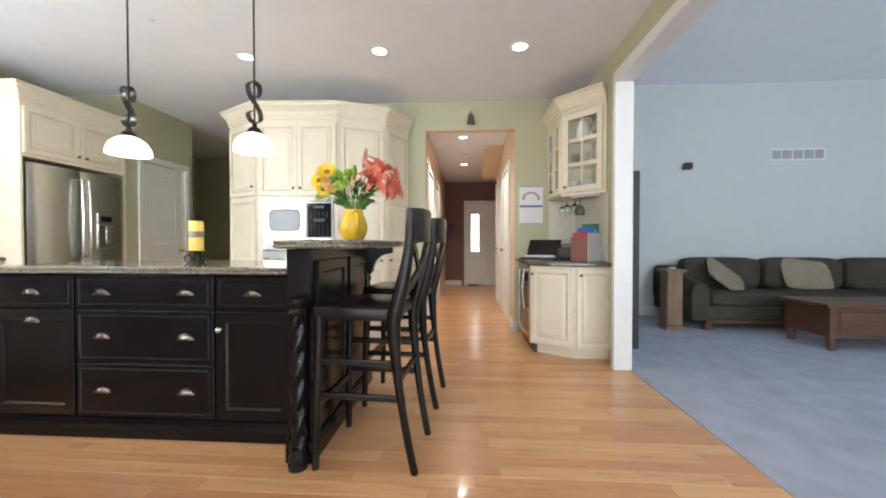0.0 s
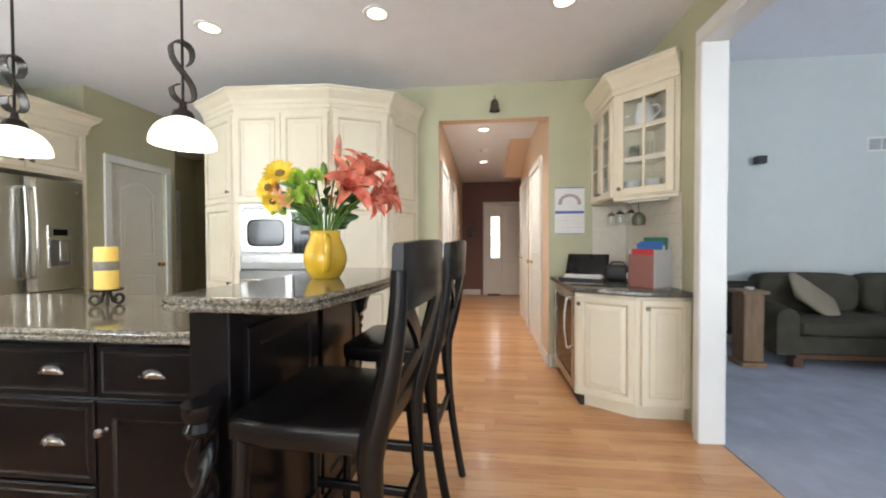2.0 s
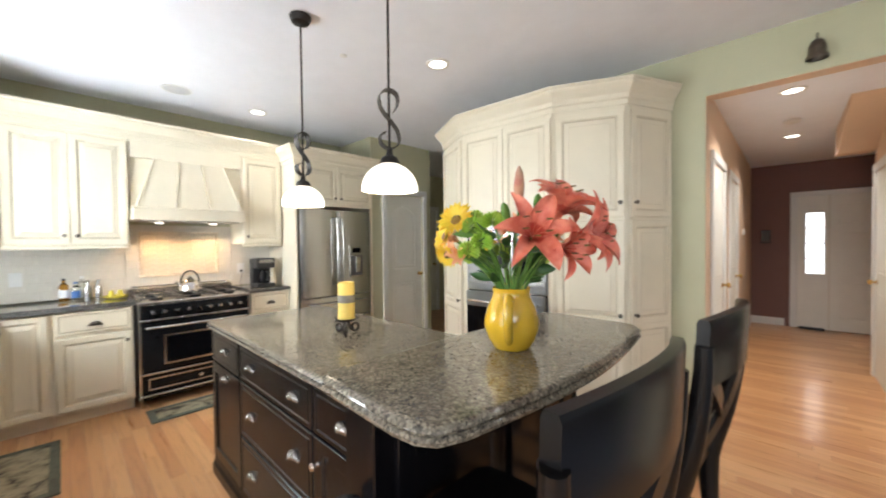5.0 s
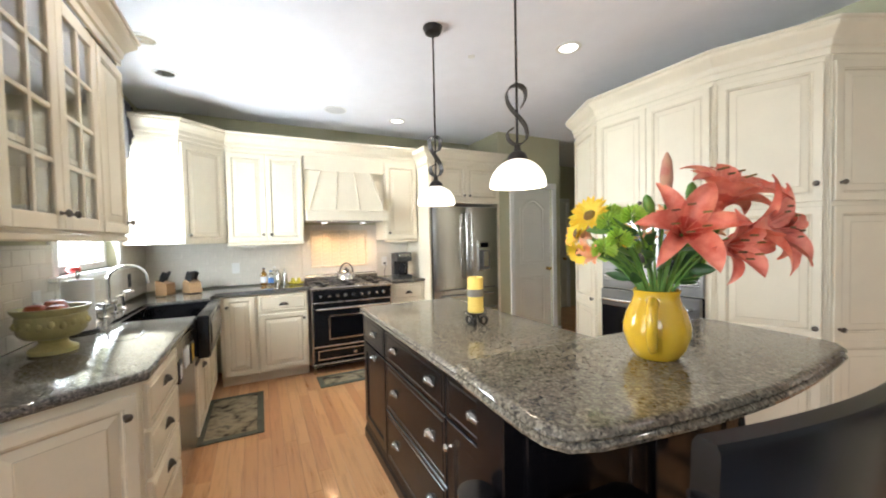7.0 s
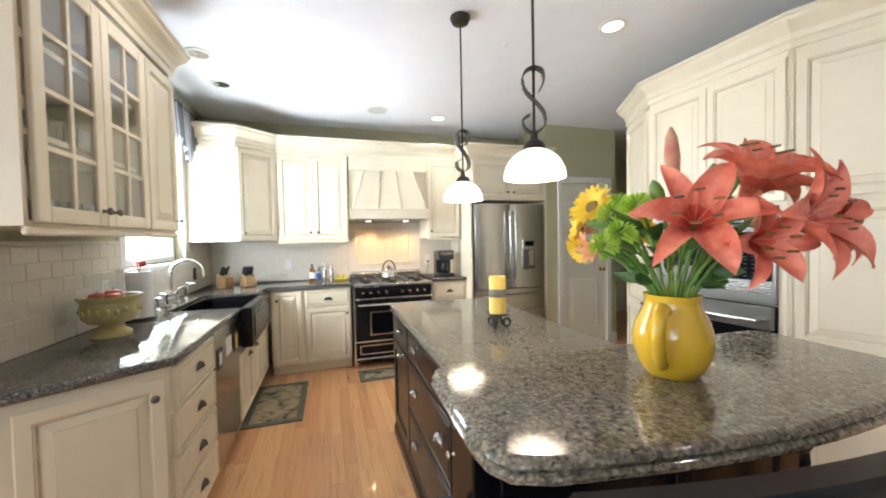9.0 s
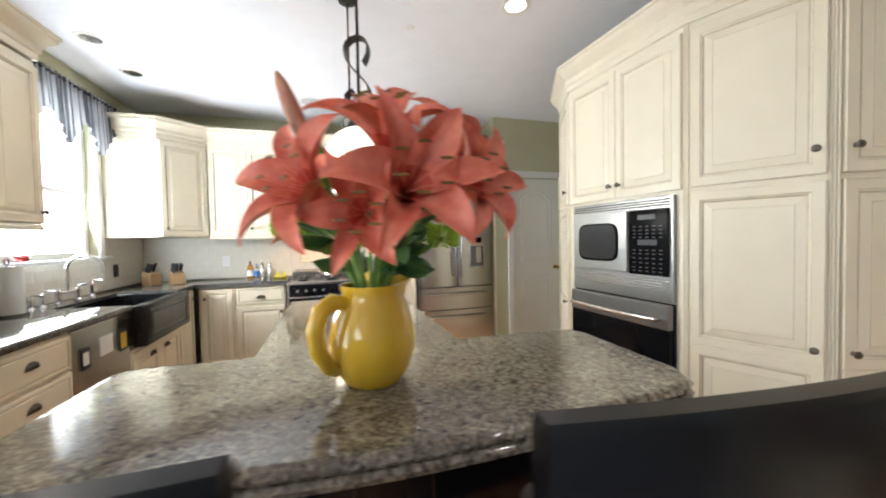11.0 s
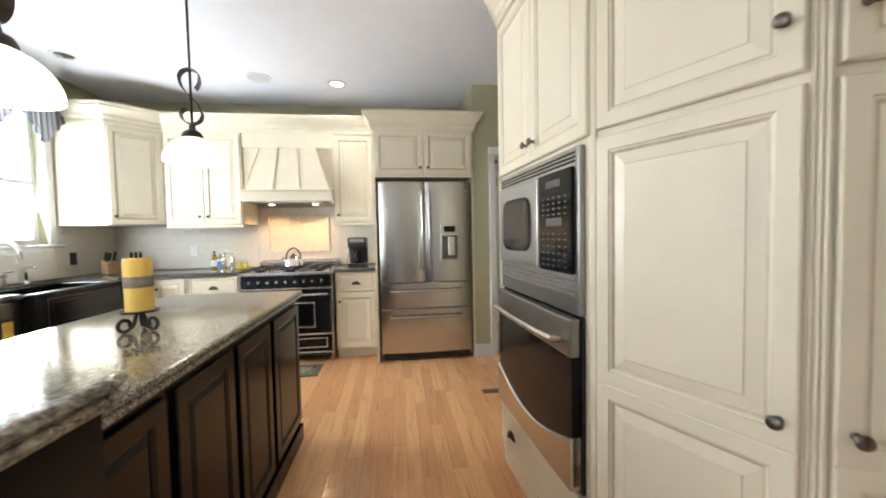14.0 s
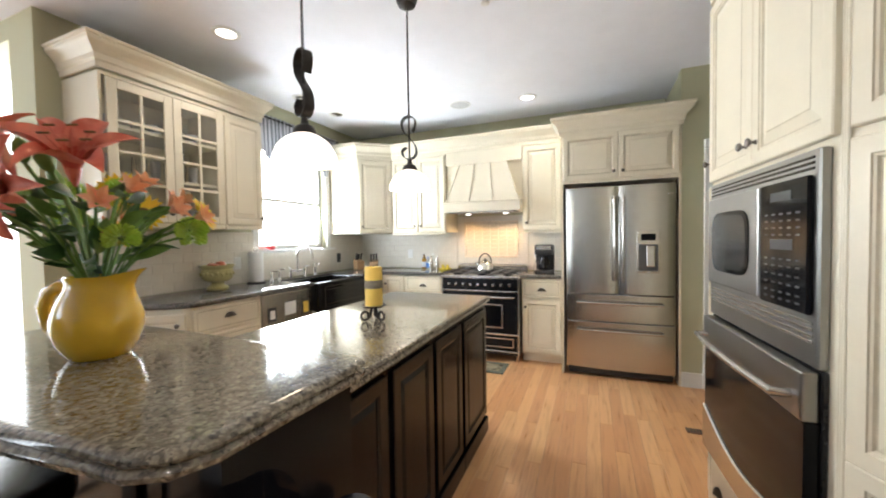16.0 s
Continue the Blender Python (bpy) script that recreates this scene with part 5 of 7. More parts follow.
cabinet("cream glazed wall cabinet with two narrow glass doors", m, 0.575, 0.31, 0.80, [("glass1", 0.01, 0.285, 0.01, 0.78, [("knob", 0.26, 0.06)]), ("glass1", 0.29, 0.565, 0.01, 0.78, [("knob", 0.315, 0.06)])], CREAMS, PEWTER, hollow=True)
m = face_pose(*upd[1], *upd[2], 1.56)
dw = math.hypot(0.322, 0.34)
dc = thing("cabinet", m, "cream glazed diagonal wall cabinet with a glass door and dishes", "cabinet")
inv = m.inverted()


def local_poly(pts):
    return [tuple((inv @ Vector((x, y, 1.56)))[:2]) for x, y in pts]


cp = local_poly([upd[1], upd[2], (1.594, 4.50), (1.285, 4.50)])
for z in (0, 0.26, 0.52, 0.782):
    part("shelf", prism(B(), cp, z, z + 0.018), CREAM, dc)
part("back", prism(B(), local_poly([(1.575, 3.96), (1.594, 3.96), (1.594, 4.5), (1.575, 4.5)]), 0.018, 0.782), CREAM, dc)
part("back", prism(B(), local_poly([(1.30, 4.48), (1.574, 4.48), (1.574, 4.5), (1.30, 4.5)]), 0.018, 0.782), CREAM, dc)
for x0, x1 in ((0, 0.03), (dw - 0.03, dw)):
    part("stile", box(B(), x0, x1, 0, 0.02, 0, 0.80), CREAM, dc)
front(dc, "glass3", 0.03, dw - 0.03, 0.01, 0.78, CREAMS, [("knob", 0.06, 0.06)], PEWTER)
part("light_rail", box(B(), 0, dw, -0.012, 0.012, -0.03, -0.001, 0.005), CREAM, dc)
crown(upd, 2.36, "cream stepped crown moulding over the desk cabinets")

# ---- sink, dishwasher and the sink counter's things ----
sk = thing("farmhouse_sink", pose(-3.42, 0.80, 0), "black fireclay farmhouse sink with a panelled apron", "sink")
bm = B()
box(bm, 0.0, 0.80, 0.47, 0.545, 0.645, 0.93, 0.012, 3)
apron = part("apron", bm, BLACK, sk, smooth=True)
bm = rings_front(B(), 0.07, 0.73, 0.68, 0.89, 0, [(0, 0.0, 0), (0.012, 0.006, 0), (0.03, 0.006, 0), (0.04, 0.0, 0)], 0.01)
for v in bm.verts:
    v.co.y = 0.5445 - v.co.y * 0.6 + 0.004
part("apron_panel", bm, BLACK, apron)
bm = B()
for bx in ((0.0, 0.035, 0.02, 0.47), (0.765, 0.80, 0.02, 0.47), (0.035, 0.765, 0.02, 0.05)):
    box(bm, bx[0], bx[1], bx[2], bx[3], 0.66, 0.922, 0.006)
box(bm, 0.035, 0.765, 0.05, 0.47, 0.66, 0.675)
part("basin", bm, BLACK, sk)

fa = thing("bridge_faucet", pose(-2.98, 0.735, 0.938), "polished chrome bridge faucet with a high arched spout", "faucet")
for x in (-0.10, 0.10):
    part("valve", lathe(B(), [(0, 0), (0.027, 0), (0.027, 0.006), (0.014, 0.012), (0.013, 0.06), (0.02, 0.066), (0.02, 0.085), (0.012, 0.092), (0, 0.092)], 16, (x, 0, 0)), CHROME, fa, smooth=True)
    part("lever", tube(B(), [(x, 0, 0.09), (x + 0.01, 0.01, 0.105), (x + math.copysign(0.045, x), 0.03, 0.112)], [0.008, 0.007, 0.009], 8), CHROME, fa, smooth=True)
part("bridge", tube(B(), [(-0.10, 0, 0.072), (0.10, 0, 0.072)], 0.010, 10), CHROME, fa, smooth=True)
pts = [(0, 0, 0.07), (0, 0, 0.20)] + [(0, 0.105 - 0.105 * math.cos(a), 0.245 + 0.085 * math.sin(a)) for a in [math.pi * k / 12 for k in range(13)]] + [(0, 0.212, 0.20)]
part("spout", tube(B(), pts, 0.0115, 12), CHROME, fa, smooth=True)
for x, lab, h in ((-3.24, "chrome side sprayer in its holder", 0.12), (-2.72, "chrome soap dispenser beside the sink", 0.10), (-2.62, "chrome soap pump on the counter", 0.085)):
    ob = thing("soap_dispenser" if "soap" in lab else "side_sprayer", pose(x, 0.74, 0.938), lab, "dispenser" if "soap" in lab else "sprayer")
    part("base", lathe(B(), [(0, 0), (0.024, 0), (0.022, 0.01), (0.012, 0.02), (0.011, h * 0.7), (0.016, h * 0.75), (0.014, h), (0, h)], 14), CHROME, ob, smooth=True)
    part("nozzle", tube(B(), [(0, 0, h), (0, 0.02, h + 0.01), (0, 0.07, h + 0.004)], 0.007, 8), CHROME, ob, smooth=True)

dw = thing("dishwasher", face_pose(-2.048, YB + 0.01, -2.615, YB + 0.01, 0) @ Matrix.Diagonal((0.945, 1, 1, 1)), "stainless dishwasher with magnets on its door", "dishwasher")
part("body", box(B(), 0.005, 0.595, 0.03, 0.58, 0.1, 0.89), RUBBER, dw)
part("toe_panel", box(B(), 0.005, 0.595, 0.06, 0.09, 0.0, 0.1), RUBBER, dw)
part("door", box(B(), 0.0, 0.60, 0.0, 0.03, 0.105, 0.89, 0.006, 2), STEEL, dw)
PAPER = plain("white_paper", (0.75, 0.75, 0.74), 0.7, vary=0.03)
YELLOW_P = plain("yellow_print", (0.75, 0.52, 0.08), 0.6, vary=0.3, scale=30)
for x0, x1, z0, z1, mt, lab in ((0.06, 0.15, 0.66, 0.78, RUBBER, "small dark square fridge magnet"), (0.25, 0.38, 0.69, 0.80, PAPER, "small white paper clip magnet"), (0.46, 0.55, 0.66, 0.79, RUBBER, "framed yellow photo magnet")):
    ob = thing("magnet", face_pose(-2.048, YB + 0.01, -2.615, YB + 0.01, 0) @ Matrix.Diagonal((0.945, 1, 1, 1)), lab, "magnet", "magnets on the dishwasher")
    part("plate", box(B(), x0, x1, -0.006, -0.0005, z0, z1, 0.002), mt, ob)
    if lab.startswith("framed"):
        part("photo", box(B(), x0 + 0.012, x1 - 0.012, -0.008, -0.005, z0 + 0.015, z1 - 0.015), YELLOW_P, ob)
    elif mt is RUBBER:
        part("photo", box(B(), x0 + 0.02, x1 - 0.02, -0.008, -0.005, z0 + 0.025, z1 - 0.025), PAPER, ob)

pt = thing("paper_towel_holder", pose(-2.42, 0.77, 0.938), "white paper towel roll on an upright holder", "paper towels")
part("base", lathe(B(), [(0, 0), (0.08, 0), (0.078, 0.012), (0, 0.014)], 24), RUBBER, pt, smooth=True)
part("roll", lathe(B(), [(0.02, 0.015), (0.064, 0.015), (0.066, 0.02), (0.066, 0.285), (0.064, 0.29), (0.02, 0.29)], 32), PAPER, pt, "white paper roll", True)
part("loop", tube(B(), [(0, 0, 0.014), (0, 0, 0.30)] + [(0.018 * math.sin(a), 0, 0.318 - 0.018 * math.cos(a)) for a in [2 * math.pi * k / 12 for k in range(1, 12)]], 0.004, 8), PEWTER, pt, smooth=True)

CERAMIC = plain("yellow_majolica", (0.44, 0.385, 0.16), 0.35, vary=0.22, scale=16, relief=0.3, coat=0.3)
bw = thing("pedestal_bowl", pose(-2.00, 0.82, 0.938), "cream-yellow footed ceramic bowl of fruit with relief", "bowl")
part("foot", lathe(B(), [(0, 0), (0.080, 0), (0.082, 0.018), (0.074, 0.026), (0.055, 0.036), (0.047, 0.05), (0.05, 0.062), (0, 0.062)], 28), CERAMIC, bw, smooth=True)
part("bowl", lathe(B(), [(0.05, 0.062), (0.09, 0.072), (0.112, 0.095), (0.118, 0.14), (0.114, 0.172), (0.128, 0.192), (0.130, 0.204), (0.112, 0.203), (0.100, 0.185), (0.102, 0.15), (0.09, 0.12), (0.06, 0.10), (0, 0.098)], 36), CERAMIC, bw, smooth=True)
for k in range(20):
    a = 2 * math.pi * k / 20
    part("relief", lathe(B(), [(0, -0.02), (0.011, -0.01), (0.013, 0), (0.009, 0.012), (0, 0.018)], 8, (0.113 * math.cos(a), 0.113 * math.sin(a), 0.13 + 0.008 * (k % 2))), CERAMIC, bw, smooth=True)
FRUIT = plain("russet_fruit", (0.42, 0.10, 0.035), 0.4, vary=0.3, scale=25)
for x, y, z, r in ((-0.03, 0.0, 0.175, 0.045), (0.045, 0.03, 0.165, 0.04), (0.01, -0.05, 0.165, 0.042)):
    ob = thing("fruit", pose(-2.00 + x, 0.82 + y, 0.938 + z + 0.018), "russet red fruit in the footed bowl", "fruit", "fruit in the bowl")
    part("flesh", lathe(B(), [(0, -r * 0.9), (r * 0.6, -r * 0.75), (r, 0), (r * 0.7, r * 0.72), (r * 0.2, r * 0.85), (0, r * 0.78)], 18), FRUIT, ob, smooth=True)
    part("stalk", tube(B(), [(0, 0, r * 0.75), (0.003, 0, r * 1.05)], 0.002, 6), WORN, ob)
RED = plain("red_enamel", (0.55, 0.03, 0.025), 0.3)
rd = thing("ornament", pose(-2.72, 0.655, 1.241), "small red bird ornament on the window sill", "ornament")
part("body", lathe(B(), [(0, 0), (0.025, 0.004), (0.034, 0.025), (0.024, 0.045), (0, 0.05)], 14), RED, rd, smooth=True)
part("tail", tube(B(), [(0.02, 0, 0.025), (0.06, 0, 0.03), (0.085, 0, 0.045)], [0.02, 0.014, 0.004], 8), RED, rd, smooth=True)

# ---- range wall counter ----
BLOCK = plain("maple_block", (0.30, 0.18, 0.09), 0.45, vary=0.15, stretch=(1, 1, 6))


def knife_block(m, label, handles):
    ob = thing("knife_block", m, label, "knife block")
    bm = B()
    prof = [(0, 0), (0.14, 0), (0.12, 0.10), (0.045, 0.13), (0, 0.10)] if handles > 4 else [(0, 0), (0.11, 0), (0.11, 0.11), (0, 0.14)]
    lo, hi = [bm.verts.new((x, -0.055, z)) for x, z in prof], [bm.verts.new((x, 0.055, z)) for x, z in prof]
    bm.faces.new(lo), bm.faces.new(hi)
    for k in range(len(prof)):
        j = (k + 1) % len(prof)
        bm.faces.new((lo[k], lo[j], hi[j], hi[k]))
    bmesh.ops.bevel(bm, geom=bm.edges[:], offset=0.004, segments=1, affect="EDGES")
    part("block", bm, BLOCK, ob)
    for k in range(handles):
        y = -0.035 + 0.07 * (k % 3) / 2
        x0 = 0.03 + 0.03 * (k // 3)
        top = 0.12 if handles > 4 else 0.13
        part("knife_handle", tube(B(), [(x0, y, top - 0.01), (x0 + 0.02, y, top + 0.04), (x0 + 0.045, y, top + 0.085 - 0.012 * (k % 2))], [0.010, 0.013, 0.012], 8, 0.7), RUBBER, ob, smooth=True)
    return ob


knife_block(pose(-4.02, 1.03, 0.938, 0, 0, 35), "maple knife block with black-handled knives", 7)
knife_block(pose(-3.95, 0.82, 0.938, 0, 0, 60), "small maple block with black steak knives", 4)
AMBER = glass_material("amber_oil", (0.75, 0.38, 0.06))
BLUE_L = plain("blue_label", (0.08, 0.2, 0.5), 0.4)


def bottle(x, y, h, r, mat, cap, label, band=None):
    ob = thing("bottle", pose(x, y, 0.938), label, "bottle", "bottles by the range")
    part("body", lathe(B(), [(0, 0), (r, 0), (r, h * 0.62), (r * 0.8, h * 0.72), (r * 0.35, h * 0.8), (r * 0.35, h * 0.92), (0, h * 0.92)], 18), mat, ob, smooth=True)
    part("cap", lathe(B(), [(r * 0.42, h * 0.9), (r * 0.42, h), (0, h)], 14), cap, ob, smooth=True)
    if band:
        part("paper_label", lathe(B(), [(r * 1.01, h * 0.15), (r * 1.02, h * 0.5), (r * 1.0, h * 0.5)], 18), band, ob)


bottle(-4.19, 1.69, 0.19, 0.032, AMBER, RUBBER, "amber oil bottle with a dark cap", PAPER)
bottle(-4.16, 1.76, 0.16, 0.030, GLASS, BLUE_L, "clear water bottle with a blue label", BLUE_L)
bottle(-4.10, 1.83, 0.17, 0.024, STEEL, STEEL, "tall steel pepper mill")
bottle(-4.13, 1.90, 0.17, 0.024, STEEL, STEEL, "tall steel salt mill")
bottle(-4.22, 1.80, 0.20, 0.028, GLASS, PAPER, "clear vinegar bottle with a pale cap", PAPER)
dishm = plain("yellow_glass_dish", (0.55, 0.48, 0.08), 0.2)
pl = thing("spoon_rest", pose(-4.12, 2.01, 0.938), "yellow-green ceramic dish holding small jars", "dish")
part("tray", lathe(B(), [(0, 0), (0.07, 0), (0.085, 0.018), (0.08, 0.02), (0.066, 0.006), (0, 0.006)], 24), dishm, pl, smooth=True)
for x in (-0.03, 0.03):
    part("jar", lathe(B(), [(0, 0.006), (0.02, 0.006), (0.024, 0.03), (0.016, 0.055), (0.018, 0.065), (0, 0.066)], 14, (0, x, 0)), dishm, pl, smooth=True)

cf = thing("coffee_maker", face_pose(-3.90, 3.13, -3.90, 3.33, 0.938), "black drip coffee maker with a glass carafe", "coffee maker")
part("base", box(B(), 0, 0.19, 0, 0.24, 0, 0.035, 0.006), RUBBER, cf)
part("column", box(B(), 0.0, 0.19, 0.14, 0.24, 0.035, 0.30, 0.006), RUBBER, cf)
part("brew_head", box(B(), 0.0, 0.19, 0.0, 0.14, 0.20, 0.31, 0.012, 2), RUBBER, cf)
part("control_strip", box(B(), 0.02, 0.17, -0.003, 0.002, 0.255, 0.295, 0.002), STEEL, cf)
ca = part("carafe", lathe(B(), [(0, 0.037), (0.055, 0.037), (0.065, 0.08), (0.06, 0.13), (0.04, 0.165), (0.042, 0.178), (0, 0.178)], 20, (0.095, 0.075, 0)), BLACKGLASS, cf, "dark glass carafe", True)
part("carafe_handle", tube(B(), [(0.095, 0.02, 0.165), (0.095, -0.03, 0.155), (0.095, -0.03, 0.08), (0.095, 0.012, 0.07)], 0.008, 8), RUBBER, ca, smooth=True)

kt = thing("kettle", pose(-4.03, 2.55, 0.952), "polished steel kettle with a looped black handle", "kettle")
part("body", lathe(B(), [(0, 0), (0.085, 0), (0.095, 0.015), (0.088, 0.06), (0.06, 0.10), (0.035, 0.112), (0, 0.112)], 28), CHROME, kt, smooth=True)
part("lid", lathe(B(), [(0.035, 0.112), (0.03, 0.12), (0.01, 0.124), (0.013, 0.14), (0, 0.142)], 16), RUBBER, kt, smooth=True)
part("handle", tube(B(), [(0.0, 0.075 * math.cos(a), 0.085 + 0.11 * math.sin(a)) for a in [math.pi * k / 14 for k in range(15)]], 0.008, 8), RUBBER, kt, smooth=True)
part("spout", tube(B(), [(0, -0.07, 0.05), (0, -0.105, 0.085), (0, -0.115, 0.10)], [0.02, 0.014, 0.012], 10), CHROME, kt, smooth=True)


def wall_plate(m, label, mat=WHITE, switch=False):
    ob = thing("light_switch" if switch else "wall_outlet", m, label, "switch" if switch else "outlet")
    part("plate", box(B(), -0.037, 0.037, -0.007, 0.0, -0.058, 0.058, 0.003), mat, ob)
    for z in (-0.025, 0.025) if not switch else (0.0,):
        part("socket" if not switch else "rocker", box(B(), -0.018, 0.018, -0.0095, -0.006, z - (0.016 if not switch else 0.033), z + (0.016 if not switch else 0.033), 0.002), WHITE if mat is WHITE else RUBBER, ob)


wall_plate(face_pose(-4.332, 1.42, -4.332, 1.5, 1.13), "white wall outlet on the tile backsplash")
wall_plate(face_pose(-4.332, 3.10, -4.332, 3.2, 1.13), "white wall outlet behind the coffee maker")
wall_plate(face_pose(-3.80, 0.614 + 0.024, -3.9, 0.614 + 0.024, 1.10), "black outlet plate on the tile backsplash", RUBBER)
wall_plate(face_pose(-2.33, 0.638, -2.43, 0.638, 1.13), "white outlet plate on the tile backsplash")
cd = thing("power_cord", pose(-4.32, 3.10, 1.10), "black appliance cord plugged into the wall", "cord")
part("plug", box(B(), -0.002, 0.025, -0.012, 0.012, -0.012, 0.014, 0.003), RUBBER, cd)
part("cable", tube(B(), [(0.025, 0, 0), (0.05, -0.005, -0.05), (0.06, -0.03, -0.13), (0.10, -0.02, -0.177), (0.16, 0.05, -0.181)], 0.003, 6), RUBBER, cd, smooth=True)


def rug_mat():
    m, n, l, b = shader("patterned_rug", (0.2, 0.2, 0.17), 0.95, spec=0.1)
    v = coords(n, l)
    big = noise_tex(n, l, v, 7, 3, 0.6)
    fine = noise_tex(n, l, v, 160, 2)
    l.new(ramp(n, l, big, [(0.36, (0.05, 0.04, 0.035)), (0.45, (0.22, 0.19, 0.13)), (0.58, (0.33, 0.29, 0.20)), (0.72, (0.12, 0.115, 0.09))]), b.inputs["Base Color"])
    bump(n, l, b, fine, 0.6, 0.004)
    return m


RUG, RUG_EDGE = rug_mat(), plain("rug_border", (0.10, 0.105, 0.08), 0.95, vary=0.3, scale=30, grain=200, relief=0.6)


def rug(x0, x1, y0, y1, label):
    ob = thing("rug", pose((x0 + x1) / 2, (y0 + y1) / 2, 0.001), label, "rug")
    w, h = (x1 - x0) / 2, (y1 - y0) / 2
    part("field", box(B(), -w + 0.05, w - 0.05, -h + 0.05, h - 0.05, 0, 0.010, 0.002), RUG, ob)
    bm = B()
    for bx in ((-w, w, -h, -h + 0.05), (-w, w, h - 0.05, h), (-w, -w + 0.05, -h + 0.05, h - 0.05), (w - 0.05, w, -h + 0.05, h - 0.05)):
        box(bm, bx[0], bx[1], bx[2], bx[3], 0, 0.011, 0.002)
    part("border", bm, RUG_EDGE, ob)


rug(-3.56, -2.74, 1.21, 1.65, "dark patterned kitchen rug before the sink")
rug(-3.66, -3.36, 2.14, 2.90, "dark patterned kitchen rug before the range")
fv = thing("floor_vent", pose(-2.79, 4.37, 0.001) @ Matrix.Diagonal((0.6, 0.6, 1, 1)), "bronze slotted floor vent in the oak floor", "floor vent")
part("rim", box(B(), -0.06, 0.06, -0.13, 0.13, 0, 0.004, 0.001), WORN, fv)
for k in range(8):
    part("slot", box(B(), -0.045, 0.045, -0.115 + k * 0.03, -0.10 + k * 0.03, 0.002, 0.0055), RUBBER, fv)

# ---- on the island ----
WAX = plain("yellow_wax", (0.82, 0.60, 0.15), 0.5, vary=0.08, scale=20)
WAXTOP = plain("pale_wax", (0.80, 0.66, 0.30), 0.5, vary=0.08, scale=20)
BANDM = plain("grey_raffia", (0.22, 0.20, 0.17), 0.8, vary=0.3, scale=60)
ch = thing("candle_holder", pose(-1.443, 2.703, 0.931), "black wrought iron candle stand with scrolled feet", "candle holder")
part("plate", lathe(B(), [(0, 0.070), (0.055, 0.070), (0.06, 0.078), (0.054, 0.076), (0, 0.075)], 24), IRON, ch, smooth=True)
for k in range(3):
    a0 = math.radians(200 + 120 * k)
    pts = []
    for j in range(22):
        u = j / 21
        a = -math.pi / 2 + u * 1.75 * math.pi
        rr = 0.024 * (1 - 0.5 * u)
        s = 0.045 + rr * math.cos(a)
        pts.append((s * math.cos(a0), s * math.sin(a0), 0.030 + rr * math.sin(a)))
    pts = [(0.01 * math.cos(a0), 0.01 * math.sin(a0), 0.068), (0.022 * math.cos(a0), 0.022 * math.sin(a0), 0.02)] + pts
    part("scroll_foot", tube(B(), pts, 0.0065, 8), IRON, ch, smooth=True)
cn = thing("candle", pose(-1.443, 2.703, 1.008), "thick yellow pillar candle with a grey band", "candle")
part("wax", lathe(B(), [(0, 0), (0.0425, 0), (0.043, 0.004), (0.043, 0.18), (0.041, 0.19), (0.036, 0.188), (0.03, 0.18), (0, 0.178)], 28), WAX, cn, smooth=True)
part("band", lathe(B(), [(0.0432, 0.085), (0.0445, 0.088), (0.0445, 0.122), (0.0432, 0.125)], 28), BANDM, cn, smooth=True)
part("wick", tube(B(), [(0, 0, 0.178), (0.002, 0, 0.195)], 0.0015, 5), RUBBER, cn)

VASE = plain("yellow_glaze", (0.74, 0.46, 0.03), 0.16, vary=0.06, scale=5, relief=0.02, coat=0.5)
VX, VY, VZ = -0.389, 2.640, 1.073
va = thing("pitcher", pose(VX, VY, VZ, 0, 0, -62), "glossy yellow ceramic pitcher used as a vase", "pitcher")
prof = [(0, 0), (0.052, 0), (0.058, 0.006), (0.072, 0.03), (0.083, 0.065), (0.083, 0.09), (0.074, 0.125), (0.060, 0.155), (0.056, 0.172), (0.060, 0.186)]
prof = prof + [(0.056, 0.186), (0.052, 0.17), (0.056, 0.15), (0.07, 0.12), (0.076, 0.09), (0.07, 0.04), (0, 0.015)]
bm = lathe(B(), prof, 40)
for v in bm.verts:
    if v.co.z > 0.13 and v.co.x < 0:
        a = math.atan2(v.co.y, -v.co.x)
        k = max(0, (v.co.z - 0.13) / 0.056) ** 1.5 * max(0, math.cos(a * 1.6)) ** 3 if abs(a) < 0.95 else 0
        v.co.x -= 0.045 * k
        v.co.z += 0.016 * k
part("body", bm, VASE, va, smooth=True)
pts = [(0.056, 0, 0.155), (0.082, 0, 0.162), (0.106, 0, 0.148), (0.117, 0, 0.115), (0.110, 0, 0.075), (0.092, 0, 0.045), (0.074, 0, 0.036)]
part("handle", tube(B(), pts, [0.012, 0.013, 0.013, 0.013, 0.012, 0.011, 0.010], 12, 1.25), VASE, va, smooth=True)


def petal_mat(name, c0, c1, rough=0.5):
    m, n, l, b = shader(name, c0, rough)
    v = coords(n, l)
    t = noise_tex(n, l, v, 28, 4)
    l.new(ramp(n, l, t, [(0.35, c0), (0.65, c1)]), b.inputs["Base Color"])
    b.inputs["Subsurface Weight"].default_value = 0.35
    b.inputs["Subsurface Radius"].default_value = (0.01, 0.004, 0.002)
    return m


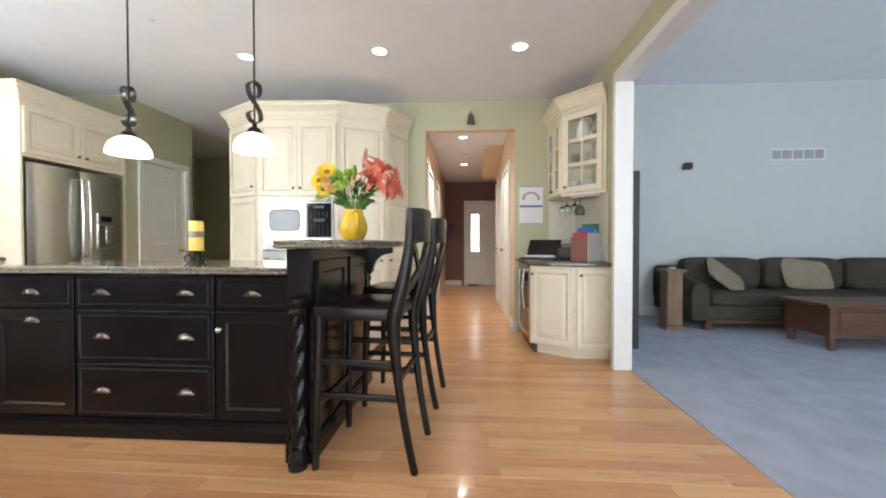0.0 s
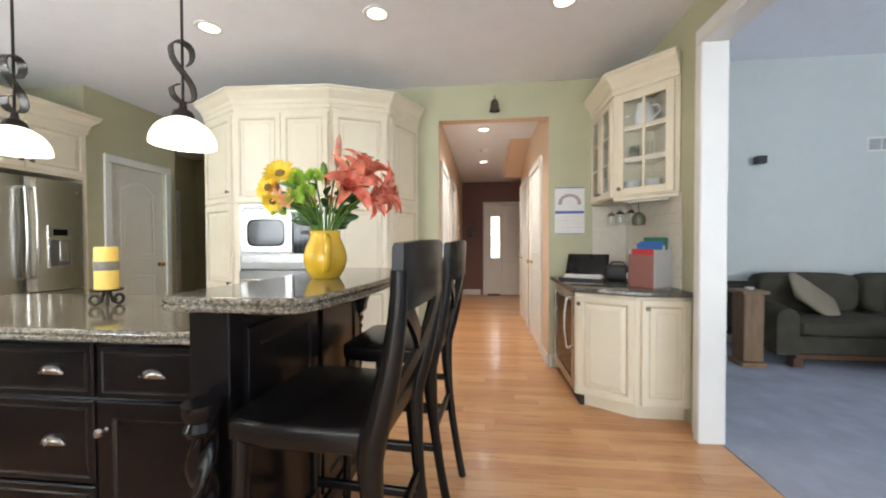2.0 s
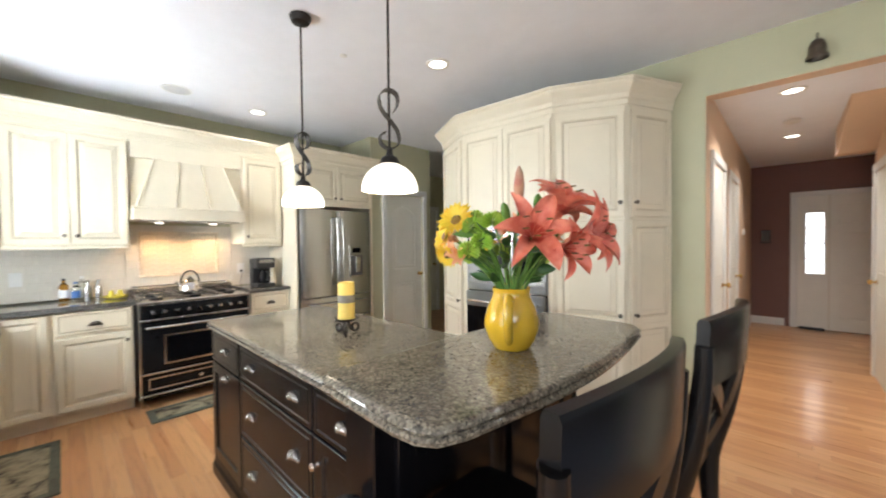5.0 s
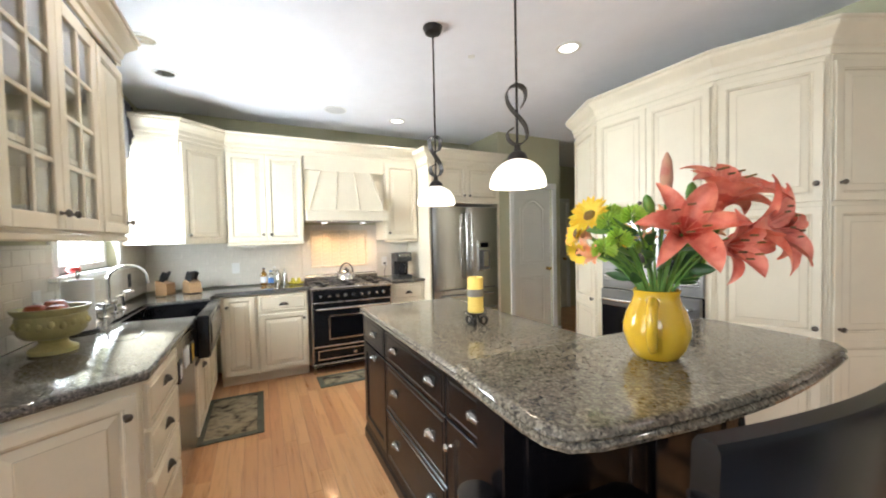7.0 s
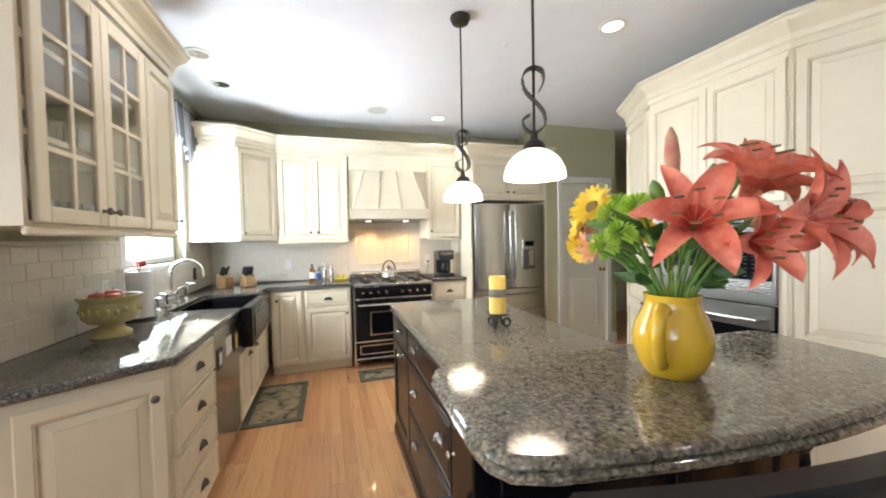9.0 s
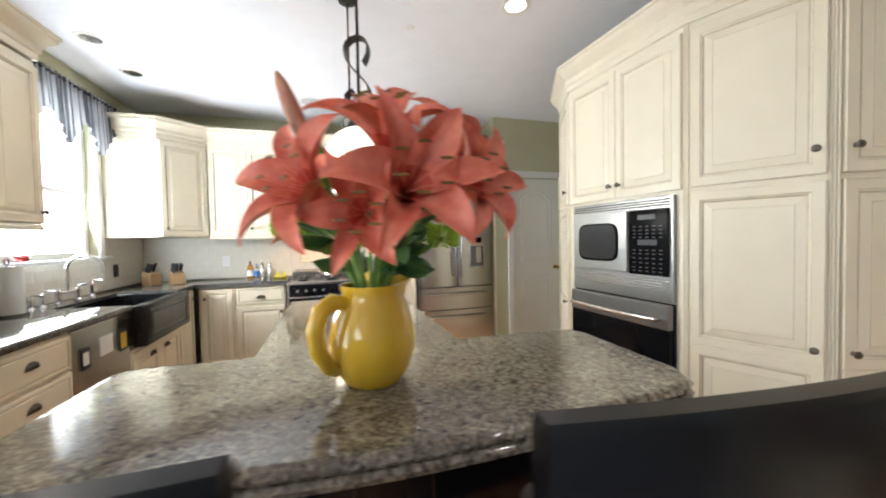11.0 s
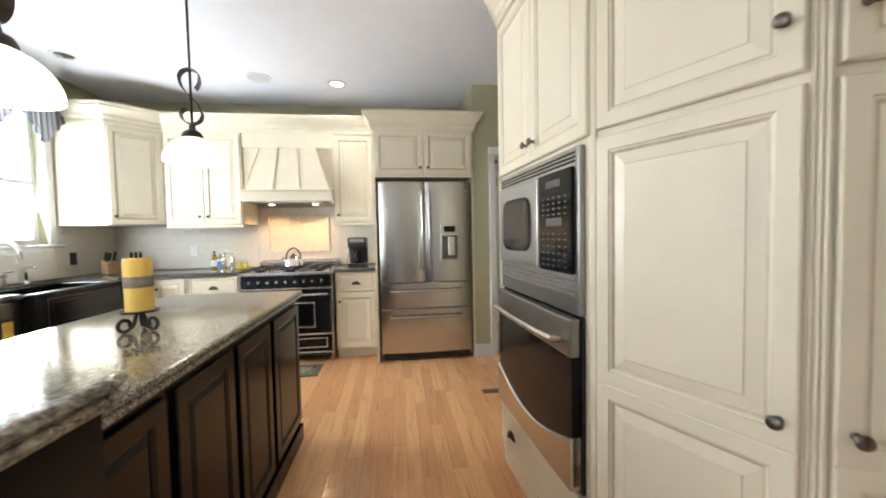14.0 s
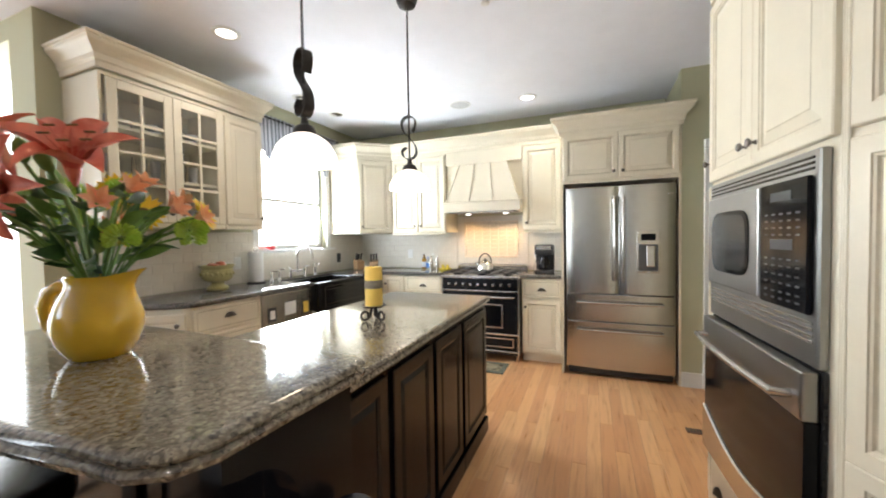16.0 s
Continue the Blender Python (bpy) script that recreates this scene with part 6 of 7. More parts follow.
CORAL = petal_mat("coral_petal", (0.62, 0.125, 0.075), (0.80, 0.27, 0.18))
CORAL_IN = petal_mat("coral_throat", (0.50, 0.05, 0.035), (0.66, 0.12, 0.07))
YELLOW = petal_mat("yellow_petal", (0.82, 0.52, 0.02), (0.88, 0.64, 0.05))
BROWN = petal_mat("brown_disc", (0.10, 0.05, 0.015), (0.25, 0.15, 0.03))
LIME = petal_mat("lime_petal", (0.34, 0.55, 0.05), (0.50, 0.68, 0.12))
ORANGE = petal_mat("orange_petal", (0.80, 0.30, 0.14), (0.86, 0.50, 0.30))
BUDM = petal_mat("bud_skin", (0.50, 0.16, 0.12), (0.55, 0.30, 0.18))
LEAFM = petal_mat("dark_leaf", (0.025, 0.085, 0.02), (0.06, 0.15, 0.035), 0.4)
LEAF2 = petal_mat("fresh_leaf", (0.09, 0.20, 0.03), (0.16, 0.30, 0.06), 0.45)


def petal(bm, m, length, width, th0, th1, n=9, cup=0.25, mi=0, ruffle=0.0, throat=0):
    """A pointed petal that starts along +z and curls from angle th0 to th1 (degrees) towards +x."""
    rows = []
    x = z = 0.0
    for k in range(n):
        u = k / (n - 1)
        th = radians(th0 + (th1 - th0) * u ** 1.5)
        w = width / 2 * (math.sin(math.pi * min(1, 0.08 + 0.92 * u) ** 1.05)) if u < 1 else 0.0005
        nx, nz = -math.cos(th), math.sin(th)
        row = []
        for s in (-1, -0.5, 0, 0.5, 1):
            lift = cup * w * s * s + ruffle * width * math.sin(9 * u + 2 * s) * abs(s)
            row.append(bm.verts.new(m @ Vector((x + nx * lift, s * w, z + nz * lift))))
        rows.append(row)
        st = length / (n - 1)
        x += st * math.sin(th)
        z += st * math.cos(th)
    for k2, (a, b) in enumerate(zip(rows, rows[1:])):
        for j in range(4):
            f = bm.faces.new((a[j], a[j + 1], b[j + 1], b[j]))
            f.material_index, f.smooth = (mi + 1 if throat and k2 < throat else mi), True


def aim(p, d):
    return Matrix.Translation(p) @ Vector(d).normalized().to_track_quat("Z", "Y").to_matrix().to_4x4()


bq = thing("bouquet", pose(VX, VY, VZ), "bunch of coral lilies, sunflowers and lime mums", "flowers")
BASE = Vector((0, 0, 0.10))


def stem(p, mat=LEAF2, r=0.0035):
    p = Vector(p)
    q = Vector((p.x * 0.10, p.y * 0.10, 0.02))
    mid = Vector((p.x * 0.22, p.y * 0.22, 0.19))
    pts = [q, mid] + [mid.lerp(p, u) + Vector((0, 0, 0.03 * math.sin(math.pi * u))) for u in (0.25, 0.5, 0.75, 1.0)]
    part("stem", tube(B(), pts, r, 6), mat, bq, smooth=True)


def lily(p, d, size=1.0, opened=1.0):
    bm = B()
    m = aim(p, d)
    for k in range(6):
        inner = k % 2
        mm = m @ Matrix.Rotation(math.pi / 3 * k + random.uniform(-0.08, 0.08), 4, "Z") @ Matrix.Translation((0.006, 0, 0))
        petal(bm, mm, (0.142 - 0.006 * inner) * size, (0.055 if inner else 0.040) * size, 26 + random.uniform(-5, 5), (92 + 50 * random.random()) * opened, 14, 0.75, 0, 0.045, 4)
    lathe(bm, [(0.004, -0.03), (0.012, 0.0), (0.015, 0.02)], 10)
    for v in bm.verts[-30:]:
        v.co = m @ v.co
    ob = part("lily", bm, [CORAL, CORAL_IN], bq, "coral lily with recurved petals")
    for k in range(6):
        a = math.pi / 3 * k + 0.4
        e = Vector((0.032 * math.cos(a), 0.032 * math.sin(a), 0.085)) * size
        bm = B()
        tube(bm, [m @ Vector((0, 0, 0.01)), m @ (e * 0.5 + Vector((0, 0, 0.012))), m @ e], 0.0011, 5, mi=0)
        tube(bm, [m @ (e + Vector((-0.008, 0, 0))), m @ (e + Vector((0.008, 0, 0.003)))], 0.0022, 6, mi=1)
        part("stamen", bm, [CORAL, BROWN], ob)
    stem(p)


def sunflower(p, d, r=0.048):
    m = aim(p, d)
    bm = B()
    for ring, (cnt, ln, th) in enumerate(((17, r, 82), (14, r * 0.85, 66))):
        for k in range(cnt):
            mm = m @ Matrix.Rotation(2 * math.pi * k / cnt + ring * 0.2 + random.uniform(-0.1, 0.1), 4, "Z") @ Matrix.Translation((r * 0.28, 0, 0))
            petal(bm, mm, ln, r * 0.36, th - 10, th + random.uniform(-12, 14), 5, 0.2)
    ob = part("sunflower", bm, YELLOW, bq, "yellow sunflower")
    bm = lathe(B(), [(0, 0.010), (r * 0.25, 0.009), (r * 0.36, 0.002), (r * 0.3, -0.008), (0, -0.012)], 16)
    bmesh.ops.transform(bm, matrix=m, verts=bm.verts)
    part("disc", bm, BROWN, ob, "dark brown centre", True)
    stem(p)


def mum(p, r=0.034):
    bm = B()
    for k in range(90):
        zz = 1 - 1.55 * (k + 0.5) / 90
        a = k * 2.399963
        s = math.sqrt(max(0, 1 - zz * zz))
        d = Vector((s * math.cos(a), s * math.sin(a), zz))
        petal(bm, aim(Vector(p) + d * r * 0.35, d), r * 0.72, r * 0.26, 5, 35, 4, 0.4)
    part("mum", bm, LIME, bq, "lime green pompon mum")
    stem(p)


def small_lily(p, d):
    bm = B()
    m = aim(p, d)
    for k in range(6):
        petal(bm, m @ Matrix.Rotation(math.pi / 3 * k, 4, "Z") @ Matrix.Translation((0.003, 0, 0)), 0.045, 0.02, 25, 75, 6, 0.3)
    part("alstroemeria", bm, ORANGE, bq, "small orange alstroemeria")
    stem(p, r=0.002)


random.seed(11)
for p, d, s in (((0.115, -0.08, 0.335), (0.6, -0.65, 0.4), 1.05), ((0.19, 0.03, 0.335), (0.9, 0.1, 0.25), 1.08), ((0.15, 0.01, 0.40), (0.45, -0.1, 0.85), 1.0),
                ((0.085, 0.12, 0.40), (0.3, 0.55, 0.75), 1.0), ((0.17, 0.11, 0.345), (0.8, 0.55, 0.2), 0.95), ((0.17, -0.02, 0.31), (0.9, -0.25, -0.05), 0.8)):
    lily(p, d, s)
for p, d, r in (((-0.115, -0.125, 0.395), (0.15, -0.8, 0.5), 0.05), ((-0.165, -0.12, 0.345), (-0.35, -0.85, 0.25), 0.045), ((-0.13, -0.15, 0.29), (0.0, -0.85, -0.45), 0.034), ((-0.18, 0.10, 0.33), (-0.5, 0.7, 0.4), 0.04)):
    sunflower(p, d, r)
for p in ((-0.055, -0.12, 0.37), (-0.01, -0.135, 0.325), (-0.085, -0.07, 0.395), (0.005, -0.10, 0.385), (-0.045, -0.15, 0.30), (-0.19, 0.06, 0.30), (-0.13, 0.13, 0.29), (-0.21, 0.02, 0.27), (0.02, 0.14, 0.27)):
    mum(p)
for p, d in (((-0.10, -0.14, 0.30), (-0.2, -1, 0.3)), ((-0.07, -0.15, 0.285), (0.2, -1, 0.1)), ((-0.12, -0.11, 0.33), (-0.4, -0.8, 0.5)), ((-0.10, 0.10, 0.35), (-0.4, 0.5, 0.7)), ((-0.06, 0.17, 0.33), (-0.3, 0.9, 0.4)), ((-0.15, 0.06, 0.36), (-0.6, 0.2, 0.7)), ((0.0, 0.13, 0.37), (0, 0.8, 0.6)), ((-0.04, 0.10, 0.385), (-0.2, 0.6, 0.8)), ((-0.13, 0.15, 0.32), (-0.4, 0.9, 0.3)), ((0.06, 0.14, 0.34), (0.3, 0.9, 0.4))):
    small_lily(p, d)
for p, d, ln in (((0.09, -0.10, 0.41), (0.25, -0.36, 0.95), 0.125), ((0.08, 0.02, 0.41), (0.1, -0.1, 1), 0.06), ((0.12, 0.03, 0.42), (0.2, 0.1, 1), 0.05), ((0.03, -0.06, 0.38), (0.1, -0.5, 0.8), 0.07), ((0.10, 0.08, 0.40), (0.5, 0.3, 0.8), 0.06)):
    bm = lathe(B(), [(0.003, 0), (0.011, ln * 0.2), (0.014, ln * 0.55), (0.010, ln * 0.85), (0.002, ln)], 10)
    bmesh.ops.transform(bm, matrix=aim(p, d), verts=bm.verts)
    part("bud", bm, BUDM if ln > 0.1 else LEAF2, bq, "closed lily bud", True)
    stem(p)
for k in range(75):
    a = random.uniform(0, 2 * math.pi)
    h = random.uniform(0.20, 0.37)
    rr = random.uniform(0.05, 0.08) + (h - 0.18) * 0.62
    bm = B()
    d = Vector((math.cos(a), math.sin(a), random.uniform(-0.15, 0.9)))
    petal(bm, aim((rr * 0.6 * math.cos(a), rr * 0.6 * math.sin(a), h), d) @ Matrix.Rotation(random.uniform(0, 6.3), 4, "Z"), random.uniform(0.05, 0.09), random.uniform(0.02, 0.033), 5, random.uniform(15, 60), 7, 0.3)
    part("leaf", bm, LEAFM if k % 3 else LEAF2, bq)

# ---- desk nook things ----
lp = thing("laptop", pose(1.10, 4.52, 0.884, 0, 0, -25), "open black laptop with papers on its keyboard", "laptop")
part("base", box(B(), -0.18, 0.18, -0.125, 0.125, 0, 0.022, 0.004), RUBBER, lp)
bm = box(B(), -0.18, 0.18, -0.006, 0.006, 0, 0.235, 0.003)
bmesh.ops.transform(bm, matrix=pose(0, 0.135, 0.02, -35), verts=bm.verts)
part("screen", bm, BLACK, lp)
pp = thing("papers", pose(1.10, 4.50, 0.907, 0, 0, -20), "loose stack of white papers on the laptop", "papers")
for k in range(4):
    part("sheet", box(B(), -0.15, 0.15, -0.11, 0.11, k * 0.005, k * 0.005 + 0.003, 0.001), PAPER, pp)
    pp.children[-1].rotation_euler = (0, 0, radians(4 * k - 6))
bg = thing("camera_bag", pose(1.38, 4.50, 0.884, 0, 0, -30), "small black zipped camera bag", "bag")
part("pouch", box(B(), -0.085, 0.085, -0.06, 0.06, 0, 0.13, 0.025, 3), RUBBER, bg, smooth=True)
part("strap", tube(B(), [(-0.07, 0, 0.12), (-0.04, 0, 0.155), (0.04, 0, 0.155), (0.07, 0, 0.12)], 0.008, 8, 0.5), RUBBER, bg, smooth=True)
mg = thing("mug", pose(1.475, 4.36, 0.884), "white patterned coffee mug", "mug")
part("cup", lathe(B(), [(0, 0), (0.034, 0), (0.04, 0.01), (0.041, 0.095), (0.037, 0.095), (0.035, 0.012), (0, 0.01)], 20), WHITE, mg, smooth=True)
part("handle", tube(B(), [(-0.04, 0, 0.08), (-0.068, 0, 0.07), (-0.068, 0, 0.035), (-0.04, 0, 0.025)], 0.006, 8), WHITE, mg, smooth=True)
fb = thing("file_box", pose(1.455, 4.06, 0.884, 0, 0, -60), "file organiser full of coloured paper folders", "file box")
ROSE, BLUE_F, GREEN_F, RED_F = plain("mauve_card", (0.30, 0.13, 0.11), 0.6), plain("blue_folder", (0.04, 0.16, 0.50), 0.5), plain("green_folder", (0.03, 0.16, 0.09), 0.5), plain("red_folder", (0.55, 0.035, 0.04), 0.5)
GREYP = plain("frosted_plastic", (0.52, 0.53, 0.56), 0.35)
part("front_panel", box(B(), -0.10, 0.10, -0.105, -0.095, 0, 0.235, 0.003), ROSE, fb)
part("side_panel", box(B(), 0.095, 0.105, -0.095, 0.10, 0, 0.27, 0.003), GREYP, fb)
part("side_panel", box(B(), -0.105, -0.095, -0.095, 0.10, 0, 0.27, 0.003), GREYP, fb)
part("back_panel", box(B(), -0.10, 0.10, 0.095, 0.105, 0, 0.29, 0.003), GREYP, fb)
part("floor_panel", box(B(), -0.094, 0.094, -0.094, 0.094, 0, 0.008), GREYP, fb)
for k, (mt, h) in enumerate(((RED_F, 0.275), (RED_F, 0.27), (PAPER, 0.26), (BLUE_F, 0.315), (BLUE_F, 0.32), (BLUE_F, 0.33), (PAPER, 0.30), (GREEN_F, 0.36), (GREEN_F, 0.355), (PAPER, 0.31))):
    y = -0.085 + k * 0.018
    part("folder", box(B(), -0.09, 0.09, y, y + 0.006, 0.008, h, 0.002), mt, fb)
cl = thing("calendar", pose(0.925, 4.857, 1.285), "white wall calendar with a flower picture", "calendar")
part("sheet", box(B(), 0, 0.275, -0.006, -0.001, 0, 0.45, 0.001), PAPER, cl)
BLUEP = plain("blue_print", (0.10, 0.14, 0.45), 0.7)
for z0, z1 in ((0.198, 0.224), (0.440, 0.449), (0.002, 0.010)):
    part("blue_band", box(B(), 0.004, 0.271, -0.0075, -0.006, z0, z1), BLUEP, cl)
MAUVE = plain("mauve_print", (0.40, 0.30, 0.34), 0.7, vary=0.4, scale=40)
for k in range(9):
    a = math.pi * k / 8
    part("printed_flower", box(B(), 0.1375 + 0.09 * math.cos(a) - 0.017, 0.1375 + 0.09 * math.cos(a) + 0.017, -0.0072, -0.006, 0.285 + 0.075 * math.sin(a), 0.312 + 0.075 * math.sin(a), 0.0), MAUVE, cl)
for r in range(5):
    part("print_line", box(B(), 0.02, 0.255, -0.0068, -0.006, 0.03 + r * 0.034, 0.0315 + r * 0.034), MAUVE, cl)
ln = thing("wall_lantern", pose(0.35, 4.835, 2.47), "small pewter bell-shaped wall ornament", "ornament")
part("bell", lathe(B(), [(0.05, 0), (0.052, 0.012), (0.042, 0.03), (0.040, 0.075), (0.028, 0.105), (0.01, 0.118), (0, 0.12)], 16, (0, -0.03, 0)), PEWTER, ln, smooth=True)
part("hanger", tube(B(), [(0, -0.03, 0.115), (0, -0.03, 0.15), (0, 0.022, 0.155)], 0.005, 8), PEWTER, ln, smooth=True)
for k in range(4):
    x, y = 1.36 + 0.05 * (k % 2), 4.60 - k * 0.10
    ob = thing("wine_glass", pose(x, y, 1.555), "clear stemmed glass hanging upside down under the cabinet", "wine glass", "hanging glasses")
    part("glass", lathe(B(), [(0.032, -0.001), (0.030, -0.005), (0.005, -0.010), (0.0035, -0.07), (0.012, -0.085), (0.033, -0.115), (0.036, -0.155), (0.030, -0.205), (0.029, -0.205), (0.0345, -0.155), (0.0315, -0.117), (0.0, -0.09)], 18), GLASS, ob, smooth=True)
SMOKED = plain("smoked_green_glass", (0.09, 0.10, 0.065), 0.12)
ob = thing("goblet", pose(1.435, 4.215, 1.555), "dark green goblet hanging upside down under the cabinet", "goblet")
part("foot", lathe(B(), [(0, -0.001), (0.034, -0.001), (0.032, -0.005), (0.006, -0.010), (0.0, -0.010)], 18), SMOKED, ob, smooth=True)
part("stem", tube(B(), [(0, 0, -0.008), (0, 0, -0.118)], 0.0045, 8), SMOKED, ob, smooth=True)
part("bowl", lathe(B(), [(0, -0.112), (0.022, -0.118), (0.044, -0.145), (0.050, -0.175), (0.044, -0.215), (0.042, -0.215), (0.047, -0.175), (0.041, -0.147), (0.0, -0.120)], 22), SMOKED, ob, smooth=True)
uc = thing("under_cabinet_light", face_pose(1.33, 4.20, 1.54, 3.98, 1.528), "slim white light bar under the desk cabinet", "light bar")
part("bar", box(B(), 0, 0.30, 0.02, 0.06, -0.012, 0.0, 0.003), WHITE, uc)
part("diffuser", box(B(), 0.01, 0.29, 0.025, 0.055, -0.015, -0.011), GREYP, uc)
# dishes behind glass
SPOT = plain("white_china", (0.72, 0.72, 0.72), 0.25)
tp = thing("pitcher", pose(1.455, 4.175, 2.10), "white patterned china pitcher on a glass-door shelf", "pitcher")
part("body", lathe(B(), [(0, 0), (0.052, 0), (0.062, 0.02), (0.064, 0.08), (0.050, 0.125), (0.052, 0.155), (0.047, 0.155), (0.045, 0.126), (0.058, 0.08), (0.056, 0.022), (0, 0.012)], 22), SPOT, tp, smooth=True)
part("handle", tube(B(), [(0.035, -0.037, 0.13), (0.07, -0.073, 0.125), (0.078, -0.082, 0.075), (0.042, -0.045, 0.035)], 0.008, 8), SPOT, tp, smooth=True)
part("lid", lathe(B(), [(0.05, 0.155), (0.03, 0.168), (0.010, 0.174), (0.012, 0.184), (0, 0.188)], 18), SPOT, tp, smooth=True)
for j, (x, y) in enumerate(((1.40, 4.22), (1.47, 4.15), (1.43, 4.30))):
    ob = thing("tumbler", pose(x, y, 1.84), "clear glass tumbler on a cabinet shelf", "glass", "tumblers on the shelf")
    part("glass", lathe(B(), [(0, 0), (0.03, 0), (0.036, 0.12), (0.034, 0.12), (0.028, 0.006), (0, 0.006)], 16), GLASS, ob, smooth=True)
for j, (x, y) in enumerate(((1.40, 4.24), (1.50, 4.14))):
    ob = thing("bowl_stack", pose(x, y, 1.58), "stack of pale china bowls on the bottom shelf", "bowls")
    for k in range(3):
        part("bowl", lathe(B(), [(0, k * 0.025), (0.03, k * 0.025), (0.06, 0.05 + k * 0.025), (0.056, 0.05 + k * 0.025), (0.026, 0.006 + k * 0.025), (0, 0.006 + k * 0.025)], 20), SPOT, ob, smooth=True)
for k in range(8):
    x = -1.21 - 0.088 * k
    for zz, h, r in ((1.479, 0.10, 0.036), (1.771, 0.14, 0.033), (2.071, 0.09, 0.04)):
        ob = thing("tumbler", pose(x, 0.82, zz), "glass tumbler in the glass-door cabinet", "glass", "glasses in the cabinet")
        part("glass", lathe(B(), [(0, 0), (r * 0.8, 0), (r, h), (r * 0.93, h), (r * 0.74, 0.006), (0, 0.006)], 12), GREYP if k % 3 == 1 else GLASS, ob, smooth=True)

# ---- hallway bits ----
wall_plate(pose(-0.236, 5.15, 1.15, 0, 0, 90), "white light switch on the hallway wall", WHITE, True)
th = thing("thermostat", pose(-0.236, 8.2, 1.50, 0, 0, 90), "small white wall thermostat", "thermostat")
part("case", box(B(), -0.05, 0.05, -0.025, 0, -0.04, 0.04, 0.006), WHITE, th)
ip = thing("alarm_panel", pose(-0.05, 9.698, 1.45), "small dark wall alarm panel", "alarm panel")
part("case", box(B(), -0.06, 0.06, -0.03, 0, -0.09, 0.09, 0.006), IRON, ip)
part("shelf", box(B(), -0.07, 0.07, -0.06, -0.0, -0.115, -0.095, 0.003), IRON, ip)

# ---- living room ----
SOFA = plain("olive_grey_chenille", (0.060, 0.055, 0.042), 0.95, vary=0.25, scale=7, grain=180, relief=0.5, spec=0.15)
PILLOW = plain("taupe_pillow", (0.25, 0.215, 0.16), 0.9, vary=0.15, scale=12, grain=200, relief=0.4, spec=0.15)
WOODD = plain("dark_walnut", (0.10, 0.045, 0.022), 0.42, vary=0.35, scale=3, grain=40, stretch=(1, 8, 8))
WOODM = plain("aged_pine", (0.20, 0.12, 0.065), 0.55, vary=0.3, scale=4, stretch=(6, 6, 1))


def cushion(bm, x0, x1, y0, y1, z0, z1, puff=0.04):
    """A soft block with rounded, swollen sides."""
    cx, cy, cz = (x0 + x1) / 2, (y0 + y1) / 2, (z0 + z1) / 2
    hx, hy, hz = (x1 - x0) / 2, (y1 - y0) / 2, (z1 - z0) / 2
    g = bmesh.ops.create_cube(bm, size=2)["verts"]
    bmesh.ops.subdivide_edges(bm, edges=list({e for v in g for e in v.link_edges}), cuts=5, use_grid_fill=True)
    vs = [v for v in bm.verts if not v.tag]
    for v in vs:
        a, b, c = v.co
        n4 = (abs(a) ** 6 + abs(b) ** 6 + abs(c) ** 6) ** (1 / 6)
        a, b, c = a / n4, b / n4, c / n4
        v.co = Vector((cx + a * hx, cy + b * hy, cz + c * hz))
        v.tag = True
    return bm


so = thing("sofa", pose(2.75, 5.0, 0.006), "olive-grey upholstered sectional sofa with rolled arms", "sofa")
part("base", box(B(), 0.42, 4.6, 0.02, 0.90, 0.13, 0.30, 0.02), SOFA, so)
part("base_rail", box(B(), 0.44, 4.6, 0.03, 0.88, 0.085, 0.13, 0.004), WOODD, so, "dark wooden base rail")
for x, y in ((0.46, 0.07), (0.46, 0.83), (2.3, 0.07), (4.5, 0.07)):
    part("foot", box(B(), x - 0.04, x + 0.05, y - 0.04, y + 0.05, 0, 0.09, 0.006), WOODD, so)
bm = B()
pts = [(0.0, 0.30), (0.0, 0.62)] + [(0.10 + 0.10 * math.cos(a), 0.64 + 0.10 * math.sin(a)) for a in [math.pi - math.pi * k / 8 for k in range(9)]] + [(0.20, 0.30)]
lo, hi = [bm.verts.new((0.25 + x, 0.0, z - 0.17)) for x, z in pts], [bm.verts.new((0.25 + x, 0.92, z + 0.0)) for x, z in pts]
bm.faces.new(lo), bm.faces.new(hi)
for k in range(len(pts)):
    j = (k + 1) % len(pts)
    bm.faces.new((lo[k], lo[j], hi[j], hi[k]))
part("arm", bm, SOFA, so, smooth=True)
part("back_frame", box(B(), 0.25, 4.6, 0.74, 0.93, 0.13, 0.74, 0.05, 3), SOFA, so, smooth=True)
for k in range(4):
    x = 0.46 + k * 1.03
    part("seat_cushion", cushion(B(), x, x + 1.02, 0.0, 0.72, 0.29, 0.46), SOFA, so, smooth=True)
    part("back_cushion", cushion(B(), x + 0.02, x + 1.0, 0.52, 0.80, 0.44, 0.86), SOFA, so, smooth=True)


def pillow(m, w, label):
    ob = thing("throw_pillow", m, label, "pillow", "pillows on the sofa")
    bm = cushion(B(), -w / 2, w / 2, -0.07, 0.07, 0, 0.42)
    for v in bm.verts:
        r = max(abs(v.co.x) / (w / 2), abs(v.co.z - 0.21) / 0.21)
        v.co.y *= max(0.18, 1 - r ** 3 * 0.8)
    part("cover", bm, PILLOW, ob, smooth=True)


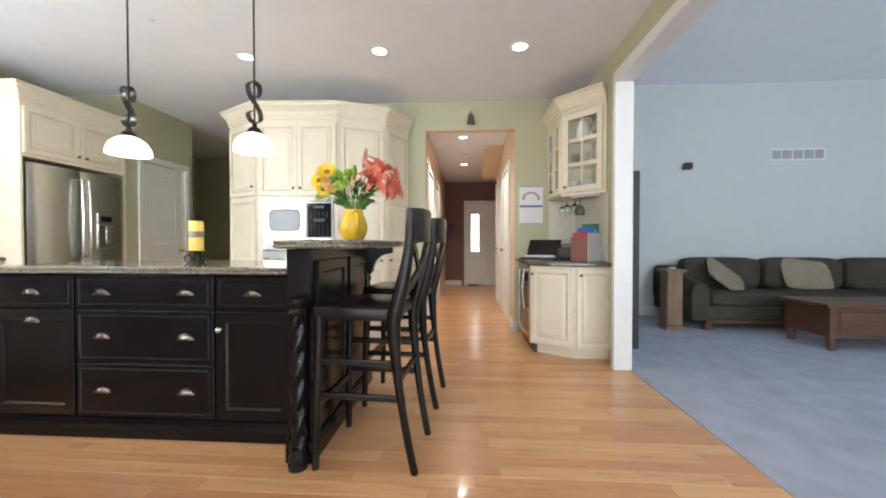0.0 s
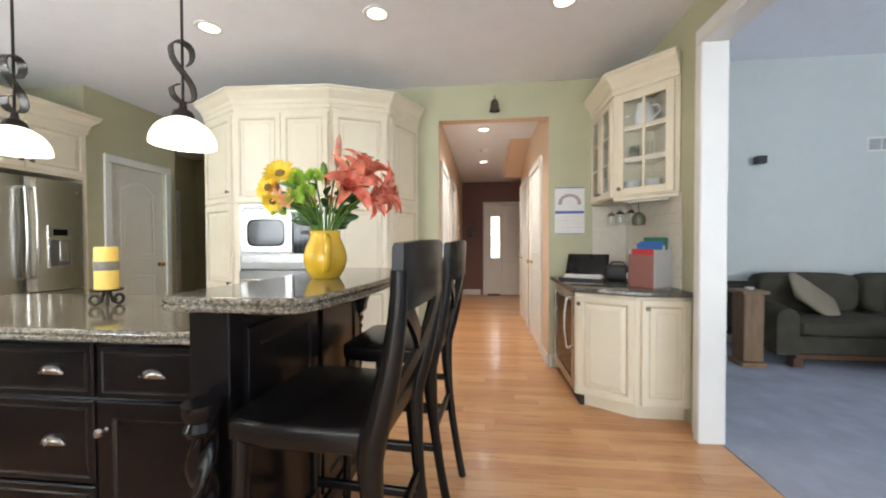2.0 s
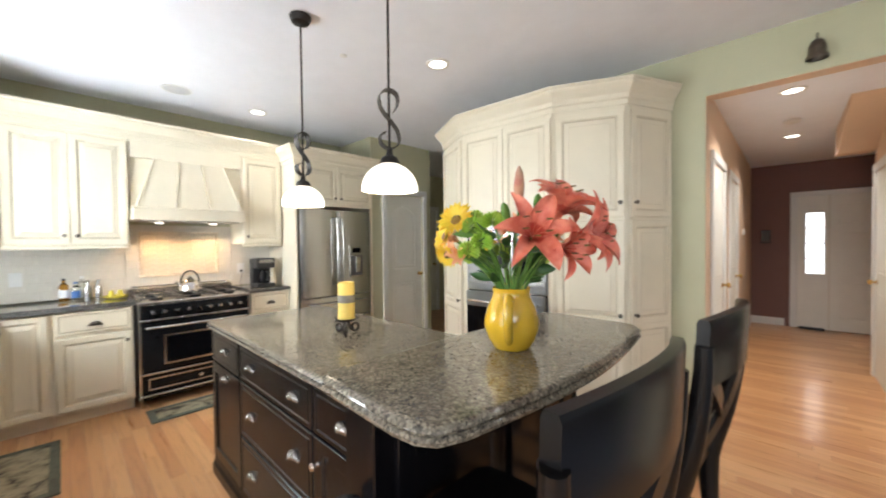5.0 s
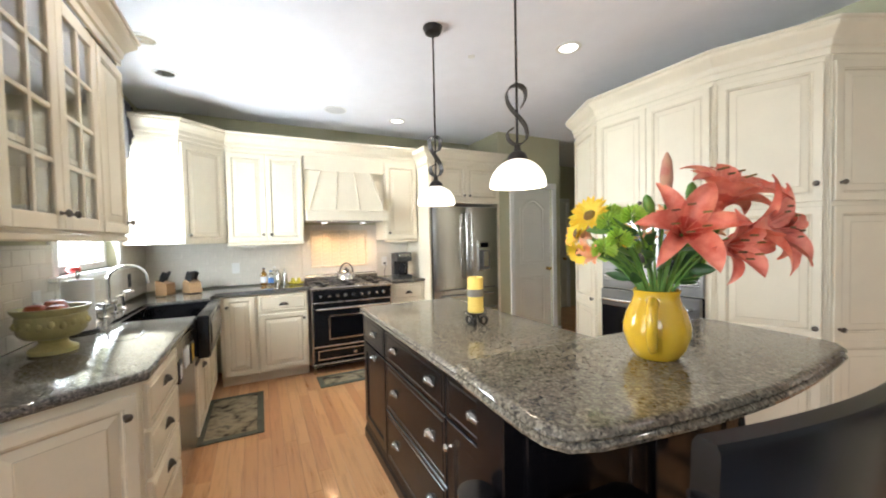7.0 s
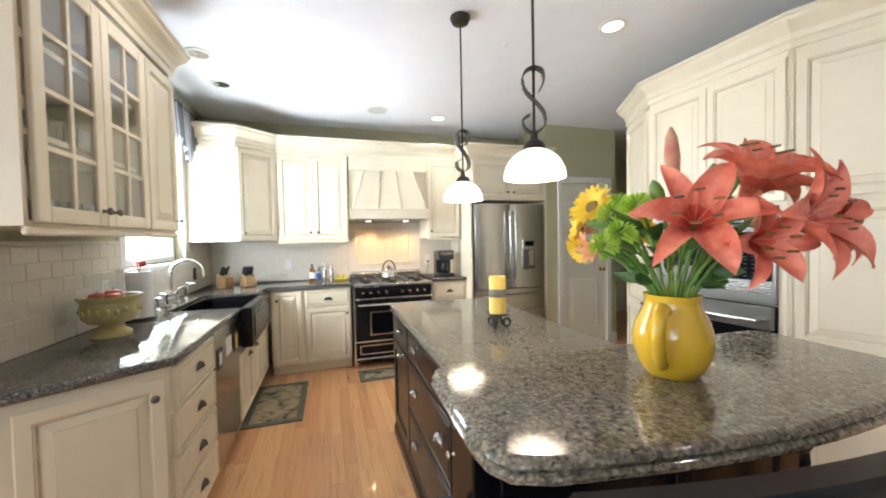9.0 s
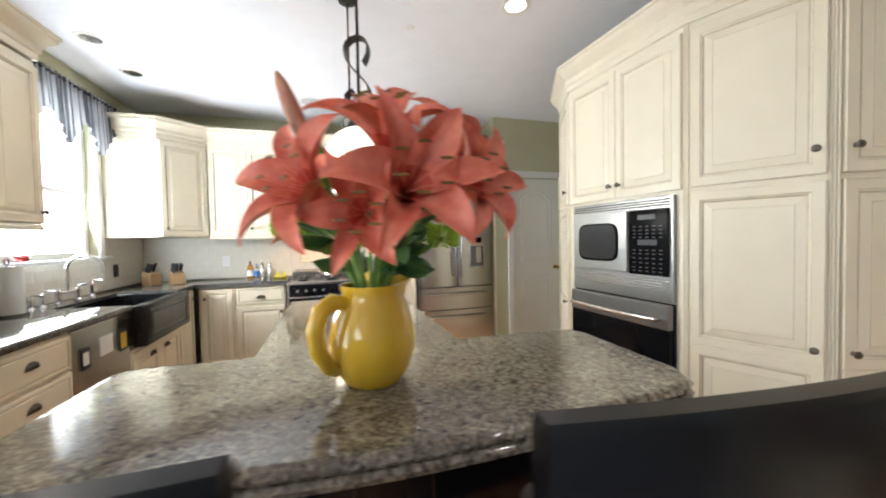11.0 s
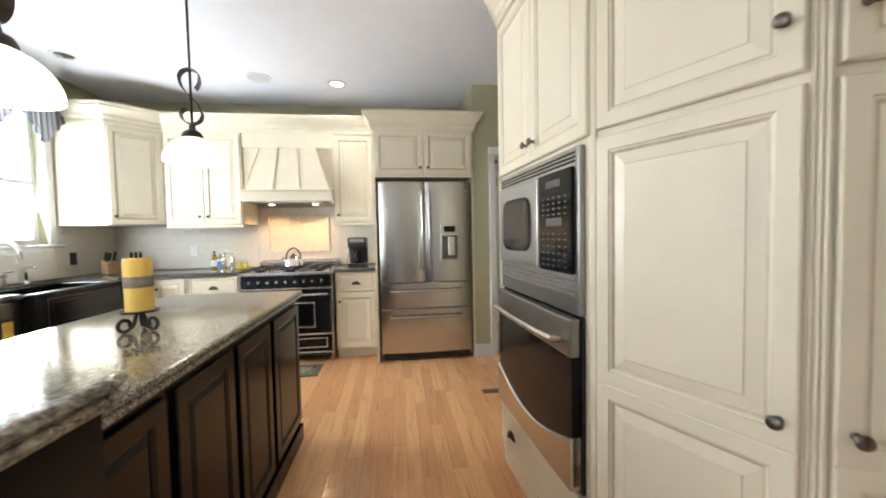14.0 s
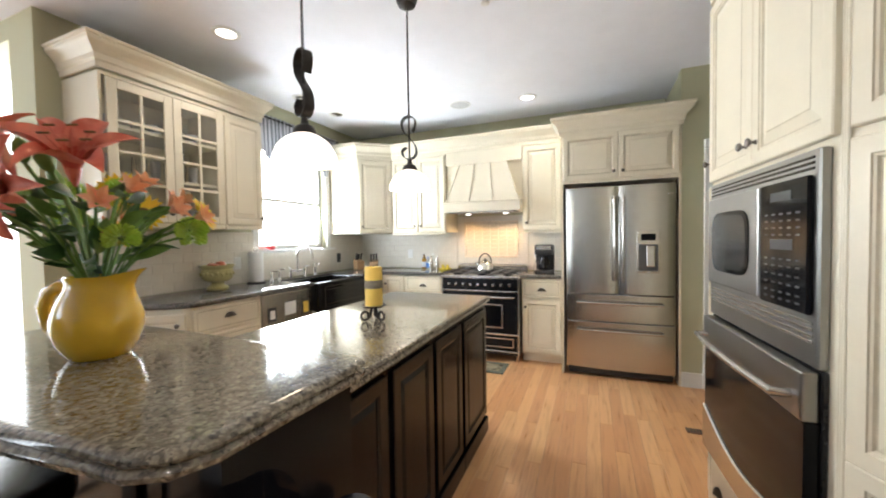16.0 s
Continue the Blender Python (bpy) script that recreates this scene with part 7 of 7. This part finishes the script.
pillow(pose(3.60, 5.28, 0.50, -48, 36, 0), 0.58, "taupe throw pillow leaning on the sofa arm")
pillow(pose(4.72, 5.43, 0.46, -20, 3, 2), 0.62, "wide taupe throw pillow against the sofa back")
pd = thing("pedestal", pose(2.81, 5.10, 0.006), "square aged pine pedestal beside the sofa", "pedestal")
part("foot", box(B(), -0.11, 0.11, -0.11, 0.11, 0, 0.05, 0.006), WOODM, pd)
part("shaft", box(B(), -0.09, 0.09, -0.09, 0.09, 0.05, 0.70, 0.008), WOODM, pd)
part("top", box(B(), -0.12, 0.12, -0.12, 0.12, 0.70, 0.735, 0.008), WOODM, pd)
ob = thing("small_dish", pose(2.81, 5.08, 0.742), "small white dish on the pedestal", "dish")
part("dish", lathe(B(), [(0, 0), (0.03, 0), (0.04, 0.025), (0.036, 0.025), (0, 0.006)], 16), WHITE, ob, smooth=True)
ct = thing("coffee_table", pose(3.80, 4.18, 0.006), "dark planked wooden coffee table with turned feet", "coffee table")
for k in range(4):
    part("plank", box(B(), -0.03, 1.25, 0.0 + k * 0.145, 0.142 + k * 0.145, 0.425, 0.46, 0.005), WOODD, ct)
part("case", box(B(), 0.02, 1.20, 0.03, 0.55, 0.13, 0.425, 0.006), WOODD, ct)
part("front_panel", box(B(), 0.10, 1.12, 0.018, 0.032, 0.17, 0.39, 0.006), WOODD, ct)
for x in (0.06, 1.16):
    for y in (0.07, 0.51):
        part("turned_foot", lathe(B(), [(0, 0), (0.028, 0), (0.04, 0.03), (0.03, 0.06), (0.042, 0.09), (0.035, 0.13), (0, 0.13)], 16, (x, y, 0)), WOODD, ct, smooth=True)
bk = thing("bookcase", pose(1.68, 4.19, 0.006), "tall black open bookcase with books and boxes", "bookcase")
BL = plain("black_laminate", (0.018, 0.017, 0.018), 0.5)
part("side", box(B(), 0.0, 0.33, 0.0, 0.025, 0, 1.77, 0.002), BL, bk)
part("side", box(B(), 0.0, 0.33, 0.875, 0.90, 0, 1.77, 0.002), BL, bk)
part("back", box(B(), 0.0, 0.012, 0.025, 0.875, 0.05, 1.77), BL, bk)
for k in range(6):
    part("shelf", box(B(), 0.012, 0.33, 0.025, 0.875, 0.05 + k * 0.339, 0.075 + k * 0.339, 0.002), BL, bk)
for k in range(5):
    for j in range(7):
        ob = thing("book", pose(1.845, 4.24 + j * 0.05 + 0.02 * k, 0.0825 + k * 0.339), "upright book on the black bookcase", "book", "books in the bookcase")
        part("cover", box(B(), -0.09, 0.09, 0, 0.035, 0, 0.20 + 0.05 * ((j * 7 + k * 3) % 4) / 4, 0.002), (RED_F, GREYP, WOODD, BLUE_F, PAPER)[(j * 3 + k) % 5], ob)
        part("pages", box(B(), -0.085, 0.0925, 0.004, 0.031, 0.004, 0.19 + 0.05 * ((j * 7 + k * 3) % 4) / 4), PAPER, ob)
wsx = thing("wall_speaker", pose(3.44, 5.948, 2.155), "small black wall-mounted satellite speaker", "speaker")
part("case", box(B(), -0.05, 0.05, -0.12, -0.03, -0.045, 0.045, 0.008, 2), RUBBER, wsx)
part("bracket", box(B(), -0.015, 0.015, -0.03, 0, -0.02, 0.02, 0.002), RUBBER, wsx)
vn = thing("wall_vent", pose(4.61, 5.948, 2.235), "white return air grille with five bays", "air vent")
part("rim", sweep(B(), [(0, 0), (0, 0.008), (-0.02, 0.008), (-0.02, 0)], [(0, 0), (0.73, 0), (0.73, 0.165), (0, 0.165)], True), WHITE, vn)
vn.children[0].matrix_local = pose(0, 0, 0, 90)
part("backing", box(B(), 0.02, 0.71, -0.004, -0.001, 0.02, 0.145), plain("vent_grey", (0.30, 0.31, 0.32), 0.7), vn)
for k in range(1, 5):
    part("divider", box(B(), 0.73 * k / 5 - 0.008, 0.73 * k / 5 + 0.008, -0.009, -0.003, 0.02, 0.145, 0.001), WHITE, vn)
for k in range(8):
    part("slat", box(B(), 0.02, 0.71, -0.007, -0.003, 0.025 + k * 0.0155, 0.033 + k * 0.0155), plain("vent_slat_grey", (0.42, 0.43, 0.44), 0.6), vn)
wall_plate(pose(2.55, 5.948, 0.45), "white wall outlet in the living room")
# frames and glowing backdrop of the assumed south windows, out of view
bm = B()
for x in (3.4, 4.6, 5.8, 6.94):
    box(bm, x, x + 0.06, -2.70, -2.64, 0.4, 3.3, 0.004)
for z in (0.4, 1.9, 3.24):
    box(bm, 3.46, 6.94, -2.695, -2.645, z, z + 0.06, 0.004)
struct("window_living", bm, WHITE, "white frames of assumed, unseen tall living room windows", "window")
struct("backdrop_living", box(B(), 2.0, 8.4, -3.75, -3.7, -0.4, 4.4), BACKDROP, "glowing backdrop outside the assumed, unseen living room windows", "backdrop")

# ---- backsplash tiles and floor strips ----
def tile_mesh(w, h, d, name):
    bm = box(B(), 0, w, -d, 0, 0, h, 0.0025)
    me = bpy.data.meshes.new(name)
    bm.to_mesh(me)
    bm.free()
    return me


def tiled(label, m, width, height, tw, th, mat, name, gap=0.002):
    ob = struct(name, box(B(), 0, width, -0.0102, 0, 0, height), GROUT, label, "backsplash")
    ob.matrix_world = m
    meshes = {}
    j, z = 0, 0.0
    while z < height - 0.01:
        h = min(th, height - z) - gap
        x = -tw / 2 if j % 2 else 0.0
        while x < width - 0.005:
            a, b = max(0, x), min(width, x + tw) - gap
            if b - a > 0.01:
                key = (round(b - a, 3), round(h, 3))
                if key not in meshes:
                    meshes[key] = tile_mesh(b - a, h, 0.009, "tile")
                    meshes[key].materials.append(mat)
                t = new("tile", meshes[key])
                t.parent = ob
                t.location = (a, -0.003 + random.uniform(-0.0004, 0.0004), z)
            x += tw
        z += th
        j += 1
    return ob


TILES = [
    ("pale tumbled stone tile backsplash behind the sink counter", face_pose(-1.16, 0.626, -2.53, 0.626, 0.939), 1.37, 0.48, TILE, "backsplash_1"),
    ("pale tumbled stone tile backsplash under the window", face_pose(-2.533, 0.626, -3.627, 0.626, 0.939), 1.094, 0.27, TILE, "backsplash_2"),
    ("pale tumbled stone tile backsplash in the corner", face_pose(-3.63, 0.626, -4.34, 0.626, 0.939), 0.71, 0.462, TILE, "backsplash_3"),
    ("pale tumbled stone tile backsplash on the range wall", face_pose(-4.344, 0.64, -4.344, 2.10, 0.939), 1.46, 0.462, TILE, "backsplash_4"),
    ("warm stone tile backsplash behind the range", face_pose(-4.344, 2.103, -4.344, 3.003, 0.95), 0.90, 0.65, TILE, "backsplash_5"),
    ("pale tumbled stone tile backsplash beside the refrigerator", face_pose(-4.344, 3.006, -4.344, 3.425, 0.939), 0.42, 0.462, TILE, "backsplash_6"),
    ("pale tumbled stone tile backsplash over the desk", face_pose(1.594, 4.852, 1.594, 3.90, 0.886), 0.95, 0.66, TILE, "backsplash_7"),
    ("pale tumbled stone tile backsplash on the desk's end wall", face_pose(1.27, 4.854, 1.58, 4.854, 0.886), 0.31, 0.66, TILE, "backsplash_8"),
]
for lab, m, w, h, mat, nm in TILES:
    tiled(lab, m, w, h, 0.152, 0.0765, mat, nm)
# framed mural panel behind the range
mu = thing("tile_mural", face_pose(-4.336, 2.20, -4.336, 2.88, 1.085), "framed warm stone tile panel behind the range", "tile panel")
part("backing", box(B(), 0.01, 0.67, -0.006, 0.004, 0.01, 0.44), GROUT, mu)
for bx in ((0, 0.68, 0, 0.028), (0, 0.68, 0.422, 0.45), (0, 0.028, 0.028, 0.422), (0.652, 0.68, 0.028, 0.422)):
    part("border", box(B(), bx[0], bx[1], -0.022, 0.0, bx[2], bx[3], 0.007, 2), TILE_WARM, mu)
tm = tile_mesh(0.101, 0.0475, 0.006, "mural_tile")
tm.materials.append(TILE_WARM)
for j in range(8):
    for i in range(6):
        t = new("tile", tm)
        t.parent = mu
        t.location = (0.031 + i * 0.1035, -0.004, 0.030 + j * 0.0489)

PL = 0.0825
plank_meshes = {}
near, far_bm, rows_done = 0, B(), 0
random.seed(7)


def plank_mesh(length):
    key = round(length, 3)
    if key not in plank_meshes:
        bm = box(B(), 0, length - 0.0008, 0, PL - 0.0008, -0.012, 0, 0.0012)
        bmesh.ops.delete(bm, geom=[f for f in bm.faces if f.normal.z < -0.5], context="FACES")
        me = bpy.data.meshes.new("plank")
        bm.to_mesh(me)
        bm.free()
        me.materials.append(OAK)
        plank_meshes[key] = me
    return plank_meshes[key]


far_v, far_f = [], []
y = -2.6
while y < 9.69:
    spans = [(-0.24, 0.87)] if y > 4.86 else [(-5.2 if y > 4.4 else -4.34, 1.655)]
    if y > 4.86:
        spans = [(-5.08, -2.42)] if y < 7.45 else []
        spans.append((-0.24, 0.87 if y < 7.4 else 2.4))
    if y < 0.62:
        spans = [(-1.04, 1.655)]
    for xa, xb in spans:
        x = xa - random.uniform(0, 0.9)
        while x < xb:
            ln = round(random.choice((0.55, 0.7, 0.85, 1.0, 1.2, 1.4)), 2)
            a, b = max(x, xa), min(x + ln, xb)
            x += ln
            if xb - b < 0.12:
                b = x = xb
            if b - a < 0.05:
                continue
            mid = (a + b) / 2
            close = (1.55 < y < 4.6 and -3.6 < mid < 1.6)
            if close and near < 300:
                o = new("plank", plank_mesh(round(b - a, 3)))
                o.parent = FLOOR
                o.location = (a, y, random.uniform(-0.0004, 0.0004))
                near += 1
            else:
                k = len(far_v)
                a1, b1, y1 = a + 0.0006, b - 0.0006, y + PL - 0.0012
                far_v += [(a1, y, 0), (b1, y, 0), (b1, y1, 0), (a1, y1, 0), (a1, y, -0.01), (b1, y, -0.01), (b1, y1, -0.01), (a1, y1, -0.01)]
                far_f += [tuple(k + i for i in q) for q in ((0, 1, 2, 3), (0, 4, 5, 1), (1, 5, 6, 2), (2, 6, 7, 3), (3, 7, 4, 0))]
    y += PL
me = bpy.data.meshes.new("plank_field")
me.from_pydata(far_v, [], far_f)
me.materials.append(OAK_STUFF)
pf = new("plank_field", me)
pf.parent = FLOOR
tagged(pf, kind="stuff")
